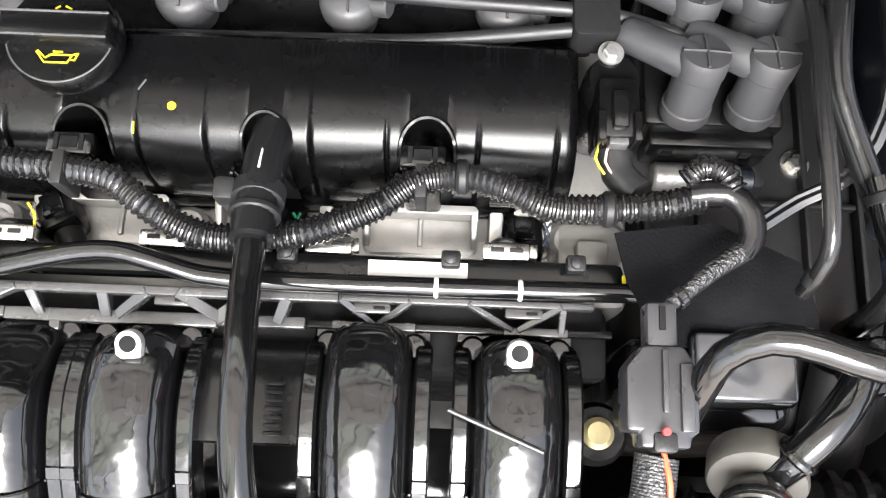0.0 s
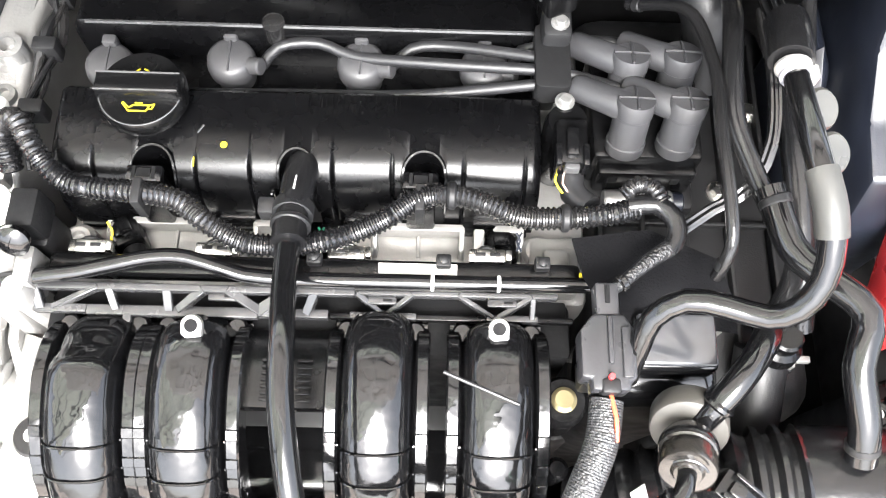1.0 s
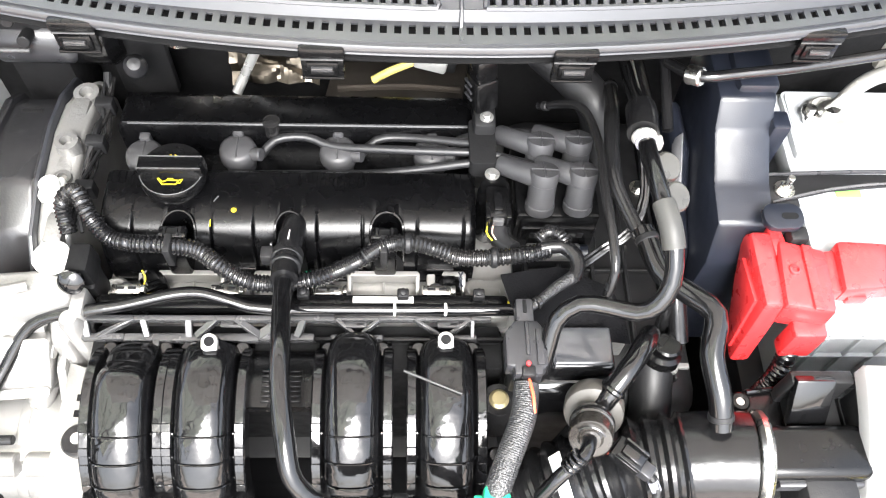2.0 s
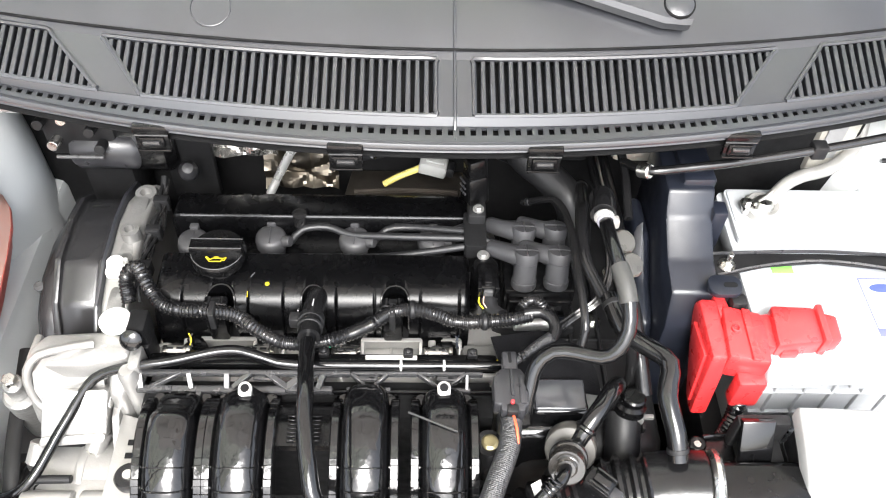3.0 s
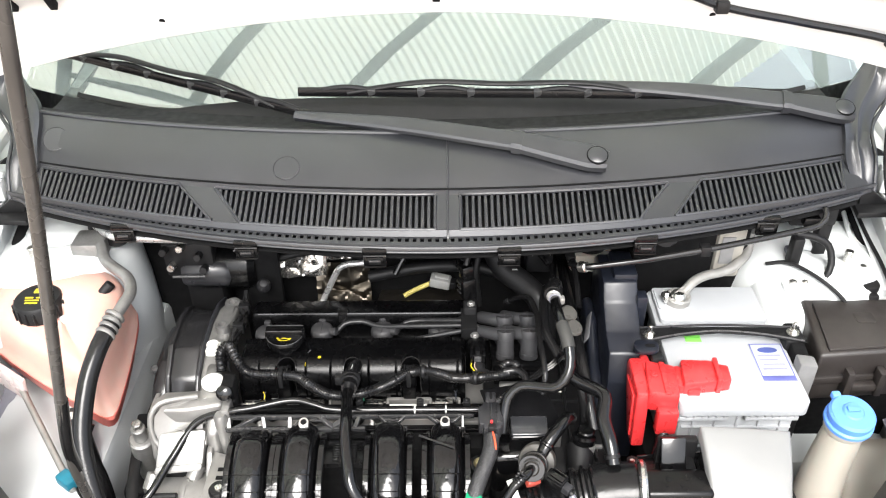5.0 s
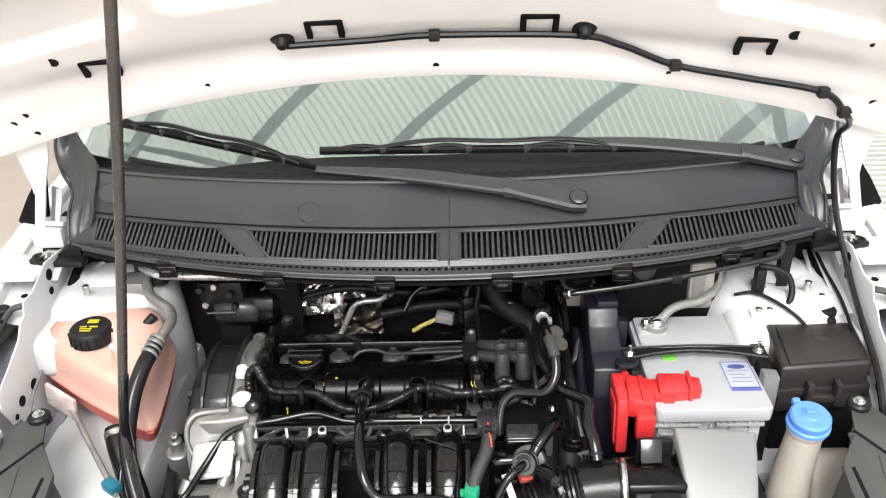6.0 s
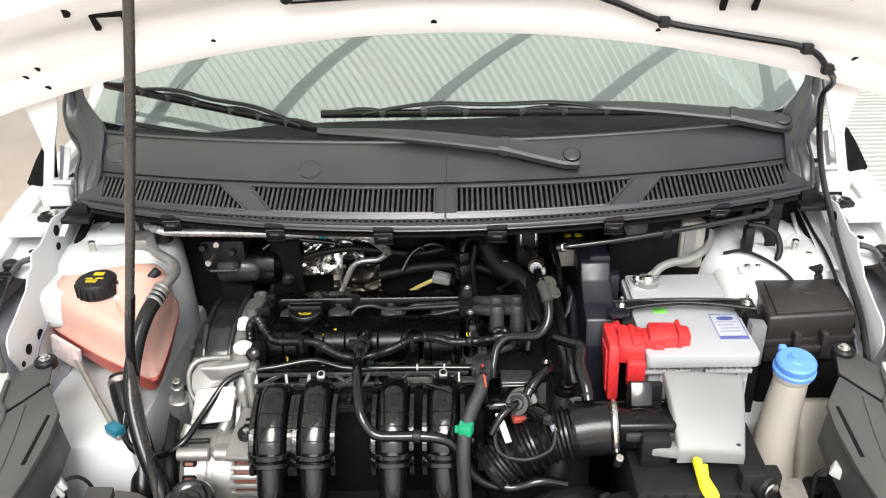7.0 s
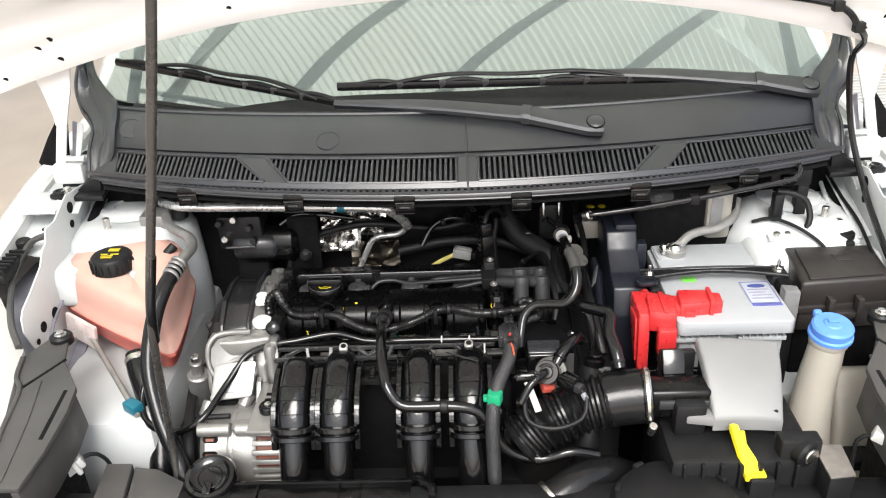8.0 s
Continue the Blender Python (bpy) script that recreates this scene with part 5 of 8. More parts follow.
part("cover", prism([(lerp(0.365, y, 0.985), z - 0.005) for y, z in TC], -0.405, -0.360, "x", 0.006, seg=3), SHELL, timing)
part("cover_lip", prism(TC, -0.361, -0.3535, "x", 0.0015), SHELL, timing)
part("cover_band", prism([(lerp(0.365, y, 1.0), z + 0.001) for y, z in TC], -0.409, -0.401, "x", 0.002), SHELL, timing)
part("lower_cover", prism([(lerp(0.365, y, 0.93), lerp(0.66, z, 0.80)) for y, z in TC], -0.438, -0.405, "x", 0.012, seg=4), SHELL, timing)
part("slot", box((-0.392, 0.425, 0.8255), (-0.372, 0.431, 0.8275), 0.001, Matrix.Translation((0, 0, -0.002))), VOID, timing)
part("tab", box((-0.398, 0.256, 0.775), (-0.372, 0.272, 0.792), 0.003), SATIN, timing)
part("lug", rod((-0.437, 0.345, 0.775), (-0.437, 0.340, 0.792), 0.006), LATTICE, timing)
BP = [(0.24, 0.55), (0.45, 0.50), (0.480, 0.60), (0.490, 0.790), (0.478, 0.818), (0.44, 0.836), (0.40, 0.842), (0.34, 0.838), (0.290, 0.824), (0.262, 0.800), (0.245, 0.76)]
part("backplate", prism(BP, -0.3555, -0.3515, "x", 0.001), COWL, timing, "thin grey steel rear plate")
part("casting", prism([(lerp(0.365, y, 0.93), z - 0.006) for y, z in BP], -0.352, -0.322, "x", 0.005, seg=3), CASTING, timing, "cast aluminium head end")
for y, z, r in ((0.470, 0.806, 0.010), (0.447, 0.828, 0.012), (0.378, 0.842, 0.0105), (0.345, 0.832, 0.008)):
    part("boss", lathe([(r * 1.15, -0.02), (r, 0.012), (r * 0.55, 0.0125), (r * 0.45, 0.004), (0, 0.004)], Matrix.Translation((-0.333, y, z - 0.008)), seg=20), ALLOY, timing)
for y0, y1, z in ((0.39, 0.44, 0.832), (0.35, 0.372, 0.832), (0.285, 0.32, 0.822)):
    part("cast_rib", box((-0.344, y0, z - 0.02), (-0.326, y1, z + 0.002), 0.004), ALLOY, timing)
WCAP = surface("white_cap_plastic", (0.72, 0.72, 0.68), 0.45)
part("white_cap", lathe([(0.013, 0), (0.0155, 0.004), (0.0155, 0.009), (0.011, 0.013), (0, 0.014)], Matrix.Translation((-0.320, 0.257, 0.838)), seg=24), WCAP, timing, "white plastic cap")
part("cap_stem", rod((-0.325, 0.263, 0.78), (-0.320, 0.257, 0.840), 0.010), ALLOY, timing)
wc2 = part("white_cap", box((-0.344, 0.314, 0.838), (-0.324, 0.336, 0.850), 0.003), WCAP, timing, "small square white cap")
part("knob", lathe([(0.009, 0.850), (0.0085, 0.855), (0, 0.856)], Matrix.Translation((-0.334, 0.325, 0)), seg=18), WCAP, wc2)
part("pulley", lathe([(0.075, 0), (0.078, 0.003), (0.078, 0.022), (0.070, 0.025), (0.0, 0.025)], span((-0.446, 0.34, 0.62), (-0.5, 0.34, 0.62)), seg=40), DARK, timing)
move(timing, -0.002, 0.012, -0.004)
endloom = thing("end_loom", (-0.305, 0.38, 0.82), "ragged black loom running up the engine's end", "loom")
rnd = random.Random(8)
for k in range(5):
    o = 0.004 * k
    pts = [(-0.309 + rnd.uniform(-0.006, 0.006), 0.29 + 0.035 * q, 0.838 - 0.0 * q + rnd.uniform(-0.006, 0.010)) for q in range(6)]
    part("wire", tube(pts, 0.0036 if k < 2 else 0.0018, seg=7), DARK if k % 2 else CONDUIT, endloom)
for y in (0.335, 0.385, 0.43):
    part("clip", box((-0.317, y - 0.006, 0.832), (-0.300, y + 0.005, 0.850), 0.002), DARK, endloom)

move(endloom, -0.003, 0.010, -0.010)
mount = thing("engine_mount_bracket", (-0.36, 0.2, 0.75), "ribbed cast aluminium engine bracket", "bracket")
# hooked top with a curved rim
part("arm", prism([(-0.398, 0.222), (-0.402, 0.240), (-0.388, 0.258), (-0.330, 0.262), (-0.303, 0.254), (-0.303, 0.232), (-0.330, 0.226), (-0.352, 0.222)], 0.806, 0.834, "z", 0.005, seg=3), CASTING, mount)
part("rim", tube([(-0.338, 0.244, 0.838), (-0.362, 0.234, 0.844), (-0.384, 0.225, 0.845), (-0.396, 0.216, 0.832), (-0.398, 0.208, 0.808), (-0.392, 0.202, 0.788), (-0.376, 0.200, 0.779)], 0.0042, seg=10), CASTING, mount)
part("side_wall", prism([(0.206, 0.700), (0.262, 0.700), (0.262, 0.828), (0.232, 0.830), (0.218, 0.812), (0.204, 0.790), (0.198, 0.765)], -0.403, -0.395, "x", 0.003), CASTING, mount)
part("stem", prism([(0.196, 0.70), (0.262, 0.70), (0.262, 0.812), (0.236, 0.820), (0.208, 0.800)], -0.326, -0.308, "x", 0.006, seg=3), CASTING, mount)
part("back_wall", box((-0.398, 0.236, 0.68), (-0.318, 0.258, 0.810), 0.005), CASTING, mount)
part("shelf", prism([(0.262, 0.770), (0.262, 0.782), (0.214, 0.796), (0.200, 0.790), (0.202, 0.782)], -0.396, -0.324, "x", 0.003), CASTING, mount)
part("diagonal_rib", tube([(-0.394, 0.212, 0.798), (-0.362, 0.222, 0.800), (-0.328, 0.224, 0.812)], 0.0045, seg=8), CASTING, mount)
top_edge = [(-0.352, 0.241, 0.838), (-0.368, 0.234, 0.840), (-0.384, 0.228, 0.838), (-0.394, 0.219, 0.826), (-0.396, 0.211, 0.806), (-0.390, 0.205, 0.789)]
inner_edge = [(-0.326, 0.246, 0.832), (-0.330, 0.242, 0.826), (-0.332, 0.236, 0.818), (-0.332, 0.230, 0.808), (-0.332, 0.224, 0.798), (-0.332, 0.216, 0.788)]
part("dished_face", sheet([top_edge, [tuple(lerp(Vector(a), Vector(b), 0.5) + Vector((0, 0.006, -0.004))) for a, b in zip(top_edge, inner_edge)], inner_edge], 0.004), CASTING, mount)
# tilted pad, open below, between two bolted lugs
down = Matrix((Vector((0.995, 0.05, 0.07)), Vector((-0.11, -0.60, -0.79)), Vector((0.0, -0.79, 0.61)))).transposed().to_4x4()
slab = Matrix.Translation((-0.359, 0.197, 0.779)) @ down
part("pad", prism(rounded(-0.033, -0.028, 0.032, 0.028, 0.006), -0.010, 0.006, "z", 0.003, m=slab, seg=3), CASTING, mount)
part("pad_rim", prism(rounded(-0.033, 0.018, 0.032, 0.028, 0.004), 0.004, 0.009, "z", 0.002, m=slab), CASTING, mount)
part("lower_bar", tube([(-0.402, 0.166, 0.734), (-0.376, 0.170, 0.737), (-0.348, 0.178, 0.742)], 0.0048, seg=10), CASTING, mount)
part("window", box((-0.394, 0.180, 0.735), (-0.354, 0.186, 0.752), 0.002), VOID, mount)
for p, q in (((-0.404, 0.165, 0.736), (-0.398, 0.182, 0.752)), ((-0.346, 0.176, 0.744), (-0.338, 0.192, 0.758))):
    part("lug", rod(p, q, 0.0105), CASTING, mount)
    bolt(p, (-0.25, -0.8, 0.45), 0.0062, STEEL, mount)
part("leg", box((-0.392, 0.192, 0.55), (-0.318, 0.245, 0.742), 0.01), CASTING, mount)
part("outer_rib", prism([(0.150, 0.690), (0.215, 0.690), (0.215, 0.780), (0.196, 0.776), (0.176, 0.752)], -0.326, -0.318, "x", 0.002), CASTING, mount)
post = part("post", lathe([(0.011, 0.72), (0.010, 0.822), (0.007, 0.828)], Matrix.Translation((-0.303, 0.220, 0)), seg=18), CASTING, mount)
# pale side plate with a rubber bush
part("side_plate", prism([(-0.318, 0.085), (-0.280, 0.085), (-0.280, 0.150), (-0.290, 0.196), (-0.318, 0.205)], 0.762, 0.770, "z", 0.002), CASTING, mount)
for y in (0.158, 0.172):
    part("slot", box((-0.305, y - 0.003, 0.7695), (-0.288, y + 0.003, 0.7712), 0.0005), VOID, mount)
bush = part("bush", lathe([(0.0135, 0.768), (0.0140, 0.778), (0.0120, 0.781), (0.005, 0.781), (0.004, 0.777), (0, 0.777)], Matrix.Translation((-0.294, 0.133, 0)), seg=24), RUBBER, mount, "black rubber bush")
part("bush_bolt", lathe([(0.0048, 0.776), (0.0048, 0.783), (0, 0.7835)], Matrix.Translation((-0.294, 0.133, 0)), seg=12), STEEL, bush)

alt = thing("alternator", (-0.34, 0.13, 0.5), "bare aluminium alternator with cooling slots", "alternator")
AC0 = Vector((0, 0.160, 0.684))
COPPER = surface("dull_copper", (0.16, 0.05, 0.03), 0.5)
ax = span((-0.408, AC0.y, AC0.z), (-0.28, AC0.y, AC0.z))
part("housing", lathe([(0.030, 0), (0.056, 0.006), (0.064, 0.016), (0.064, 0.050), (0.0625, 0.051), (0.0625, 0.056), (0.064, 0.057), (0.064, 0.086), (0.060, 0.092)], ax, seg=48), CASTING, alt)
part("windings", lathe([(0.055, 0.086), (0.055, 0.128), (0.03, 0.132)], ax, seg=32), COPPER, alt)


def round_axis(x, a, lift=0.0):
    """Pose on the housing's skin at angle a, x along its axis."""
    d = Vector((0, math.sin(radians(a)), -math.cos(radians(a))))
    c = AC0 + Vector((x, 0, 0)) + d * (0.064 + lift)
    return Matrix.Translation(c) @ Matrix((Vector((1, 0, 0)), d.cross(Vector((1, 0, 0))), d)).transposed().to_4x4()


for a in (190, 203, 216, 229, 242, 255, 268, 281, 294, 307):
    finger = part("fin", box((-0.021, -0.0040, -0.006), (0.021, 0.0040, 0.0005), 0.0016, round_axis(-0.301, a), seg=2), CASTING, alt)
for a in (203, 223, 243, 263, 283):
    slot = part("slot", prism(rounded(-0.0115, -0.0052, 0.0115, 0.0052, 0.0045, 4), -0.003, 0.0006, "z", 0.0, m=round_axis(-0.384, a)), VOID, alt)
    part("winding", box((-0.007, -0.003, 0.0004), (0.005, 0.0015, 0.0010), 0.0002, round_axis(-0.384, a), seg=1), COPPER, slot)
part("end_ring", lathe([(0.058, 0.126), (0.064, 0.127), (0.064, 0.131), (0.045, 0.134), (0.0, 0.134)], ax, seg=48), CASTING, alt)
part("band", lathe([(0.0648, 0.049), (0.0655, 0.0505), (0.0655, 0.0565), (0.0648, 0.058)], ax, seg=48), CASTING, alt)
for x0, x1 in ((-0.402, -0.352), (-0.345, -0.312)):
    part("ear", rod((x0, 0.122, 0.745), (x1, 0.122, 0.745), 0.0105), CASTING, alt)
part("top_bridge", box((-0.395, 0.124, 0.726), (-0.318, 0.160, 0.746), 0.006), CASTING, alt)
part("vent_bar", rod((-0.400, 0.140, 0.754), (-0.356, 0.140, 0.756), 0.0042), DARK, alt)
part("pulley", lathe([(0.03, 0), (0.032, 0.003), (0.028, 0.008), (0.032, 0.013), (0.028, 0.018), (0.03, 0.024), (0, 0.024)], span((-0.41, AC0.y, AC0.z), (-0.5, AC0.y, AC0.z)), seg=28), DARK, alt)

# ---- coolant reservoir ----
res = thing("coolant_reservoir", (-0.55, 0.32, 0.70), "pink translucent coolant reservoir, half full, beside the strut tower", "coolant reservoir")


def res_ring(z, grow):
    c = ((-0.688, 0.368), (-0.680, 0.42), (-0.650, 0.452), (-0.58, 0.462), (-0.51, 0.452), (-0.478, 0.425), (-0.466, 0.37), (-0.460, 0.285), (-0.4605, 0.247), (-0.468, 0.238), (-0.480, 0.240), (-0.515, 0.259), (-0.578, 0.294), (-0.640, 0.334))
    cx, cy = -0.555, 0.355
    pts = [Vector((cx + (x - cx) * grow, cy + (y - cy) * grow, z + 0.16 * (y - 0.35))) for x, y in c]
    return smooth_path(pts + [pts[0]], 0.03)[:-1]


def res_shell(levels):
    loops = [res_ring(z, g) for z, g in levels]
    n = min(len(q) for q in loops)
    return rings(bmesh.new(), [q[:n] for q in loops])


part("tank", res_shell(((0.822, 0.90), (0.823, 1.01), (0.8245, 1.01), (0.8265, 0.975), (0.855, 0.955), (0.880, 0.925), (0.893, 0.86), (0.900, 0.65), (0.902, 0.05))), PINK, res, sharp=75)
part("filled_half", res_shell(((0.778, 0.60), (0.782, 0.82), (0.792, 0.92), (0.815, 0.955), (0.8165, 1.015), (0.8222, 1.015), (0.8228, 0.9))), COOLANT, res, "coolant-red lower half of the tank", sharp=75)
for k in range(3):
    part("mould_line", tube([(-0.630 + 0.035 * k, 0.335 - 0.022 * k, 0.8185), (-0.628 + 0.035 * k, 0.341 - 0.022 * k, 0.855)], 0.0015, seg=6), PINK, res)
rc = Matrix.Translation((-0.583, 0.361, 0.0))
rcap = part("cap", lathe([(0.030, 0.893), (0.034, 0.896), (0.034, 0.918), (0.031, 0.922), (0.026, 0.923), (0, 0.924)], rc, seg=36), DARK, res, "ribbed black pressure cap")
for i in range(18):
    a = 2 * math.pi * i / 18
    part("rib", box((-0.002, -0.0015, 0.897), (0.002, 0.0015, 0.917), 0.0008, Matrix.Translation((-0.583 + 0.0345 * math.cos(a), 0.361 + 0.0345 * math.sin(a), 0)) @ Matrix.Rotation(a, 4, "Z"), seg=1), DARK, rcap)
bm = box((-0.590, 0.368, 0.9235), (-0.572, 0.378, 0.9246), 0.0003)
for x, y, w in ((-0.598, 0.356, 0.012), (-0.582, 0.356, 0.014), (-0.596, 0.350, 0.020), (-0.594, 0.344, 0.018)):
    box((x, y, 0.9235), (x + w, y + 0.0028, 0.9246), 0.0003, bm=bm)
part("warning_print", bm, MARK, rcap, "yellow printed warning marks")
part("nipple", rod((-0.512, 0.385, 0.895), (-0.490, 0.400, 0.915), 0.008), DARK, res)
part("bracket_tab", box((-0.034, -0.004, -0.022), (0.034, 0.004, 0.024), 0.003, pose(-0.640, 0.312, 0.805, 0, 12, -28)), surface("clear_plastic_tab", (0.50, 0.43, 0.42), 0.3, sub=0.3), res)

# air-conditioning line on the left
ac = thing("air_conditioning_line", (-0.46, 0.30, 0.75), "black hose with crimped aluminium ends", "hose")
part("pipe", tube([(-0.515, 0.455, 0.945), (-0.500, 0.425, 0.940), (-0.478, 0.405, 0.938), (-0.455, 0.385, 0.936), (-0.443, 0.355, 0.934), (-0.447, 0.325, 0.932), (-0.453, 0.30, 0.928)], 0.0085, seg=14), ALLOY, ac, "bent aluminium pipe")
part("hose", tube([(-0.453, 0.295, 0.927), (-0.463, 0.255, 0.912), (-0.472, 0.215, 0.88), (-0.472, 0.165, 0.83), (-0.450, 0.115, 0.77), (-0.415, 0.07, 0.71), (-0.40, 0.04, 0.64)], 0.0125, seg=16), RUBBER, ac)
for k in range(4):
    p = lerp(Vector((-0.4505, 0.312, 0.930)), Vector((-0.456, 0.284, 0.923)), k / 3)
    part("crimp", rod(p, p + Vector((-0.0022, -0.0066, -0.0016)), 0.0145), ALLOY, ac)
part("valve_block", box((-0.565, 0.455, 0.915), (-0.515, 0.50, 0.945), 0.004), ALLOY, ac, "machined aluminium valve block")
part("valve_cap", rod((-0.505, 0.49, 0.925), (-0.505, 0.495, 0.968), 0.016), DARK, ac)
part("valve_cap", rod((-0.545, 0.515, 0.93), (-0.545, 0.52, 0.96), 0.013), DARK, ac)
lower = thing("radiator_hose", (-0.50, 0.18, 0.7), "fat black coolant hose with a spring clip below the reservoir", "hose")
part("hose", tube([(-0.532, 0.262, 0.788), (-0.524, 0.240, 0.775), (-0.505, 0.208, 0.745), (-0.482, 0.170, 0.695), (-0.478, 0.125, 0.640), (-0.48, 0.08, 0.56)], 0.0195, seg=18), RUBBER, lower)
part("clamp", rod((-0.5310, 0.259, 0.7865), (-0.5265, 0.248, 0.780), 0.0220), STEEL, lower)
dip = thing("tow_rod", (-0.56, 0.17, 0.7), "bare steel rod lying along the side rail", "rod")
part("rod", rod((-0.628, 0.312, 0.800), (-0.502, 0.152, 0.7515), 0.0048), PALELEAD, dip)
part("clip", box((-0.015, -0.010, -0.008), (0.015, 0.010, 0.010), 0.004, pose(-0.512, 0.165, 0.757, 0, 0, -35)), TEAL, dip, "teal plastic clip")

# ---- battery corner ----
battery = thing("battery", (0.39, 0.30, 0.70), "white car battery with a blue-bordered label", "battery")
part("case", box((0.326, 0.206, 0.70), (0.484, 0.425, 0.866), 0.006), BATT, battery)
lid = part("lid", prism(rounded(0.318, 0.190, 0.492, 0.432, 0.010), 0.862, 0.884, "z", 0.004), BATT, battery)
part("step", prism(rounded(0.324, 0.352, 0.488, 0.428, 0.006), 0.884, 0.8925, "z", 0.003), BATT, battery)
part("terminal_pad", prism(rounded(0.326, 0.375, 0.372, 0.425, 0.006), 0.8915, 0.8945, "z", 0.001), BATT, battery)
for x in (0.352, 0.448):
    grip = part("grip_comb", box((x - 0.036, 0.1960, 0.846), (x + 0.036, 0.208, 0.8535), 0.0015), BATT, battery)
    for k in range(7):
        part("tooth", box((x - 0.031 + 0.0100 * k, 0.1950, 0.8525), (x - 0.0285 + 0.0100 * k, 0.2070, 0.8630), 0.0006, seg=1), BATT, grip)
for x in (0.345, 0.375, 0.405, 0.435, 0.465):
    part("rib", box((x - 0.0015, 0.2025, 0.71), (x + 0.0015, 0.2075, 0.845), 0.001), BATT, battery)
for z in (0.742, 0.786, 0.826):
    part("rib", box((0.330, 0.2020, z - 0.0015), (0.480, 0.2075, z + 0.0015), 0.001), BATT, battery)
lab = part("label", box((0.440, 0.232, 0.8842), (0.488, 0.308, 0.8848), 0.0002), surface("label_paper", (0.37, 0.39, 0.43), 0.5, var=0.03), battery, "white label with a blue border")
bm = box((0.441, 0.233, 0.8848), (0.487, 0.243, 0.8852), 0.0001)
for lo, hi in (((0.441, 0.243, 0.8848), (0.4424, 0.307, 0.8852)), ((0.4856, 0.243, 0.8848), (0.487, 0.307, 0.8852)), ((0.441, 0.3056, 0.8848), (0.487, 0.307, 0.8852))):
    box(lo, hi, 0.0001, bm=bm)
part("border", bm, surface("label_blue", (0.10, 0.11, 0.32), 0.5), lab)
part("emblem", prism([(0.464 + 0.014 * math.cos(a), 0.294 + 0.0055 * math.sin(a)) for a in (2 * math.pi * i / 24 for i in range(24))], 0.8848, 0.8853, "z", 0.0), INK, lab, "dark blue oval emblem")
bm = bmesh.new()
for i, (x, w) in enumerate(((0.447, 0.032), (0.447, 0.026), (0.450, 0.03), (0.447, 0.033))):
    box((x, 0.282 - 0.009 * i, 0.8848), (x + w, 0.2845 - 0.009 * i, 0.8852), 0.0001, bm=bm)
part("print", bm, surface("grey_print", (0.20, 0.20, 0.28), 0.5), lab)
part("green_sticker", box((0.353, 0.313, 0.8842), (0.376, 0.331, 0.8848), 0.0002), surface("green_sticker", (0.17, 0.55, 0.08), 0.5), battery)
move(battery, 0.001, 0.012, -0.026)
tray = solo("battery_tray", box((0.30, 0.18, 0.62), (0.505, 0.45, 0.70), 0.01), DARK, "black plastic battery tray", "battery tray")
hold = thing("battery_hold_down", (0.40, 0.34, 0.885), "black steel battery hold-down bar with two bolts", "hold-down bar")
part("bar", prism([(0.294, 0.316), (0.350, 0.330), (0.41, 0.336), (0.47, 0.329), (0.526, 0.314), (0.526, 0.345), (0.41, 0.348), (0.294, 0.347)], 0.8920, 0.8950, "z", 0.001), DARK, hold)
part("rear_fold", tube([(0.294, 0.346, 0.8955), (0.41, 0.349, 0.897), (0.526, 0.344, 0.8955)], 0.0018, seg=8), CONN, hold)
part("front_fold", tube([(0.296, 0.318, 0.8955), (0.350, 0.331, 0.8962), (0.41, 0.337, 0.8968), (0.47, 0.330, 0.8962), (0.524, 0.316, 0.8955)], 0.0013, seg=8), LATTICE, hold)
for x, y in ((0.308, 0.330), (0.513, 0.333)):
    part("stud", rod((x, y, 0.74), (x, y, 0.914), 0.003), STEEL, hold)
    bolt((x, y, 0.8955), (0, 0, 1), 0.006, STEEL, hold, "nut")
    part("ear", box((x - 0.013, y - 0.016, 0.868), (x + 0.013, y + 0.015, 0.893), 0.003), DARK, hold)
move(hold, -0.010, -0.010, -0.019)
neg = thing("negative_terminal", (0.345, 0.395, 0.89), "grey battery clamp with an earth cable", "battery terminal")
part("clamp", lathe([(0.013, 0.891), (0.014, 0.899), (0.011, 0.904), (0.008, 0.908), (0, 0.909)], Matrix.Translation((0.345, 0.395, 0)), seg=20), STEEL, neg)
part("lug", box((0.322, 0.386, 0.893), (0.350, 0.402, 0.903), 0.002), STEEL, neg)
bolt((0.326, 0.394, 0.903), (0, 0, 1), 0.005, STEEL, neg)
part("cable", tube([(0.352, 0.398, 0.902), (0.368, 0.412, 0.912), (0.39, 0.425, 0.915), (0.43, 0.440, 0.915), (0.462, 0.465, 0.925), (0.472, 0.49, 0.945)], 0.0075, seg=12), PALELEAD, neg, "pale braided earth cable")
part("strap", ribbon([(0.340, 0.390, 0.905), (0.356, 0.400, 0.909), (0.372, 0.414, 0.917)], (0.012, 0.013, 0.011), 0.004), PALELEAD, neg)
part("ring", lathe([(0.019, 0.8905), (0.0195, 0.900), (0.017, 0.902), (0.0145, 0.901)], Matrix.Translation((0.345, 0.395, 0)), seg=24), PALELEAD, neg)
rcov = thing("positive_terminal_cover", (0.33, 0.25, 0.88), "bright red plastic cover over the positive terminal", "terminal cover")
part("cap", prism([(0.326, 0.216), (0.372, 0.220), (0.374, 0.261), (0.330, 0.263)], 0.8845, 0.908, "z", 0.004), RED, rcov)
part("ridge", prism([(0.371, 0.219), (0.378, 0.218), (0.380, 0.262), (0.373, 0.262)], 0.8845, 0.912, "z", 0.002), RED, rcov)
part("end_block", prism([(0.378, 0.222), (0.392, 0.224), (0.394, 0.252), (0.380, 0.256)], 0.8845, 0.906, "z", 0.003), RED, rcov)
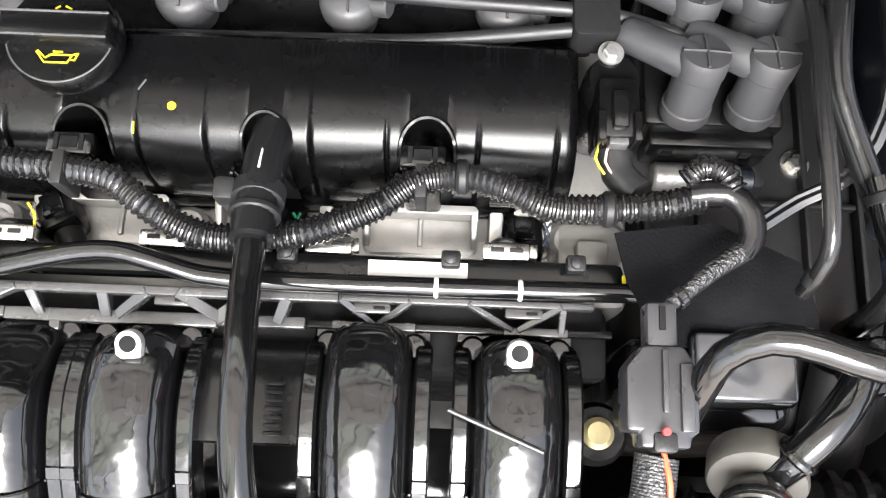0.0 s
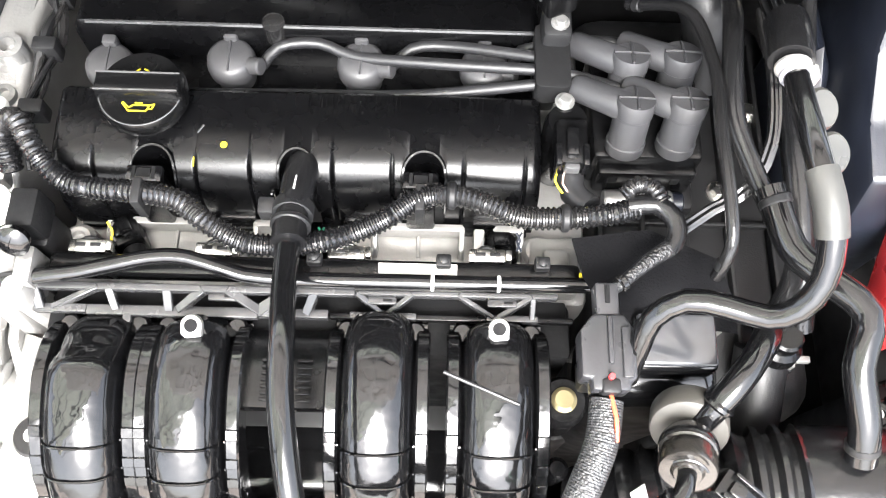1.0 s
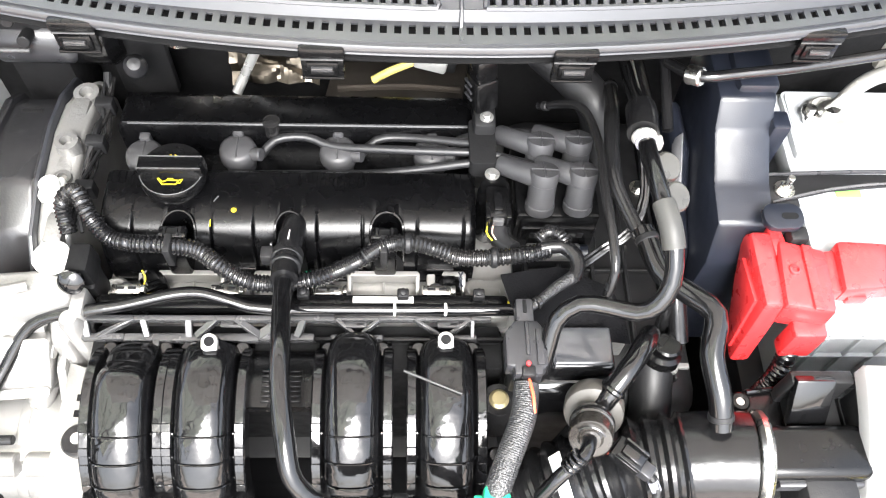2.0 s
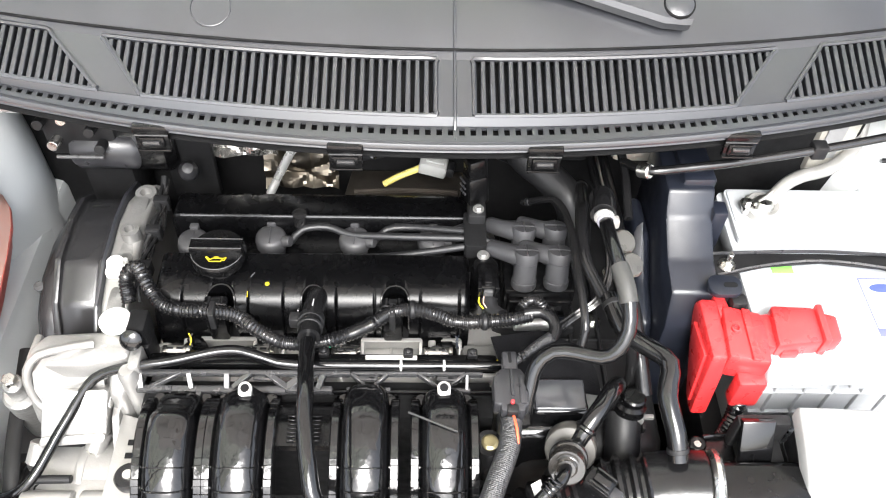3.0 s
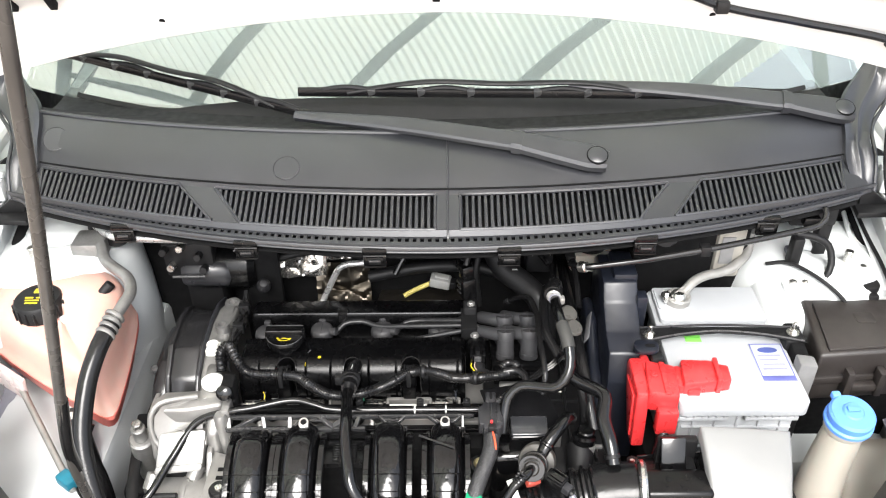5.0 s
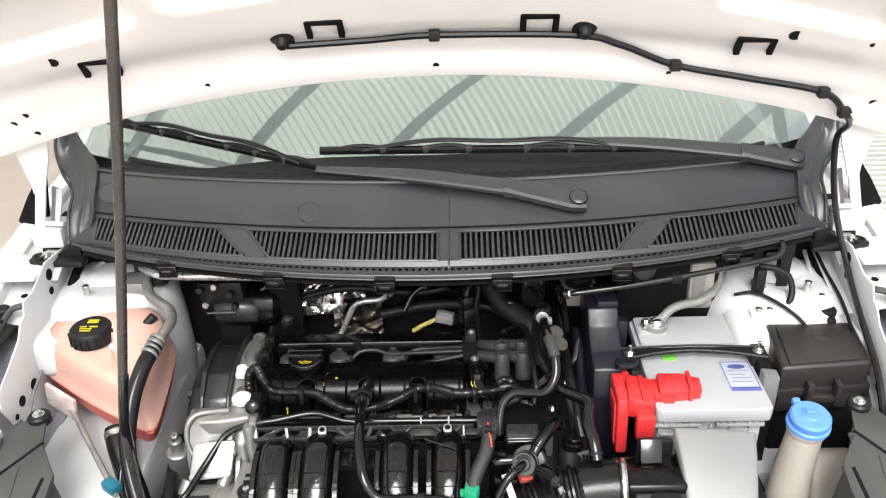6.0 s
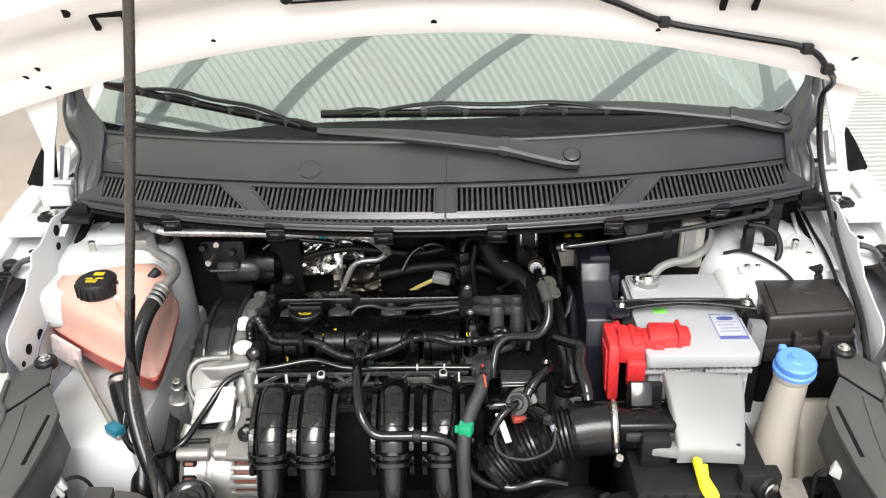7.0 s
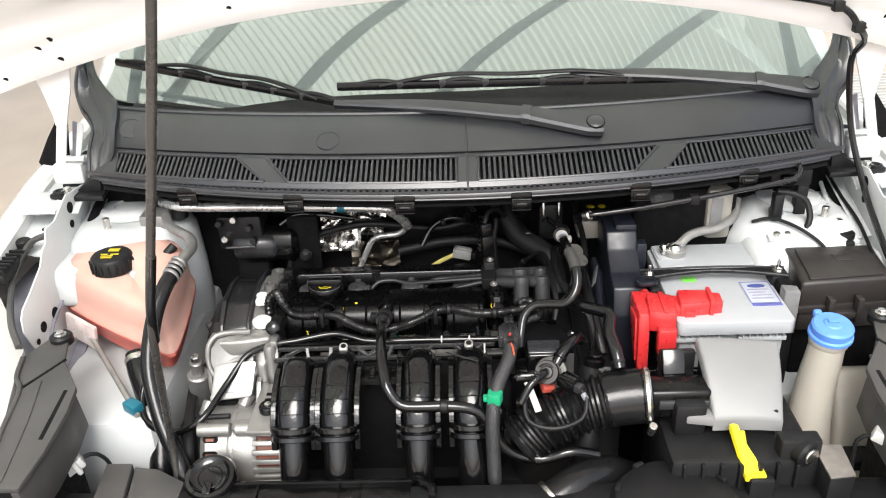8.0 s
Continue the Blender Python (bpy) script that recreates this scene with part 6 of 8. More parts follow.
part("front_lip", box((0.333, 0.214, 0.885), (0.350, 0.220, 0.895), 0.002), RED, rcov)
part("neck", prism([(0.316, 0.220), (0.328, 0.217), (0.330, 0.258), (0.318, 0.256)], 0.8845, 0.901, "z", 0.003), RED, rcov)
part("shoulder", prism([(0.277, 0.205), (0.318, 0.198), (0.322, 0.256), (0.283, 0.267)], 0.868, 0.904, "z", 0.005), RED, rcov)
part("shoulder_step", prism([(0.298, 0.200), (0.306, 0.199), (0.308, 0.258), (0.300, 0.260)], 0.903, 0.907, "z", 0.0015), RED, rcov)
part("crown", prism([(0.280, 0.252), (0.294, 0.256), (0.290, 0.284), (0.278, 0.282)], 0.868, 0.900, "z", 0.004), RED, rcov)
part("skirt", prism([(0.199, 0.802), (0.222, 0.803), (0.258, 0.845), (0.284, 0.882), (0.275, 0.900), (0.208, 0.898)], 0.263, 0.281, "x", 0.004), RED, rcov)
part("skirt_panel", prism([(0.208, 0.815), (0.218, 0.815), (0.252, 0.858), (0.262, 0.880), (0.218, 0.885)], 0.2602, 0.2642, "x", 0.001), RED, rcov)
part("tab", box((0.290, 0.188, 0.838), (0.318, 0.204, 0.880), 0.003), RED, rcov)
part("hinge_pin", lathe([(0.0045, 0.903), (0.0045, 0.9065), (0.003, 0.907), (0.0025, 0.9045), (0, 0.9045)], Matrix.Translation((0.290, 0.236, 0)), seg=16), RED, rcov)
move(rcov, -0.001, 0.005, -0.028)
move(neg, 0.013, 0.010, -0.022)
pos = thing("positive_cable", (0.30, 0.19, 0.75), "ribbed black conduit leading to the positive terminal", "cable")
part("conduit", tube([(0.302, 0.203, 0.818), (0.301, 0.197, 0.806), (0.296, 0.185, 0.78), (0.29, 0.18, 0.72)], 0.009, seg=12, ribs=0.004, deep=0.0015), CONDUIT, pos)

shield = thing("battery_shield", (0.265, 0.36, 0.70), "blue-black plastic wall beside the battery", "battery shield")
part("wall", prism([(0.268, 0.68), (0.45, 0.68), (0.455, 0.925), (0.440, 0.940), (0.372, 0.940), (0.356, 0.915), (0.318, 0.892), (0.282, 0.884), (0.268, 0.84)], 0.240, 0.290, "x", 0.004, seg=2), NAVY, shield)
part("flank", prism([(0.280, 0.66), (0.44, 0.66), (0.44, 0.86), (0.380, 0.862), (0.335, 0.828), (0.295, 0.812), (0.280, 0.78)], 0.224, 0.241, "x", 0.010, seg=3), NAVY, shield)
part("shoulder", prism([(0.250, 0.362), (0.292, 0.362), (0.293, 0.380), (0.286, 0.388), (0.254, 0.388)], 0.905, 0.926, "z", 0.004), NAVY, shield)
part("tower", prism([(0.256, 0.378), (0.292, 0.378), (0.290, 0.440), (0.256, 0.440)], 0.90, 0.948, "z", 0.005), NAVY, shield)
part("rib", box((0.288, 0.352, 0.86), (0.304, 0.372, 0.925), 0.003), NAVY, shield)
part("ear", prism(rounded(0.273, 0.268, 0.307, 0.293, 0.010), 0.893, 0.900, "z", 0.0015), NAVY, shield)
part("ear_slot", prism(rounded(0.288, 0.277, 0.302, 0.283, 0.0028), 0.9000, 0.9006, "z", 0.0), VOID, shield)
part("stand", box((0.296, 0.262, 0.84), (0.312, 0.276, 0.892), 0.003), DARK, shield)
part("tag", box((-0.007, -0.030, 0), (0.007, 0.030, 0.0008), 0.0003, pose(0.2235, 0.362, 0.862, 0, -62, -12)), surface("grey_tag", (0.16, 0.16, 0.17), 0.5), shield, "narrow bar-code tag")

move(shield, -0.004, 0.006, -0.012)
fuse = thing("fuse_box", (0.59, 0.33, 0.70), "dark brown-black plastic fuse box with a clipped lid", "fuse box")
# base near black instead of brown, painting the dark space under the box
part("base", box((0.530, 0.290, 0.68), (0.668, 0.385, 0.835), 0.006), VOID, fuse)
part("front_box", prism([(0.524, 0.270), (0.662, 0.280), (0.668, 0.385), (0.536, 0.385)], 0.795, 0.832, "z", 0.004), BROWN, fuse)
part("lid", prism([(0.521, 0.268), (0.664, 0.280), (0.678, 0.390), (0.535, 0.390)], 0.838, 0.884, "z", 0.006, seg=3), BROWN, fuse)
part("rim", prism([(0.517, 0.264), (0.668, 0.276), (0.682, 0.394), (0.531, 0.394)], 0.830, 0.842, "z", 0.002), BROWN, fuse)
part("emblem", prism(rounded(0.595, 0.33, 0.622, 0.352, 0.004), 0.888, 0.8892, "z", 0.0007), BROWN, fuse)
lt = part("latch", box((0.572, 0.258, 0.822), (0.612, 0.272, 0.834), 0.003), BROWN, fuse)
for x in (0.568, 0.612):
    part("post", box((x - 0.005, 0.256, 0.815), (x + 0.005, 0.274, 0.858), 0.002), BROWN, lt)
part("mount", prism([(0.494, 0.282), (0.514, 0.278), (0.520, 0.352), (0.498, 0.352)], 0.80, 0.872, "z", 0.004), VOID, fuse)
# pale base colour paints the reflection on the black mount's front
part("mount_face", prism([(0.493, 0.258), (0.516, 0.254), (0.517, 0.276), (0.493, 0.281)], 0.80, 0.876, "z", 0.003), surface("mount_reflection_grey", (0.16, 0.16, 0.16), 0.4), fuse, "front of the mount, its reflection painted pale grey")
part("lid_step", prism([(0.535, 0.275), (0.652, 0.285), (0.664, 0.378), (0.547, 0.378)], 0.8835, 0.888, "z", 0.002), BROWN, fuse)
part("foot", box((0.495, 0.262, 0.55), (0.518, 0.28, 0.82), 0.004), DARK, fuse)

# ---- air cleaner ----
airbox = thing("air_cleaner", (0.39, 0.11, 0.55), "air cleaner with a pale grey sloping top and black base", "air cleaner")
def airbox_cover():
    """Wedge with a bowed sloping face, rounded borders and a short upright skirt."""
    ease = ((0.0, 0.0042), (0.012, 0.0016), (0.035, 0.0004), (0.10, 0.0), (0.3, 0.0), (0.5, 0.0), (0.7, 0.0), (0.90, 0.0), (0.965, 0.0004), (0.988, 0.0016), (1.0, 0.0042))
    bm = bmesh.new()
    grid = []
    for v, dv in ease:
        row = []
        y = 0.060 + 0.107 * v
        for u, du in ease:
            x = lerp(0.341 - 0.005 * v, 0.4345 + 0.0205 * v, u)
            z = 0.7905 + 0.069 * v - 0.011 * u * v + 0.010 * math.sin(math.pi * v) + 0.002 * math.sin(math.pi * u)
            row.append(bm.verts.new((x, y + 0.004 * (1 - v) * (1 - u), z - max(dv, du))))
        grid.append(row)
    for a, b in zip(grid, grid[1:]):
        for i in range(len(a) - 1):
            bm.faces.new((a[i], a[i + 1], b[i + 1], b[i]))
    rim = bmesh.ops.extrude_edge_only(bm, edges=[e for e in bm.edges if e.is_boundary])
    bmesh.ops.translate(bm, verts=[g for g in rim["geom"] if isinstance(g, bmesh.types.BMVert)], vec=(0, 0, -0.016))
    return bm


part("top", airbox_cover(), SILVERGREY, airbox, sharp=50)
part("foot_tab", prism([(0.304, 0.070), (0.343, 0.062), (0.343, 0.090), (0.302, 0.084)], 0.778, 0.7925, "z", 0.003), SILVERGREY, airbox)
part("skirt", prism([(0.338, 0.092), (0.430, 0.066), (0.448, 0.162), (0.338, 0.162)], 0.74, 0.800, "z", 0.004), DARK, airbox)
part("riser", prism([(0.120, 0.78), (0.160, 0.78), (0.160, 0.848), (0.124, 0.820)], 0.340, 0.446, "x", 0.003), DARK, airbox)
part("base", box((0.275, 0.015, 0.55), (0.475, 0.188, 0.758), 0.01), DARK, airbox)
part("shoulder", box((0.290, 0.070, 0.755), (0.334, 0.168, 0.808), 0.006), DARK, airbox)
part("side_box", prism([(0.132, 0.806), (0.140, 0.800), (0.166, 0.838), (0.158, 0.844)], 0.286, 0.3185, "x", 0.002), GLOSS, airbox, "glossy black panel beside the cover")
part("side_frame", box((0.284, 0.158, 0.76), (0.336, 0.170, 0.838), 0.003), DARK, airbox)
part("duct", box((0.252, 0.088, 0.772), (0.345, 0.132, 0.820), 0.008, seg=3), SATIN, airbox)
part("duct_step", box((0.270, 0.084, 0.792), (0.340, 0.090, 0.806), 0.002), COWL, airbox)
part("spigot", rod((0.235, 0.108, 0.800), (0.262, 0.108, 0.801), 0.0345, seg=32), SATIN, airbox)
for i in range(7):
    part("grille_bar", box((0.29 + 0.025 * i, 0.008, 0.70), (0.296 + 0.025 * i, 0.018, 0.755), 0.002), DARK, airbox)
part("front_panel", prism([(0.240, 0.124), (0.246, 0.166), (0.300, 0.172), (0.350, 0.174), (0.350, 0.124)], 0.775, 0.796, "z", 0.004), SATIN, airbox)
part("panel_ridge", tube([(0.262, 0.166, 0.798), (0.300, 0.170, 0.799), (0.348, 0.172, 0.799)], 0.0022, seg=8), GLOSS, airbox)
eye = part("panel_boss", lathe([(0.0085, 0.79), (0.0085, 0.803), (0.0070, 0.8045), (0.0040, 0.8045), (0.0035, 0.801), (0, 0.801)], Matrix.Translation((0.2532, 0.156, 0)), seg=20), SATIN, airbox)
part("boss_screw", lathe([(0.0036, 0.8015), (0.0036, 0.8035), (0, 0.8038)], Matrix.Translation((0.2532, 0.156, 0)), seg=10), STEEL, eye)
part("pillow", prism(rounded(0.296, 0.132, 0.332, 0.176, 0.008), 0.77, 0.800, "z", 0.006, seg=3), GLOSS, airbox, "glossy black raised pad")
hosea = thing("air_intake_hose", (0.15, 0.12, 0.7), "ribbed black rubber air intake hose", "hose")
part("bellows", tube([(0.088, 0.098, 0.742), (0.125, 0.110, 0.768), (0.17, 0.118, 0.788), (0.215, 0.120, 0.800)], 0.041, seg=28, ribs=0.0125, deep=0.006), RUBBER, hosea)
part("sleeve", tube([(0.210, 0.120, 0.799), (0.235, 0.120, 0.804), (0.262, 0.118, 0.808)], 0.0395, seg=28), RUBBER, hosea)
part("clamp", rod((0.264, 0.118, 0.808), (0.274, 0.117, 0.809), 0.0410, seg=32), STEEL, hosea)
part("screw", rod((0.269, 0.080, 0.772), (0.271, 0.074, 0.790), 0.006), STEEL, hosea)
move(hosea, -0.012, -0.011, -0.007)
tab = thing("yellow_pull_tab", (0.37, 0.01, 0.75), "bright yellow plastic dipstick tab at the air cleaner", "pull tab")
part("grip", ribbon([(0.3635, 0.050, 0.790), (0.366, 0.042, 0.782), (0.372, 0.030, 0.768), (0.380, 0.018, 0.752), (0.384, 0.010, 0.742)], (0.010, 0.011, 0.016, 0.024, 0.027), 0.010, up=(0.2, -0.6, 0.7)), YELLOW, tab)
part("finger", rod((0.3635, 0.051, 0.791), (0.364, 0.047, 0.780), 0.0052), YELLOW, tab)
part("finger", rod((0.373, 0.044, 0.786), (0.375, 0.036, 0.772), 0.0042), YELLOW, tab)
part("foot", box((0.371, 0.000, 0.735), (0.399, 0.016, 0.746), 0.002), YELLOW, tab)
part("holder", box((0.376, -0.006, 0.60), (0.410, 0.014, 0.742), 0.004), DARK, tab)

# ---- washer bottle ----
wash = thing("washer_bottle", (0.545, 0.18, 0.5), "beige translucent washer bottle with a blue flip cap", "washer bottle")
part("neck", tube([(0.537, 0.186, 0.848), (0.534, 0.184, 0.81), (0.527, 0.178, 0.76), (0.520, 0.165, 0.70), (0.520, 0.150, 0.63)], 0.028, seg=28, ends=(0.0240, 0.036)), BEIGE, wash)
part("neck_ring", lathe([(0.0245, 0.826), (0.0275, 0.830), (0.0275, 0.838), (0.0250, 0.842)], Matrix.Translation((0.5365, 0.1855, 0)), seg=28), BEIGE, wash)
part("body", box((0.495, 0.02, 0.42), (0.665, 0.190, 0.645), 0.025, seg=4), BEIGE, wash)
part("shoulder", prism([(0.150, 0.60), (0.245, 0.60), (0.245, 0.745), (0.215, 0.760), (0.178, 0.735), (0.158, 0.69)], 0.560, 0.655, "x", 0.012, seg=4), BEIGE, wash)
# solid block; its black paints the shade of the bottle's recess
part("recess", prism([(0.555, 0.115), (0.640, 0.112), (0.640, 0.150), (0.570, 0.154)], 0.640, 0.664, "z", 0.008, seg=3), DARK, wash, "black block painting the shade of a recess")
wc = Matrix.Translation((0.538, 0.186, 0.846)) @ Matrix.Rotation(radians(8), 4, "X")
bc = part("cap", lathe([(0.026, -0.006), (0.0315, -0.004), (0.0315, 0.001), (0.0285, 0.003), (0.0295, 0.007), (0.0295, 0.014), (0.0265, 0.0175), (0.014, 0.0185), (0.012, 0.0205), (0, 0.0208)], wc, seg=36), BLUE, wash)
part("flip_tab", box((-0.018, 0.024, 0.008), (-0.006, 0.034, 0.019), 0.003, wc), BLUE, bc)
part("boss", box((-0.008, -0.002, 0.0205), (0.008, 0.006, 0.0235), 0.001, wc), BLUE, bc)

# ---- headlamp shrouds and front panel ----
for s in (-1, 1):
    sh = thing("headlamp_shroud", (s * 0.63, 0.1, 0.7), "dark grey plastic shroud behind the headlamp", "headlamp shroud", "headlamp shrouds")
    plate = lambda pts: [(s * x, y) for x, y in pts]
    tilt = Matrix.Translation((0, 0.1, 0.836)) @ Matrix.Rotation(radians(9), 4, "X") @ Matrix.Translation((0, -0.1, 0))
    part("rear_panel", prism(plate([(0.636, 0.214), (0.606, 0.208), (0.596, 0.168), (0.640, 0.108), (0.656, 0.128), (0.664, 0.172)]), -0.003, 0.003, "z", 0.002, m=tilt), SHROUD, sh)
    part("cover", prism(plate([(0.594, 0.162), (0.556, 0.106), (0.552, 0.060), (0.556, -0.010), (0.566, -0.070), (0.610, -0.070), (0.628, 0.020), (0.636, 0.104)]), -0.005, 0.0045, "z", 0.0025, m=tilt), SHROUD, sh)
    part("side_drop", prism(plate([(0.560, 0.106), (0.556, 0.060), (0.559, -0.010), (0.569, -0.070), (0.580, -0.070), (0.572, 0.060), (0.575, 0.110)]), -0.075, -0.004, "z", 0.003, m=tilt), SHROUD, sh)
    part("groove", tube([tilt @ Vector((s * x, y, 0.0035)) for x, y in ((0.593, 0.165), (0.612, 0.138), (0.638, 0.106))], 0.0022, seg=6), VOID, sh)
    part("slot", prism(plate([(0.566, 0.100), (0.571, 0.100), (0.572, 0.010), (0.566, 0.010)]), 0.0035, 0.0052, "z", 0.0, m=tilt), VOID, sh)
    part("crease", tube([tilt @ Vector((s * x, y, 0.0050)) for x, y in ((0.612, 0.120), (0.600, 0.040), (0.592, -0.060))], 0.0016, seg=6), SHROUD, sh)
    part("edge_rib", tube([tilt @ Vector((s * x, y, 0.0045)) for x, y in ((0.660, 0.170), (0.652, 0.128), (0.636, 0.100), (0.628, 0.020), (0.612, -0.068))], 0.0040, seg=8), SHROUD, sh)
    lip = [(0.668, 0.188, 0.852), (0.654, 0.128, 0.846), (0.632, 0.040, 0.832), (0.616, -0.070, 0.812)]
    rim = [(0.752, 0.300, 0.886), (0.726, 0.180, 0.874), (0.706, 0.060, 0.852), (0.690, -0.070, 0.820)]
    part("outer_strip", sheet([[(s * x, y, z - 0.012) for x, y, z in lip], [(s * x, y, z) for x, y, z in lip], [(s * lerp(a[0], b[0], 0.5), lerp(a[1], b[1], 0.5), lerp(a[2], b[2], 0.5) + 0.006) for a, b in zip(lip, rim)], [(s * x, y, z) for x, y, z in rim]], 0.004), LAMPEDGE, sh, "pale grey lamp body edge", sharp=40)
    part("frame_bead", tube([(s * x, y, z) for x, y, z in ((0.700, 0.395, 0.945), (0.738, 0.40, 0.925), (0.742, 0.330, 0.892), (0.704, 0.235, 0.875), (0.672, 0.185, 0.858))], 0.0075, seg=10, flat=0.7), SHROUD, sh)
    part("support", box((s * 0.60 - 0.03, -0.06, 0.60), (s * 0.60 + 0.03, 0.09, 0.80), 0.006), VOID, sh)
    part("lug", lathe([(0.017, 0.848), (0.017, 0.860), (0.014, 0.863), (0, 0.863)], Matrix.Translation((s * 0.619, 0.212, 0)), seg=20), DARK, sh)
    bolt((s * 0.619, 0.212, 0.862), (0, 0, 1), 0.006, STEEL, sh)
    lampo = thing("headlamp", (s * 0.72, -0.1, 0.6), "headlamp unit with a dark rear housing", "headlamp", "headlamps")
    part("housing", box((s * 0.66 - 0.08, -0.26, 0.55), (s * 0.66 + 0.08, -0.10, 0.74), 0.03, seg=4), COWL, lampo)
front = thing("front_crossmember", (0, 0.0, 0.5), "black plastic radiator top panel across the front", "crossmember")
part("crossbar", box((-0.58, -0.02, 0.66), (0.62, 0.030, 0.715), 0.006), DARK, front)
part("tray", box((-0.55, -0.26, 0.60), (0.60, -0.02, 0.68), 0.01), DARK, front)
part("raised_bar", box((-0.335, 0.005, 0.690), (-0.078, 0.036, 0.716), 0.004), SATIN, front)
part("bar_lip", box((-0.335, 0.032, 0.712), (-0.078, 0.039, 0.7205), 0.002), SATIN, front)
for x in (-0.295, -0.180, -0.150):
    part("bar_rib", box((x - 0.0015, 0.004, 0.694), (x + 0.0015, 0.033, 0.7195), 0.0008), SATIN, front)
corner = part("bar_bracket", prism([(-0.082, 0.038), (-0.072, 0.040), (-0.044, 0.022), (-0.044, 0.000), (-0.054, 0.000), (-0.056, 0.016)], 0.706, 0.724, "z", 0.002), SATIN, front)
part("bracket_eye", prism([(-0.070, 0.032), (-0.052, 0.020), (-0.066, 0.020)], 0.7235, 0.7246, "z", 0.0), VOID, corner)
part("side_plate", prism([(-0.488, 0.078), (-0.452, 0.072), (-0.405, 0.044), (-0.405, 0.000), (-0.475, 0.000)], 0.700, 0.716, "z", 0.002), SHROUD, front)
part("grey_pad", prism([(-0.530, 0.080), (-0.490, 0.079), (-0.478, 0.000), (-0.522, 0.000)], 0.700, 0.722, "z", 0.003), SHROUD, front)
part("side_box", prism([(0.472, 0.042), (0.511, 0.043), (0.506, -0.018), (0.471, -0.022)], 0.66, 0.758, "z", 0.003), DARK, front)
part("box_top", prism([(0.4725, 0.0415), (0.5105, 0.0425), (0.5055, -0.0175), (0.4715, -0.0215)], 0.757, 0.7605, "z", 0.001), surface("dusty_brown_grey_lid", (0.17, 0.155, 0.14), 0.5, var=0.25, scale=40, dust=0.1), front, "dusty brown-grey top of the box")
bump = solo("bumper", box((-0.80, -0.42, 0.30), (0.80, -0.28, 0.66), 0.05, seg=4), WHITE, "white painted front bumper", "bumper")

# ---- hoses on the right of the engine ----
def hose(label, pts, r, mat_=None, **kw):
    ob = thing("hose", pts[0], label, "hose")
    part("tube", tube(pts, r, **kw), mat_ or RUBBER, ob)
    for a, b in ((pts[0], pts[1]), (pts[-1], pts[-2])):
        a, b = Vector(a), Vector(b)
        d = (b - a).normalized()
        part("clamp", rod(a + d * 0.006, a + d * 0.013, r * 1.09), DARK, ob)
    return ob


vac = thing("vacuum_hose", (0.12, 0.19, 0.86), "glossy black vacuum hose looping past the coil", "hose")
part("hose", tube([(0.080, 0.165, 0.85), (0.084, 0.180, 0.870), (0.089, 0.192, 0.887), (0.104, 0.198, 0.900), (0.124, 0.194, 0.904), (0.145, 0.187, 0.908), (0.158, 0.189, 0.918), (0.166, 0.200, 0.932), (0.166, 0.217, 0.948), (0.162, 0.236, 0.958), (0.158, 0.265, 0.960), (0.157, 0.300, 0.955), (0.160, 0.335, 0.945), (0.166, 0.370, 0.925), (0.172, 0.42, 0.90), (0.18, 0.50, 0.87), (0.18, 0.57, 0.86)], 0.0070, seg=14), GLOSS, vac)
part("sleeve", tube([(0.1655, 0.218, 0.9485), (0.1635, 0.230, 0.9555), (0.161, 0.242, 0.9588), (0.1597, 0.250, 0.9598)], 0.0086, seg=16), surface("pale_heat_sleeve", (0.032, 0.032, 0.03), 0.5), vac, "pale grey heat sleeve")
part("band", rod((0.1565, 0.308, 0.953), (0.1575, 0.316, 0.951), 0.0080), BUSH, vac, "pale hose band")
for p in ((0.176, 0.300, 0.935), (0.180, 0.274, 0.932)):
    part("clip_disc", lathe([(0.0118, 0), (0.0122, 0.002), (0.0105, 0.004), (0, 0.0042)], span(p, (p[0] + 0.02, p[1] - 0.02, p[2] + 0.05)), seg=24), surface("dull_clip_disc", (0.045, 0.044, 0.04), 0.3), vac, "round grey clip disc")
hose("black coolant hose bending down to the intake", [(0.170, 0.28, 0.875), (0.180, 0.242, 0.872), (0.197, 0.221, 0.876), (0.215, 0.199, 0.880), (0.210, 0.170, 0.870), (0.216, 0.140, 0.855), (0.219, 0.122, 0.838)], 0.0093, GLOSS, seg=14)
hose("black rubber hose behind the coil", [(0.165, 0.45, 0.86), (0.156, 0.40, 0.885), (0.152, 0.377, 0.89), (0.151, 0.329, 0.88), (0.162, 0.298, 0.87), (0.179, 0.261, 0.86), (0.192, 0.246, 0.85), (0.20, 0.23, 0.80), (0.20, 0.22, 0.70)], 0.0068, seg=12)
hose("thin black cable beside the coil", [(0.10, 0.44, 0.84), (0.13, 0.41, 0.875), (0.140, 0.36, 0.885), (0.139, 0.31, 0.888), (0.141, 0.265, 0.885), (0.142, 0.24, 0.875), (0.138, 0.228, 0.855)], 0.0042, seg=10)
fl = thing("foam_flap", (0.11, 0.24, 0.82), "matt black foam flap over the gearbox end", "flap")
part("flap", sheet([[(0.055, 0.262, 0.828), (0.105, 0.268, 0.832), (0.150, 0.250, 0.828)], [(0.062, 0.235, 0.826), (0.11, 0.235, 0.83), (0.160, 0.225, 0.822)], [(0.080, 0.205, 0.82), (0.12, 0.205, 0.822), (0.165, 0.205, 0.81)]], 0.003), surface("black_foam", (0.0035, 0.0035, 0.004), 0.95, bump=0.3, fine=600, spec=0.08), fl)
gear = thing("gearbox", (0.155, 0.33, 0.35), "dark gearbox casing below the hoses", "gearbox")
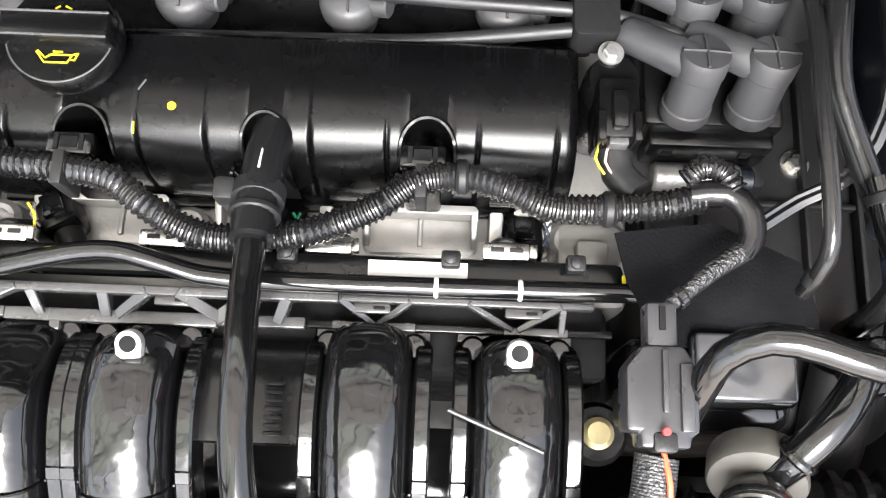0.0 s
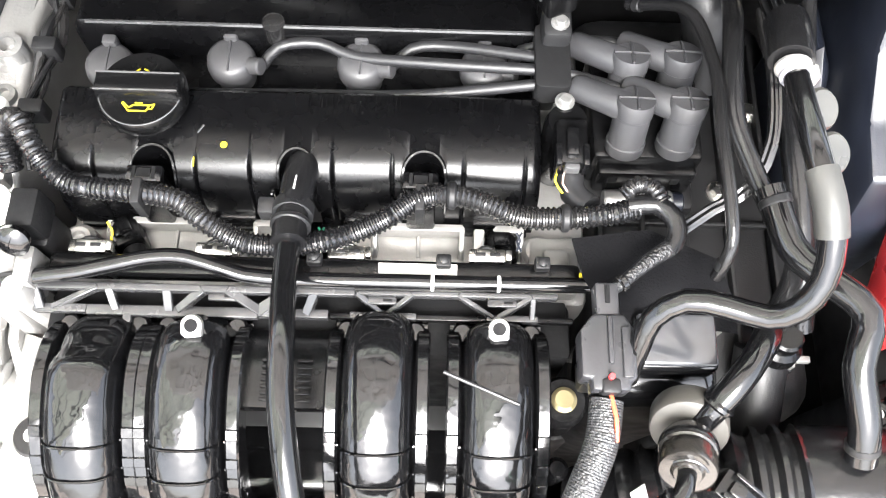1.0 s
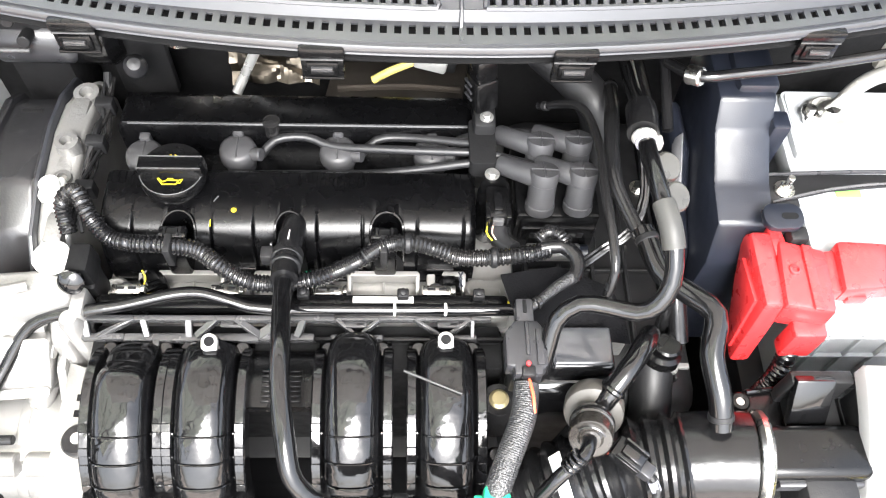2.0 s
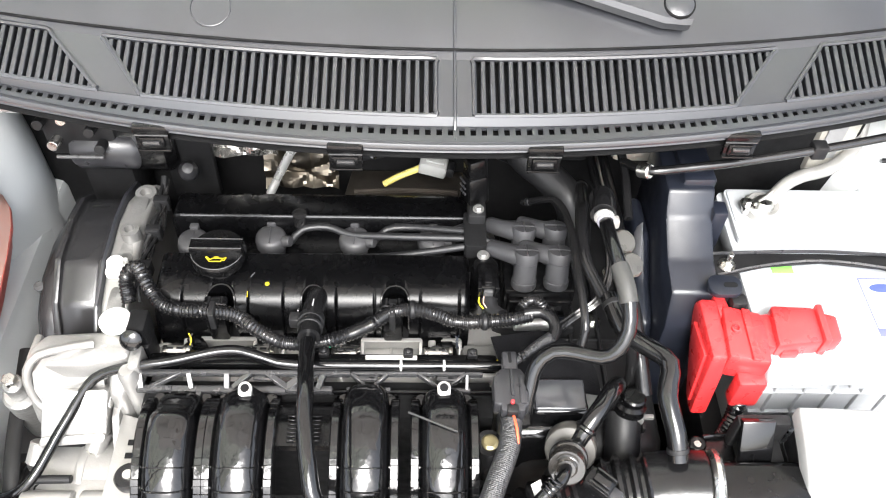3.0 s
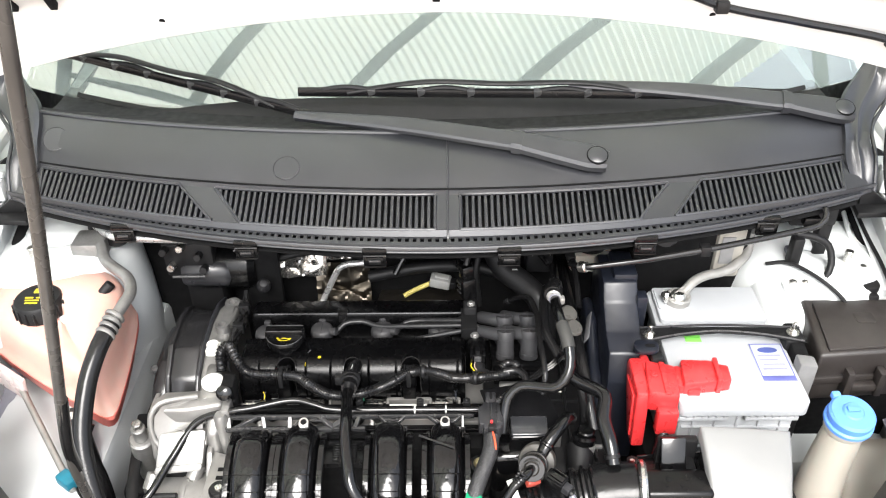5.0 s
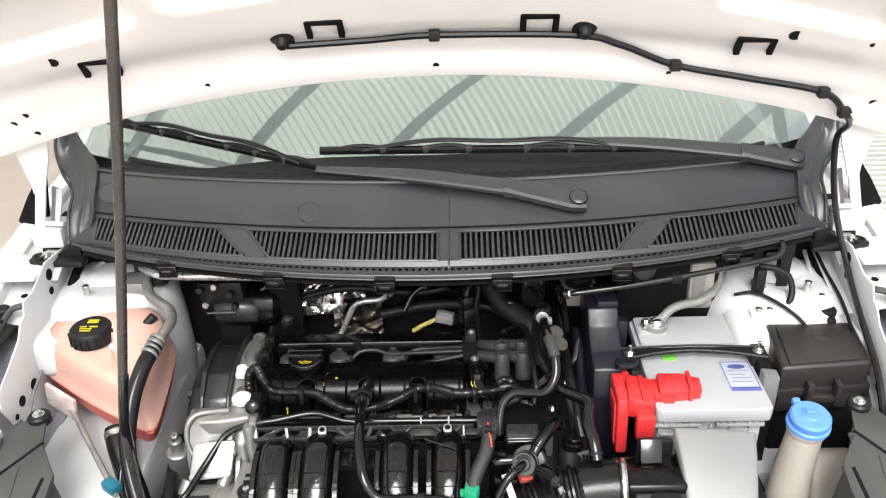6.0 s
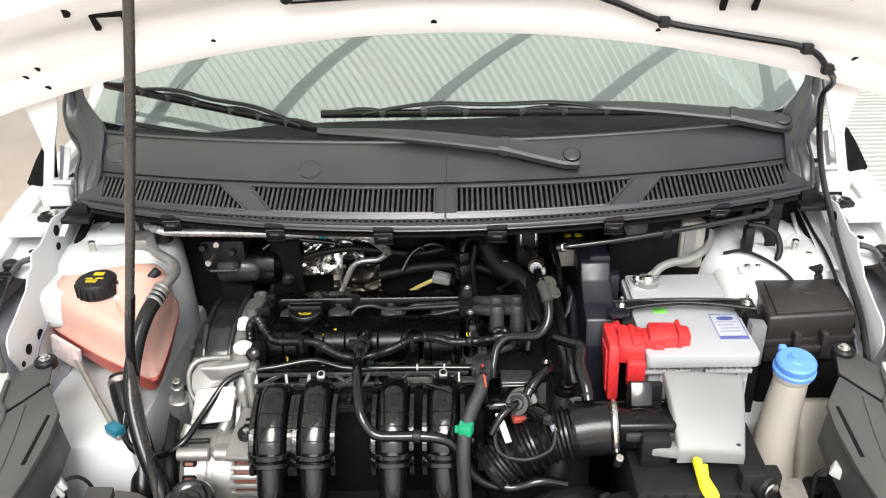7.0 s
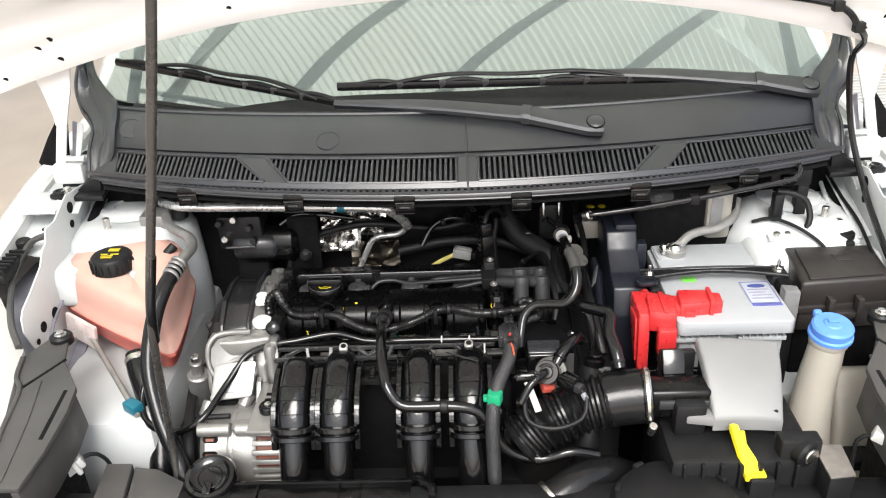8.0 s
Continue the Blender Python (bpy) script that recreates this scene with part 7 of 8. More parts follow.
part("casing", box((0.07, 0.16, 0.35), (0.24, 0.50, 0.76), 0.03, seg=4), DARK, gear)
for k in range(5):
    part("rib", box((0.085 + 0.032 * k, 0.19, 0.755), (0.089 + 0.032 * k, 0.46, 0.768), 0.0015), DARK, gear)
part("cross_rib", box((0.085, 0.30, 0.755), (0.225, 0.304, 0.766), 0.0015), DARK, gear)
part("lifting_eye", box((0.150, 0.215, 0.76), (0.168, 0.221, 0.800), 0.002), ALLOY, gear)
for x, y in ((0.10, 0.21), (0.21, 0.21), (0.21, 0.40), (0.12, 0.27), (0.18, 0.33)):
    bolt((x, y, 0.760), (0, 0, 1), 0.006, STEEL, gear)
thr = thing("throttle_body", (0.115, 0.18, 0.70), "glossy black plastic throttle housing", "throttle body")
part("housing", box((0.092, 0.176, 0.74), (0.146, 0.214, 0.827), 0.005, seg=3), GLOSS, thr)
part("lid", box((0.094, 0.178, 0.825), (0.144, 0.212, 0.8305), 0.003, seg=3), surface("glossy_grey_lid", (0.030, 0.031, 0.034), 0.14, bump=0.05, fine=60, spec=0.9), thr, "glossy grey lid")
part("lower", box((0.065, 0.165, 0.72), (0.155, 0.215, 0.80), 0.012, seg=3), GLOSS, thr)
conn = thing("wiring_connector", (0.066, 0.175, 0.82), "grey plastic wiring connector with a red pin", "connector")
part("body", prism([(0.050, 0.160), (0.056, 0.160), (0.056, 0.153), (0.078, 0.153), (0.078, 0.158), (0.082, 0.160), (0.082, 0.188), (0.076, 0.198), (0.058, 0.198), (0.050, 0.188)], 0.852, 0.872, "z", 0.002), CONN, conn)
part("plug", box((0.060, 0.197, 0.856), (0.074, 0.218, 0.870), 0.002), CONN, conn)
part("rail", box((0.0655, 0.168, 0.8715), (0.0685, 0.196, 0.8745), 0.001), CONN, conn)
part("frame", box((0.0735, 0.160, 0.8715), (0.0795, 0.190, 0.874), 0.001), CONN, conn)
part("slot", box((0.0655, 0.205, 0.8695), (0.0685, 0.216, 0.8712), 0.0005), VOID, conn)
part("window", box((0.061, 0.151, 0.860), (0.072, 0.160, 0.8735), 0.002), DARK, conn)
part("pin", rod((0.066, 0.160, 0.874), (0.066, 0.160, 0.8775), 0.0018), RED, conn)
part("post", box((0.058, 0.165, 0.80), (0.074, 0.185, 0.857), 0.003), DARK, conn)
part("wire", tube([(0.067, 0.152, 0.866), (0.069, 0.138, 0.868), (0.070, 0.126, 0.862)], 0.0013, seg=8), ORANGE, conn)
loom = thing("braided_loom", (0.055, 0.11, 0.75), "black braided loom with a green plug", "loom")
part("loom", tube([(0.066, 0.150, 0.858), (0.062, 0.125, 0.856), (0.050, 0.095, 0.848), (0.040, 0.070, 0.832), (0.036, 0.055, 0.79), (0.038, 0.05, 0.70)], 0.0100, seg=18, ribs=0.0016, deep=0.0003), BRAID, loom, "grey braided sleeve")
gp = part("plug", prism([(0.029, 0.060), (0.047, 0.056), (0.052, 0.070), (0.046, 0.080), (0.032, 0.078)], 0.826, 0.844, "z", 0.003), GREEN, loom, "green plastic plug")
part("tongue", box((0.024, 0.062, 0.830), (0.032, 0.072, 0.838), 0.002), GREEN, gp)
yb = thing("rubber_mount", (0.052, 0.162, 0.75), "black rubber mount with a brass-coloured bolt", "mount")
part("bush", lathe([(0.016, 0.74), (0.017, 0.785), (0.014, 0.792), (0.011, 0.792)], Matrix.Translation((0.052, 0.162, 0)), seg=24), RUBBER, yb)
part("bolt", lathe([(0.0085, 0.785), (0.0085, 0.794), (0.006, 0.796), (0, 0.796)], Matrix.Translation((0.052, 0.162, 0)), seg=20), surface("yellow_zinc", (0.42, 0.36, 0.20), 0.35, metal=0.8), yb)
pv = thing("purge_valve", (0.108, 0.122, 0.78), "round purge valve with a grey collar", "valve")
part("body", lathe([(0.010, -0.03), (0.014, -0.024), (0.0172, -0.018), (0.0172, -0.010), (0.0160, -0.009), (0.0160, -0.006), (0.0172, -0.005), (0.0172, 0.004), (0.0165, 0.0065), (0.0165, 0.0055), (0.010, 0.0055), (0.008, 0.008), (0.0, 0.0085)], span((0.1152, 0.1229, 0.8411), (0.1022, 0.0844, 0.8704)), seg=28), surface("glossy_brown_grey_resin", (0.022, 0.020, 0.018), 0.2, spec=0.8), pv)
part("collar", lathe([(0.014, -0.047), (0.0235, -0.045), (0.0242, -0.043), (0.0242, -0.031), (0.0232, -0.029), (0.016, -0.027)], span((0.1152, 0.1229, 0.8411), (0.1022, 0.0844, 0.8704)), seg=28), surface("grey_valve_ring", (0.055, 0.052, 0.047), 0.42), pv)
part("groove", lathe([(0.0176, -0.016), (0.0180, -0.015), (0.0180, -0.0125), (0.0176, -0.0115)], span((0.1152, 0.1229, 0.8411), (0.1022, 0.0844, 0.8704)), seg=28), CONDUIT, pv)
part("face_arc", tube([Matrix.Translation((0.1134, 0.1176, 0.8452)) @ span((0, 0, 0), (-0.0130, -0.0385, 0.0293)).to_3x3().to_4x4() @ Vector((0.012 * math.cos(a), 0.012 * math.sin(a), 0.0015)) for a in (radians(40 + 14 * k) for k in range(9))], 0.0008, seg=5, step=0.003), CONDUIT, pv)
part("elbow", tube([(0.127, 0.148, 0.826), (0.134, 0.156, 0.838), (0.143, 0.166, 0.847), (0.153, 0.178, 0.851), (0.166, 0.196, 0.850), (0.174, 0.208, 0.838)], 0.0088, seg=14), GLOSS, pv)
part("elbow_lip", rod((0.1355, 0.1577, 0.8398), (0.1385, 0.1610, 0.8428), 0.0108), GLOSS, pv)
part("outlet", tube([(0.113, 0.117, 0.846), (0.106, 0.103, 0.852), (0.090, 0.092, 0.844), (0.075, 0.080, 0.822)], 0.0056, seg=12), GLOSS, pv)
for k in range(4):
    p = lerp(Vector((0.102, 0.103, 0.856)), Vector((0.092, 0.0935, 0.846)), k / 4)
    part("outlet_ridge", rod(p, p + Vector((-0.0012, -0.0010, -0.0016)), 0.0070), GLOSS, pv)
f = pose(0.145, 0.106, 0.834, 0, 8, -38)
cn = part("connector", box((-0.016, -0.009, -0.008), (0.010, 0.009, 0.008), 0.002, f), SATIN, pv)
part("connector_neck", box((0.009, -0.006, -0.006), (0.020, 0.006, 0.006), 0.002, f), CONN, cn)
part("latch", box((-0.010, -0.004, 0.0078), (0.008, 0.004, 0.0115), 0.001, f), GLOSS, cn)
for dy in (-0.0072, 0.0072):
    part("guard", box((-0.012, dy - 0.0011, 0.0075), (0.009, dy + 0.0011, 0.0125), 0.0006, f), GLOSS, cn)
part("lead", tube([(0.160, 0.094, 0.829), (0.166, 0.084, 0.822), (0.158, 0.064, 0.805), (0.12, 0.05, 0.80), (0.085, 0.062, 0.805), (0.080, 0.09, 0.83)], 0.0032, seg=8), DARK, pv)
part("seal_boot", tube([(0.162, 0.091, 0.827), (0.166, 0.085, 0.821)], 0.0042, seg=8), BUSH, pv)
part("bracket", prism([(0.100, 0.74), (0.126, 0.74), (0.126, 0.815), (0.110, 0.815)], 0.140, 0.148, "y", 0.002), VOID, pv)
move(pv, 0.001, -0.006, -0.003)
tagw = thing("paper_tag", (0.10, 0.075, 0.83), "white paper tag and red plug on the loom", "tag")
part("tag", box((-0.0055, -0.022, -0.0005), (0.0055, 0.022, 0.0005), 0.0002, pose(0.094, 0.088, 0.818, 40, 10, 32)), PAPER, tagw)
part("red_plug", box((-0.009, -0.007, -0.006), (0.009, 0.007, 0.006), 0.002, pose(0.1175, 0.118, 0.812, 20, 10, 20)), surface("faded_red_plug", (0.40, 0.07, 0.05), 0.4), tagw)

# cam sensor stack beside the cover
cs = thing("camshaft_sensor", (0.055, 0.33, 0.78), "black camshaft sensor with a steel bolt", "sensor")
part("body", lathe([(0.015, 0.78), (0.015, 0.845), (0.013, 0.853), (0, 0.854)], Matrix.Translation((0.056, 0.332, 0)), seg=24), SATIN, cs)
part("plug", box((0.046, 0.296, 0.826), (0.068, 0.330, 0.860), 0.004), SATIN, cs)
part("latch", box((0.053, 0.300, 0.859), (0.061, 0.320, 0.865), 0.0015), GLOSS, cs)
for dx in (-0.009, 0.009):
    part("wing", box((0.057 + dx - 0.002, 0.294, 0.846), (0.057 + dx + 0.002, 0.310, 0.862), 0.001), GLOSS, cs)
part("tip", box((0.052, 0.293, 0.850), (0.062, 0.297, 0.858), 0.001), LATTICE, cs)
bolt((0.054, 0.345, 0.854), (0, 0, 1), 0.0045, ALLOY, cs)
part("wires", tube([(0.054, 0.298, 0.848), (0.052, 0.288, 0.846), (0.058, 0.280, 0.844)], 0.0007, seg=6), PINK, cs)
part("wires", tube([(0.050, 0.298, 0.848), (0.047, 0.290, 0.846), (0.052, 0.282, 0.844)], 0.0007, seg=6), YELLOW, cs)
part("sleeve", tube([(0.058, 0.305, 0.84), (0.06, 0.285, 0.838), (0.07, 0.272, 0.843)], 0.009, seg=12), LEAD, cs)

move(cs, -0.004, 0.008, -0.006)
# ---- behind the engine ----
foil = thing("heat_shield", (-0.20, 0.55, 0.80), "crinkled bright foil heat shield on the firewall", "heat shield")


def crumpled(x0, x1, z0, z1, y, seed, shear=0.0):
    """A sheet of creased foil facing the engine."""
    rows = []
    for k in range(23):
        row = []
        for i in range(23):
            u, v = i / 22, k / 22
            p = Vector((lerp(x0, x1, u) + shear * v, y + 0.03 * v, lerp(z0, z1, v)))
            c = noise.voronoi(p * 26 + Vector((seed, 0, 0)))[0]
            row.append(p + Vector((0.002 * noise.noise(p * 60), -0.9, 0.3)) * (0.022 * (c[1] - c[0]) + 0.008 * noise.noise(p * 30 + Vector((seed, 2, 0)))))
        rows.append(row)
    return sheet(rows, 0.0008)


part("foil", crumpled(-0.264, -0.188, 0.836, 0.902, 0.518, 1.0), FOIL, foil, sharp=14)
part("foil_skirt", crumpled(-0.208, -0.118, 0.782, 0.838, 0.518, 9.0, -0.004), surface("dull_brown_foil", (0.12, 0.105, 0.085), 0.38, metal=1.0, var=0.3, scale=40, bump=0.2, fine=120), foil, "dull brown lower foil", sharp=14)
part("foil_flap", crumpled(-0.205, -0.146, 0.862, 0.905, 0.528, 5.0, 0.006), FOIL, foil, sharp=14)
part("stay", box((-0.20, 0.55, 0.84), (-0.18, 0.575, 0.90), 0.003), DARK, foil)
acp = thing("metal_coolant_pipe", (-0.25, 0.47, 0.95), "bare aluminium pipe along the firewall", "pipe")
PIPE = surface("drawn_aluminium_pipe", (0.56, 0.56, 0.55), 0.28, metal=0.7, bump=0.04)
part("pipe", tube([(-0.535, 0.500, 0.952), (-0.505, 0.468, 0.960), (-0.470, 0.455, 0.961), (-0.30, 0.451, 0.957), (-0.145, 0.4485, 0.951), (-0.122, 0.454, 0.940), (-0.104, 0.472, 0.915), (-0.098, 0.49, 0.895)], 0.0080, seg=16), PIPE, acp)
part("band", rod((-0.214, 0.4495, 0.954), (-0.200, 0.4492, 0.9535), 0.0086), TEAL, acp, "teal paint band")
part("branch", tube([(-0.200, 0.490, 0.795), (-0.189, 0.500, 0.8146), (-0.1745, 0.500, 0.846), (-0.1641, 0.500, 0.864), (-0.150, 0.500, 0.8715), (-0.118, 0.500, 0.8750), (-0.104, 0.498, 0.885)], 0.0052, seg=12), PIPE, acp)
yw = thing("oxygen_sensor_lead", (-0.06, 0.51, 0.83), "grey plug with yellow sleeved lead behind the cover", "sensor lead")
PLUGGREY = surface("pale_grey_plug", (0.26, 0.26, 0.25), 0.4)
part("sleeve", tube([(-0.062, 0.502, 0.803), (-0.045, 0.506, 0.812), (-0.016, 0.511, 0.824)], 0.0042, seg=10), surface("yellow_sleeve", (0.50, 0.42, 0.12), 0.5), yw, "yellow sleeve")
plug_w = part("plug", box((-0.017, -0.011, -0.009), (0.017, 0.011, 0.009), 0.003, pose(-0.002, 0.512, 0.826, 0, 8, -10)), PLUGGREY, yw, "pale grey wiring plug")
part("plug_latch", box((-0.010, -0.005, 0.0085), (0.012, 0.005, 0.0115), 0.001, pose(-0.002, 0.512, 0.826, 0, 8, -10)), PLUGGREY, plug_w)
part("plug_tail", box((0.016, -0.008, -0.007), (0.026, 0.008, 0.007), 0.002, pose(-0.002, 0.512, 0.826, 0, 8, -10)), DARK, plug_w)
solo("bulkhead_pump", lathe([(0.035, 0), (0.04, 0.01), (0.04, 0.09), (0.03, 0.10), (0.0, 0.10)], span((-0.40, 0.52, 0.86), (-0.30, 0.52, 0.86)), seg=28), SATIN, "black cylindrical pump behind the timing cover", "pump")
thrb = thing("brake_reservoir", (0.20, 0.53, 0.90), "cream brake fluid reservoir with a black and yellow cap", "brake reservoir")
part("tank", box((0.205, 0.49, 0.855), (0.275, 0.54, 0.892), 0.010), BEIGE, thrb)
part("cap", lathe([(0.024, 0.892), (0.025, 0.906), (0.021, 0.911), (0, 0.912)], Matrix.Translation((0.240, 0.517, 0)), seg=28), DARK, thrb)
for dx in (-0.010, 0.010):
    part("yellow_print", lathe([(0.007, 0.9115), (0.007, 0.9125), (0.0, 0.9126)], Matrix.Translation((0.240 + dx, 0.512, 0)), seg=16), MARK, thrb)
rodp = thing("cross_pipe", (0.20, 0.37, 0.96), "black coated pipe below the cowl lip with steel ends", "pipe")
part("pipe", tube([(0.190, 0.400, 0.945), (0.205, 0.370, 0.962), (0.24, 0.370, 0.966), (0.30, 0.376, 0.971), (0.40, 0.392, 0.979), (0.50, 0.414, 0.986), (0.550, 0.428, 0.990), (0.562, 0.440, 1.0), (0.565, 0.462, 1.002)], 0.0046, seg=10), CONDUIT, rodp)
part("union", rod((0.199, 0.376, 0.958), (0.208, 0.368, 0.963), 0.008), STEEL, rodp)
part("clip", box((0.37, 0.382, 0.968), (0.385, 0.396, 0.984), 0.002), DARK, rodp)
mp = thing("sensor_bracket", (0.64, 0.44, 0.86), "black sensor bracket with a round bolt on the strut tower", "bracket")
part("plate", prism(rounded(0.628, 0.395, 0.656, 0.460, 0.012), 0.884, 0.898, "z", 0.003), DARK, mp)
part("ring", lathe([(0.013, 0.898), (0.013, 0.901), (0.010, 0.902)], Matrix.Translation((0.642, 0.440, 0)), seg=24), LATTICE, mp)
bolt((0.642, 0.440, 0.900), (0, 0, 1), 0.006, STEEL, mp)
part("arm", box((0.636, 0.385, 0.80), (0.650, 0.40, 0.890), 0.003), DARK, mp)

# ---- yard: drain grating beside the car ----
grate = thing("floor_grating", (2.3, 3.0, 0.0), "dark steel drain grating let into the yard floor", "grating")
part("pit", box((1.70, 2.30, 0.0), (3.6, 4.3, 0.004), 0), VOID, grate)
for k in range(34):
    y = 2.33 + 0.058 * k
    part("slat", box((1.72, y, 0.004), (3.58, y + 0.020, 0.03), 0.003, seg=1), LAMPEDGE, grate)

# ---- clutter behind the engine ----
pump = thing("vacuum_pump", (-0.40, 0.51, 0.82), "black pump cluster with steel fittings behind the timing cover", "pump")
part("motor", lathe([(0.022, 0), (0.026, 0.006), (0.026, 0.07), (0.020, 0.078), (0, 0.078)], span((-0.415, 0.50, 0.862), (-0.335, 0.50, 0.862)), seg=24), CONN, pump)
part("block", box((-0.44, 0.485, 0.86), (-0.36, 0.545, 0.925), 0.006), DARK, pump)
for k, (x, z) in enumerate(((-0.432, 0.915), (-0.405, 0.922), (-0.38, 0.905), (-0.425, 0.885), (-0.375, 0.88))):
    part("fitting", rod((x, 0.485, z), (x, 0.468, z + 0.004), 0.006), STEEL if k % 2 else DARK, pump)
part("pin", rod((-0.425, 0.47, 0.872), (-0.372, 0.468, 0.874), 0.0022), LATTICE, pump)
part("foot", box((-0.42, 0.50, 0.72), (-0.36, 0.56, 0.865), 0.008), VOID, pump)
plate = solo("black_stay_plate", box((-0.318, 0.50, 0.78), (-0.262, 0.512, 0.915), 0.003), VOID, "flat black stay beside the foil shield", "stay")
clip_w = thing("white_hose_clip", (-0.30, 0.46, 0.84), "small white plastic clip behind the valve cover", "clip")
part("clip", lathe([(0.009, 0), (0.011, 0.004), (0.011, 0.012), (0.006, 0.020), (0, 0.021)], span((-0.285, 0.475, 0.845), (-0.28, 0.46, 0.87)), seg=16), LEAD, clip_w)
for pts, r in (([(-0.30, 0.52, 0.86), (-0.18, 0.525, 0.885), (-0.05, 0.53, 0.87), (0.05, 0.535, 0.89)], 0.007),
               ([(-0.12, 0.52, 0.83), (-0.03, 0.525, 0.845), (0.06, 0.53, 0.84), (0.12, 0.52, 0.82)], 0.010),
               ([(0.04, 0.53, 0.93), (0.06, 0.51, 0.90), (0.055, 0.49, 0.86), (0.06, 0.48, 0.80)], 0.006)):
    h = thing("firewall_hose", pts[0], "dark rubber hose along the firewall", "hose", "firewall hoses")
    part("hose", tube(pts, r, seg=12), DARK, h)
bigp = thing("heater_pipe", (0.12, 0.48, 0.85), "broad matt black heater pipe behind the coil", "pipe")
part("pipe", tube([(0.078, 0.54, 0.93), (0.082, 0.51, 0.90), (0.10, 0.485, 0.872), (0.13, 0.46, 0.86), (0.155, 0.43, 0.845), (0.16, 0.40, 0.80)], 0.019, seg=18), DARK, bigp)
part("label", box((-0.004, -0.003, 0), (0.004, 0.003, 0.0006), 0.0002, pose(0.115, 0.462, 0.887, -20, 0, 0)), PAPER, bigp)
val = thing("heater_valve", (0.155, 0.50, 0.88), "black heater valve with steel clips", "valve")
part("body", box((0.135, 0.485, 0.86), (0.178, 0.53, 0.93), 0.008), DARK, val)
for x in (0.143, 0.170):
    part("spring", tube([(x, 0.482, 0.90), (x, 0.476, 0.915), (x, 0.482, 0.935)], 0.0022, seg=8), STEEL, val)
coupl = thing("hose_coupling", (0.165, 0.40, 0.90), "chromed quick coupling on the vacuum hose", "coupling")
part("sleeve", tube([(0.1555, 0.318, 0.954), (0.158, 0.334, 0.951), (0.1605, 0.350, 0.944)], 0.0125, seg=18), RUBBER, coupl)
part("ring", rod((0.1556, 0.312, 0.9545), (0.1560, 0.3165, 0.954), 0.0098), EYELET, coupl, "bright band")
part("tab", box((0.164, 0.308, 0.944), (0.171, 0.318, 0.954), 0.002), EYELET, coupl)

rs = thing("rear_cam_sensor", (0.045, 0.40, 0.80), "black ribbed sensor plug on a bolted post behind the leads", "sensor")
part("stem", box((0.034, 0.392, 0.76), (0.054, 0.418, 0.868), 0.004), DARK, rs)
bolt((0.0455, 0.402, 0.868), (0, 0, 1), 0.0042, ALLOY, rs)
lean = span((0.0415, 0.409, 0.876), (0.038, 0.417, 0.932))
part("body", box((-0.011, -0.012, 0.0), (0.011, 0.010, 0.034), 0.003, lean), SATIN, rs)
part("plug", box((-0.0095, -0.010, 0.032), (0.0095, 0.009, 0.056), 0.003, lean), SATIN, rs)
for h in (0.010, 0.018, 0.026):
    part("rib", box((-0.0122, -0.0130, h - 0.0013), (0.0122, 0.0, h + 0.0013), 0.0006, lean), CONN, rs)
part("latch", box((-0.005, -0.0125, 0.034), (0.005, -0.009, 0.050), 0.001, lean), GLOSS, rs)
part("lead", tube([(0.038, 0.418, 0.930), (0.044, 0.430, 0.945), (0.060, 0.452, 0.94), (0.075, 0.49, 0.91)], 0.0045, seg=8), DARK, rs)
# plate added to give the brown patches behind the engine; no known part
xs_ = thing("brown_filler_plate", (-0.03, 0.51, 0.77), "dull brown plate added to fill the space behind the engine", "heat shield")
part("plate", prism([(-0.115, 0.490), (0.030, 0.490), (0.040, 0.552), (-0.105, 0.552)], 0.772, 0.777, "z", 0.002), surface("dull_brown_steel", (0.020, 0.017, 0.014), 0.5, metal=0.3, var=0.4, scale=25, bump=0.3, fine=120), xs_)
part("bead", tube([(-0.10, 0.512, 0.778), (-0.03, 0.516, 0.778), (0.03, 0.512, 0.778)], 0.004, seg=8), surface("worn_brown_steel", (0.04, 0.033, 0.027), 0.45, metal=0.4), xs_)
part("pillar", box((-0.03, 0.50, 0.70), (0.01, 0.545, 0.773), 0.004), VOID, xs_)

# connectors and pipes crowding the space behind the cover
for x, y, z, turn in ((0.035, 0.490, 0.885, 10), (0.060, 0.505, 0.915, -15), (0.015, 0.512, 0.905, 30), (0.105, 0.50, 0.915, 0), (0.125, 0.515, 0.935, 20)):
    pc = thing("wiring_plug", (x, y, z), "black wiring plug behind the valve cover", "plug", "rear wiring plugs")
    f = pose(x, y, z, 15, 0, turn)
    part("body", box((-0.011, -0.014, -0.010), (0.011, 0.012, 0.012), 0.003, f), SATIN, pc)
    part("latch", box((-0.005, -0.010, 0.0115), (0.005, 0.006, 0.0150), 0.001, f), CONN, pc)
    part("collar", box((-0.0125, -0.004, -0.0115), (0.0125, 0.000, 0.0135), 0.0015, f), GLOSS, pc)
    part("wire", tube([f @ Vector((0.0, 0.010, 0.0)), f @ Vector((0.004, 0.03, -0.004)), f @ Vector((0.0, 0.05, -0.03))], 0.0035, seg=8), CONDUIT, pc)
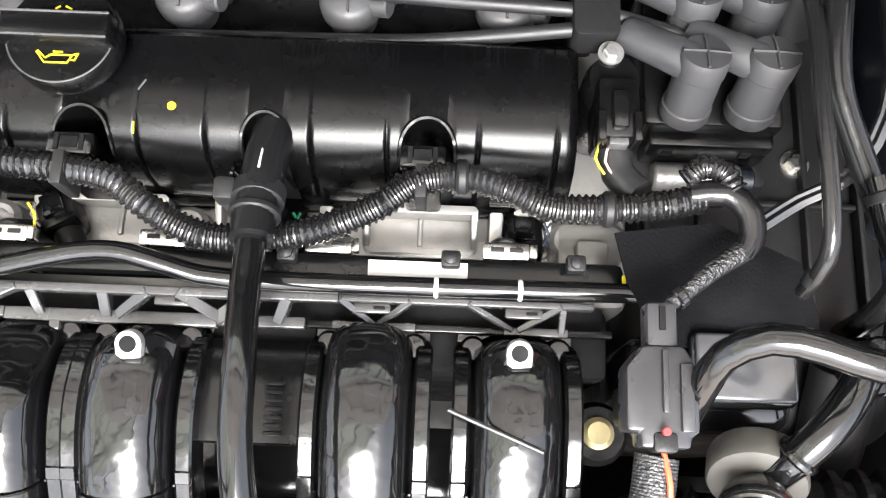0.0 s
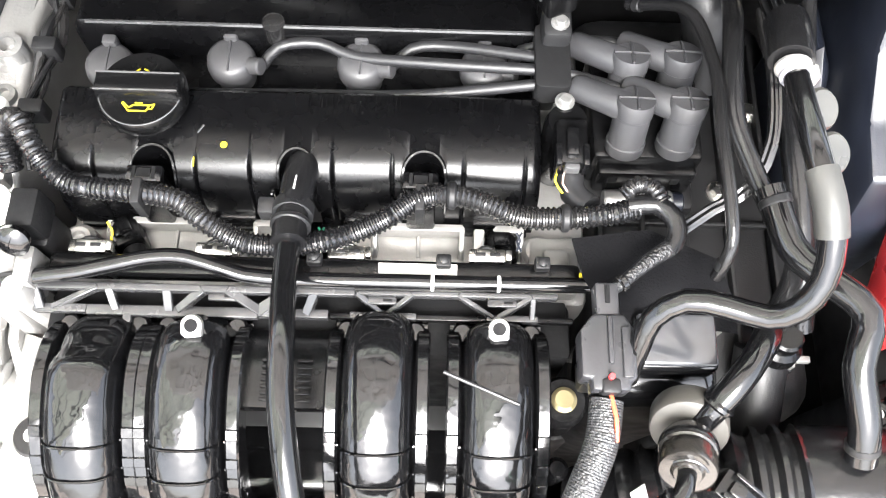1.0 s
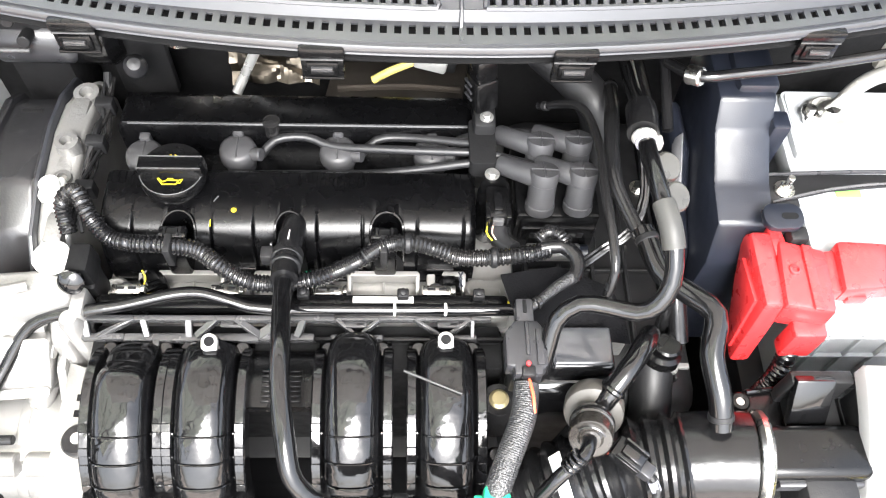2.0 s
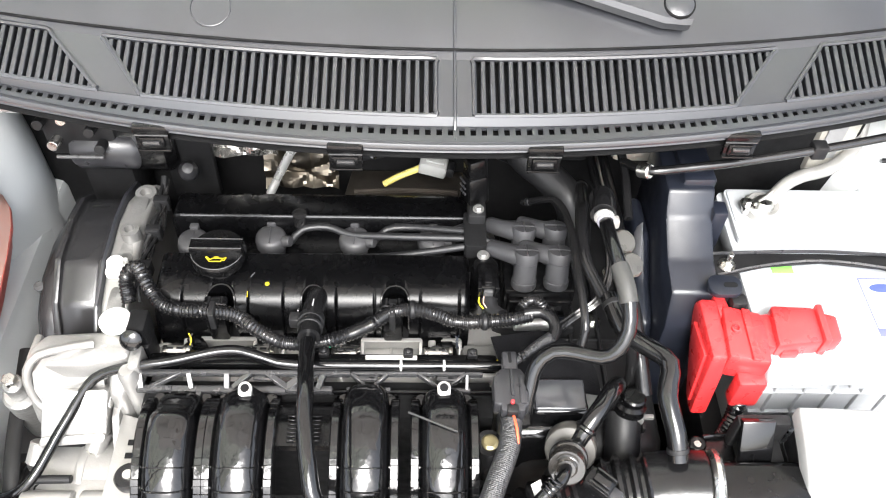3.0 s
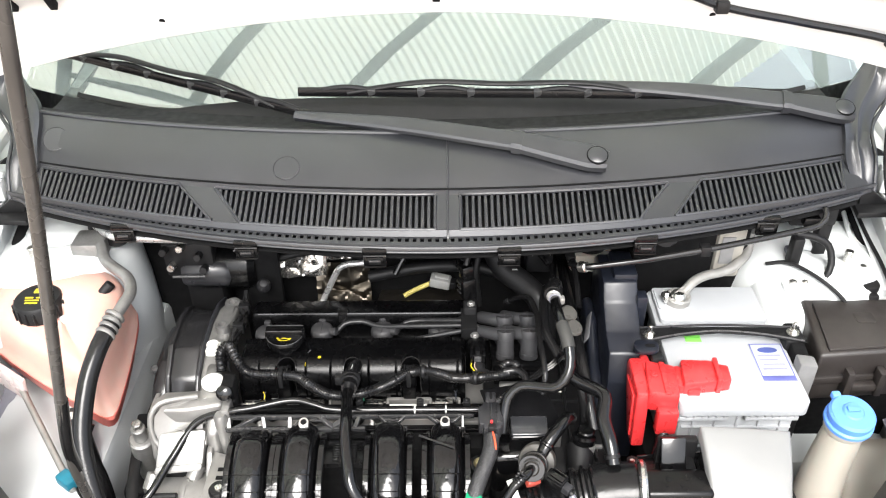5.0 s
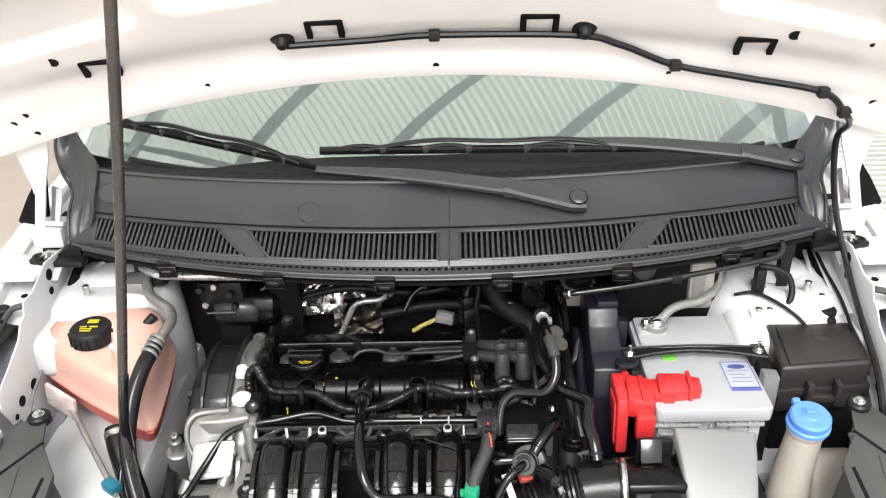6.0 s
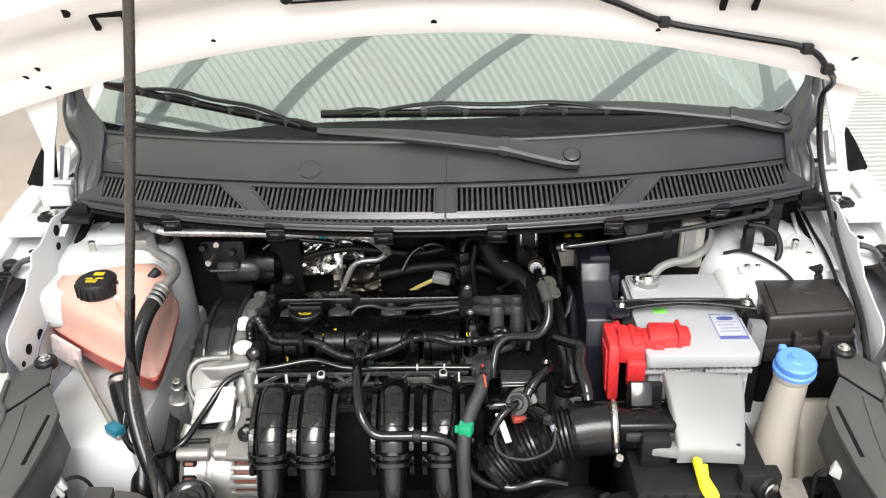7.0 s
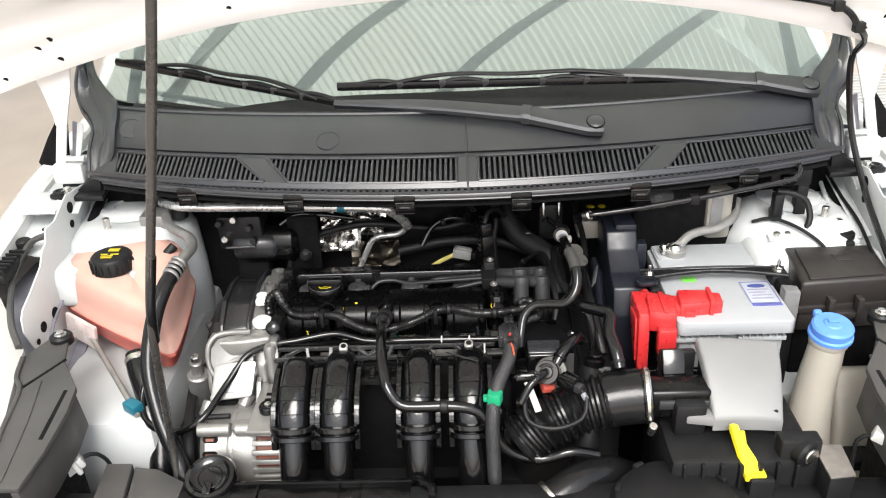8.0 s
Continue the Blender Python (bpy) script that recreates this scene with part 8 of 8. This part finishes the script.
for pts, r, mt, lb in (([(-0.075, 0.50, 0.85), (-0.055, 0.515, 0.88), (-0.02, 0.52, 0.895), (0.02, 0.525, 0.880)], 0.0050, CONDUIT, "thin glossy pipe behind the valve cover"),
                       ([(0.09, 0.53, 0.955), (0.13, 0.515, 0.935), (0.15, 0.49, 0.905), (0.165, 0.46, 0.90)], 0.0045, RUBBER, "thin rubber hose by the heater pipe"),
                       ([(0.18, 0.53, 0.94), (0.195, 0.49, 0.925), (0.205, 0.44, 0.90), (0.205, 0.38, 0.88)], 0.0050, RUBBER, "thin rubber hose beside the battery wall"),
                       ([(-0.33, 0.50, 0.90), (-0.30, 0.51, 0.915), (-0.25, 0.515, 0.91), (-0.20, 0.52, 0.90)], 0.0045, CONDUIT, "thin glossy cable along the firewall")):
    rp = thing("rear_pipe", pts[0], lb, "pipe")
    part("pipe", tube(pts, r, seg=10), mt, rp)
    part("clip", rod(lerp(Vector(pts[1]), Vector(pts[2]), 0.45), lerp(Vector(pts[1]), Vector(pts[2]), 0.65), r * 1.5), DARK, rp)

# fuel hose loop and bundled wires by the coil
bund = thing("wire_bundle", (0.17, 0.30, 0.85), "bundle of thin black wires dropping past the coil", "wires")
for k in range(6):
    o = Vector((0.0026 * (k % 3), 0.0026 * (k // 3), 0.0024 * (k % 2)))
    pts = [Vector(p) + o for p in ((0.172, 0.40, 0.885), (0.174, 0.35, 0.885), (0.173, 0.31, 0.872), (0.160, 0.285, 0.858), (0.140, 0.275, 0.848), (0.120, 0.262, 0.842))]
    part("wire", tube(pts, 0.0017, seg=6), CONDUIT, bund)
CLIPGREY = surface("pale_clip_plastic", (0.12, 0.12, 0.115), 0.4)
tee = thing("coolant_tee", (0.213, 0.20, 0.74), "black coolant tee with a white locking clip", "hose joint")
part("tee", rod((0.208, 0.20, 0.70), (0.211, 0.21, 0.80), 0.012), SATIN, tee)
part("clip", box((0.203, 0.192, 0.772), (0.222, 0.204, 0.782), 0.002), CLIPGREY, tee, "pale locking clip")
part("clip_arm", box((0.221, 0.196, 0.775), (0.233, 0.201, 0.780), 0.001), CLIPGREY, tee)
part("hose", tube([(0.204, 0.207, 0.772), (0.202, 0.185, 0.760), (0.199, 0.158, 0.745), (0.190, 0.128, 0.71), (0.18, 0.11, 0.65)], 0.0185, seg=18), DARK, tee)
part("paint_dot", lathe([(0.0025, 0), (0.002, 0.0006), (0, 0.0007)], span((0.200, 0.160, 0.7645), (0.200, 0.156, 0.776)), seg=10), MARK, tee)
part("shoulder", lathe([(0.012, -0.006), (0.0165, -0.004), (0.0165, 0.004), (0.013, 0.007)], span((0.208, 0.206, 0.785), (0.2095, 0.211, 0.80)), seg=20), SATIN, tee)
move(tee, -0.012, -0.004, 0.008)
upip = thing("coolant_pipe", (0.205, 0.26, 0.80), "upright black coolant pipe", "pipe")
part("pipe", tube([(0.211, 0.212, 0.80), (0.205, 0.25, 0.83), (0.20, 0.32, 0.85), (0.20, 0.42, 0.85), (0.20, 0.54, 0.84)], 0.0085, seg=12), RUBBER, upip)

# left end of the engine
lc = thing("cam_connector", (-0.305, 0.26, 0.80), "black multi-pin connector at the harness end", "connector")
part("body", box((-0.309, 0.254, 0.815), (-0.290, 0.282, 0.845), 0.004), VOID, lc)
part("face", lathe([(0.010, 0), (0.011, 0.005), (0.007, 0.008), (0, 0.008)], span((-0.300, 0.247, 0.842), (-0.300, 0.235, 0.850)), seg=20), GLOSS, lc)
part("foot", box((-0.31, 0.25, 0.755), (-0.29, 0.275, 0.82), 0.003), DARK, lc)
for x, c in ((-0.252, MARK), (-0.112, GREEN), (0.020, NAVY)):
    for k in (0, 1):
        part("wire_tail", tube([(x + 0.003 * k, 0.258, 0.812), (x + 0.002 - 0.002 * k, 0.263, 0.818), (x - 0.001 + 0.004 * k, 0.268, 0.821)], 0.0008, seg=6), BROWN if k and c is MARK else c, engine)
col = thing("engine_mount_damper", (-0.43, 0.24, 0.66), "silver engine mount damper beside the bracket", "engine mount")
part("body", rod((-0.432, 0.24, 0.68), (-0.425, 0.225, 0.775), 0.018), ALLOY, col)
part("neck", rod((-0.425, 0.225, 0.775), (-0.423, 0.221, 0.80), 0.010), ALLOY, col)
part("nut", rod((-0.423, 0.221, 0.80), (-0.422, 0.219, 0.812), 0.007, seg=6), STEEL, col)
part("base", box((-0.47, 0.20, 0.50), (-0.39, 0.29, 0.685), 0.012), DARK, col)
belt = solo("drive_belt", tube([(-0.452, 0.36, 0.70), (-0.452, 0.27, 0.66), (-0.44, 0.20, 0.62), (-0.42, 0.13, 0.64), (-0.42, 0.11, 0.70), (-0.43, 0.17, 0.735), (-0.452, 0.30, 0.74)], 0.008, seg=8, flat=0.4), DARK, "black ribbed drive belt", "belt")

# towers
rb = thing("brake_line_bracket", (0.60, 0.43, 0.88), "white bracket with a black hose elbow on the tower", "bracket")
part("plate", box((0.515, 0.405, 0.885), (0.585, 0.425, 0.892), 0.003), INNER, rb)
for x in (0.53, 0.548, 0.575):
    part("nut", lathe([(0.006, 0.892), (0.006, 0.897), (0.003, 0.899), (0, 0.899)], Matrix.Translation((x, 0.415, 0)), seg=12), STEEL, rb)
part("elbow", tube([(0.535, 0.455, 0.955), (0.56, 0.452, 0.952), (0.583, 0.446, 0.940), (0.588, 0.432, 0.915), (0.578, 0.418, 0.900)], 0.0055, seg=10), DARK, rb)
part("plug", box((0.528, 0.44, 0.905), (0.545, 0.46, 0.955), 0.004), DARK, rb)
part("post", box((0.55, 0.41, 0.80), (0.575, 0.43, 0.888), 0.004), INNER, rb)
mk = thing("tower_sensor", (0.55, 0.50, 0.95), "black electrical plug cluster below the cowl lip", "plug")
part("body", box((0.53, 0.475, 0.955), (0.60, 0.50, 0.985), 0.004), DARK, mk)
part("plug", box((0.545, 0.462, 0.962), (0.57, 0.478, 0.978), 0.003), SATIN, mk)
part("stay", box((0.58, 0.48, 0.88), (0.60, 0.50, 0.96), 0.003), DARK, mk)
ecu = thing("cowl_module", (0.33, 0.42, 0.92), "pale plastic module with a printed sticker behind the battery", "module")
part("body", box((0.425, 0.470, 0.86), (0.47, 0.515, 0.955), 0.008), surface("cream_module", (0.30, 0.285, 0.25), 0.4), ecu)
part("sticker", box((0.432, 0.4685, 0.89), (0.452, 0.4702, 0.94), 0.0002), surface("grey_sticker", (0.20, 0.20, 0.20), 0.5), ecu)
part("disc", lathe([(0.020, 0), (0.021, 0.004), (0.012, 0.008), (0, 0.008)], span((0.345, 0.475, 0.945), (0.345, 0.46, 0.952)), seg=24), CONN, ecu)
part("back", box((0.30, 0.478, 0.80), (0.48, 0.55, 0.955), 0.01), VOID, ecu)

# ---- along the front ----
plugw = thing("headlamp_plug", (-0.57, 0.06, 0.72), "white headlamp wiring plug hanging free", "plug")
part("body", box((-0.020, -0.010, -0.009), (0.020, 0.010, 0.009), 0.003, pose(-0.572, 0.058, 0.735, 0, -20, 35)), PAPER, plugw)
part("flange", box((-0.004, -0.015, -0.014), (0.004, 0.015, 0.014), 0.003, pose(-0.566, 0.062, 0.738, 0, -20, 35)), PAPER, plugw)
part("wire", tube([(-0.555, 0.070, 0.743), (-0.54, 0.08, 0.74), (-0.53, 0.09, 0.70), (-0.54, 0.08, 0.60)], 0.003, seg=8), DARK, plugw)
plugr = thing("headlamp_plug", (0.57, 0.04, 0.74), "white headlamp wiring plug hanging free", "plug")
part("body", box((-0.018, -0.009, -0.009), (0.018, 0.009, 0.009), 0.003, pose(0.565, 0.035, 0.775, 0, 15, -30)), PAPER, plugr)
part("wire", tube([(0.55, 0.045, 0.772), (0.535, 0.05, 0.76), (0.53, 0.04, 0.70), (0.53, 0.04, 0.60)], 0.003, seg=8), DARK, plugr)
knob = thing("hose_collar", (-0.37, 0.03, 0.70), "round black hose collar on the front bar", "collar")
ringm = Matrix.Translation((-0.3655, 0.046, 0.716)) @ Matrix.Rotation(radians(18), 4, "X")
part("ring", lathe([(0.020, -0.004), (0.034, -0.006), (0.0375, 0.0), (0.0375, 0.008), (0.034, 0.0135), (0.029, 0.0145), (0.026, 0.012), (0.021, 0.009)], ringm, seg=36), GLOSS, knob)
part("inner_ring", lathe([(0.020, 0.002), (0.022, 0.006), (0.017, 0.010), (0.012, 0.004), (0, 0.003)], ringm, seg=28), RUBBER, knob)
part("tongue", box((-0.006, -0.030, 0.010), (0.006, -0.010, 0.016), 0.002, ringm), GLOSS, knob)
elb = thing("radiator_elbow", (0.14, 0.04, 0.66), "black radiator hose elbow at the front", "hose")
part("elbow", tube([(0.235, 0.090, 0.66), (0.195, 0.062, 0.695), (0.145, 0.034, 0.700), (0.085, 0.002, 0.672), (0.05, -0.02, 0.63)], 0.029, seg=22), RUBBER, elb)
part("clamp", rod((0.122, 0.0225, 0.693), (0.112, 0.017, 0.688), 0.0305), STEEL, elb)
fan = thing("fan_shroud", (0.27, -0.05, 0.66), "round black fan shroud with latch lugs", "fan shroud")
part("ring", lathe([(0.075, 0), (0.085, 0.003), (0.088, 0.014), (0.080, 0.026), (0.06, 0.030), (0, 0.031)], Matrix.Translation((0.275, -0.03, 0.705)), seg=40), DARK, fan)
for a in (30, 75, 120, 160):
    c = Vector((0.275 + 0.078 * math.cos(radians(a)), -0.03 + 0.078 * math.sin(radians(a)), 0.732))
    part("lug", box((-0.008, -0.004, -0.004), (0.008, 0.004, 0.006), 0.002, Matrix.Translation(c) @ Matrix.Rotation(radians(a + 90), 4, "Z")), DARK, fan)
sens = thing("crash_sensor", (0.45, 0.03, 0.72), "black cylindrical sensor on the front bar", "sensor")
part("barrel", rod((0.445, 0.040, 0.765), (0.458, 0.015, 0.765), 0.020), DARK, sens)
part("cap", rod((0.458, 0.015, 0.765), (0.460, 0.011, 0.765), 0.012), STEEL, sens)
part("bracket", box((0.42, 0.02, 0.70), (0.475, 0.045, 0.785), 0.004), DARK, sens)

# drifting bits on the manifold
stick = solo("loose_cable_tie", rod((-0.028, 0.168, 0.8415), (0.018, 0.150, 0.8375), 0.0012, seg=8), LEAD, "loose grey cable tie lying across two runners", "cable tie")
tw = thing("tower_wires_and_gap", (0.55, 0.42, 0.90), "thin black wiring and a painted dark gap line at the strut towers", "wires")
for pts, r in (([(0.50, 0.455, 0.90), (0.53, 0.440, 0.912), (0.57, 0.400, 0.905), (0.60, 0.372, 0.880), (0.61, 0.36, 0.83)], 0.0030),
               # this tube paints the dark gap between battery and tower
               ([(0.500, 0.50, 0.86), (0.500, 0.46, 0.85), (0.500, 0.40, 0.83), (0.50, 0.36, 0.78)], 0.0050),
               ([(0.66, 0.58, 0.95), (0.664, 0.50, 0.925), (0.668, 0.42, 0.905), (0.666, 0.33, 0.87)], 0.0030),
               ([(-0.664, 0.56, 0.94), (-0.666, 0.47, 0.915), (-0.664, 0.38, 0.885)], 0.0030)):
    part("wire", tube(pts, r, seg=8), DARK, tw)
fit = thing("tower_fitting", (0.545, 0.47, 0.92), "steel bleed fitting on a small grey block", "fitting")
part("block", box((0.535, 0.462, 0.895), (0.556, 0.484, 0.915), 0.003), BUSH, fit)
part("nipple", lathe([(0.005, 0.915), (0.005, 0.926), (0.003, 0.928), (0.003, 0.936), (0, 0.9365)], Matrix.Translation((0.546, 0.473, 0)), seg=12), STEEL, fit)
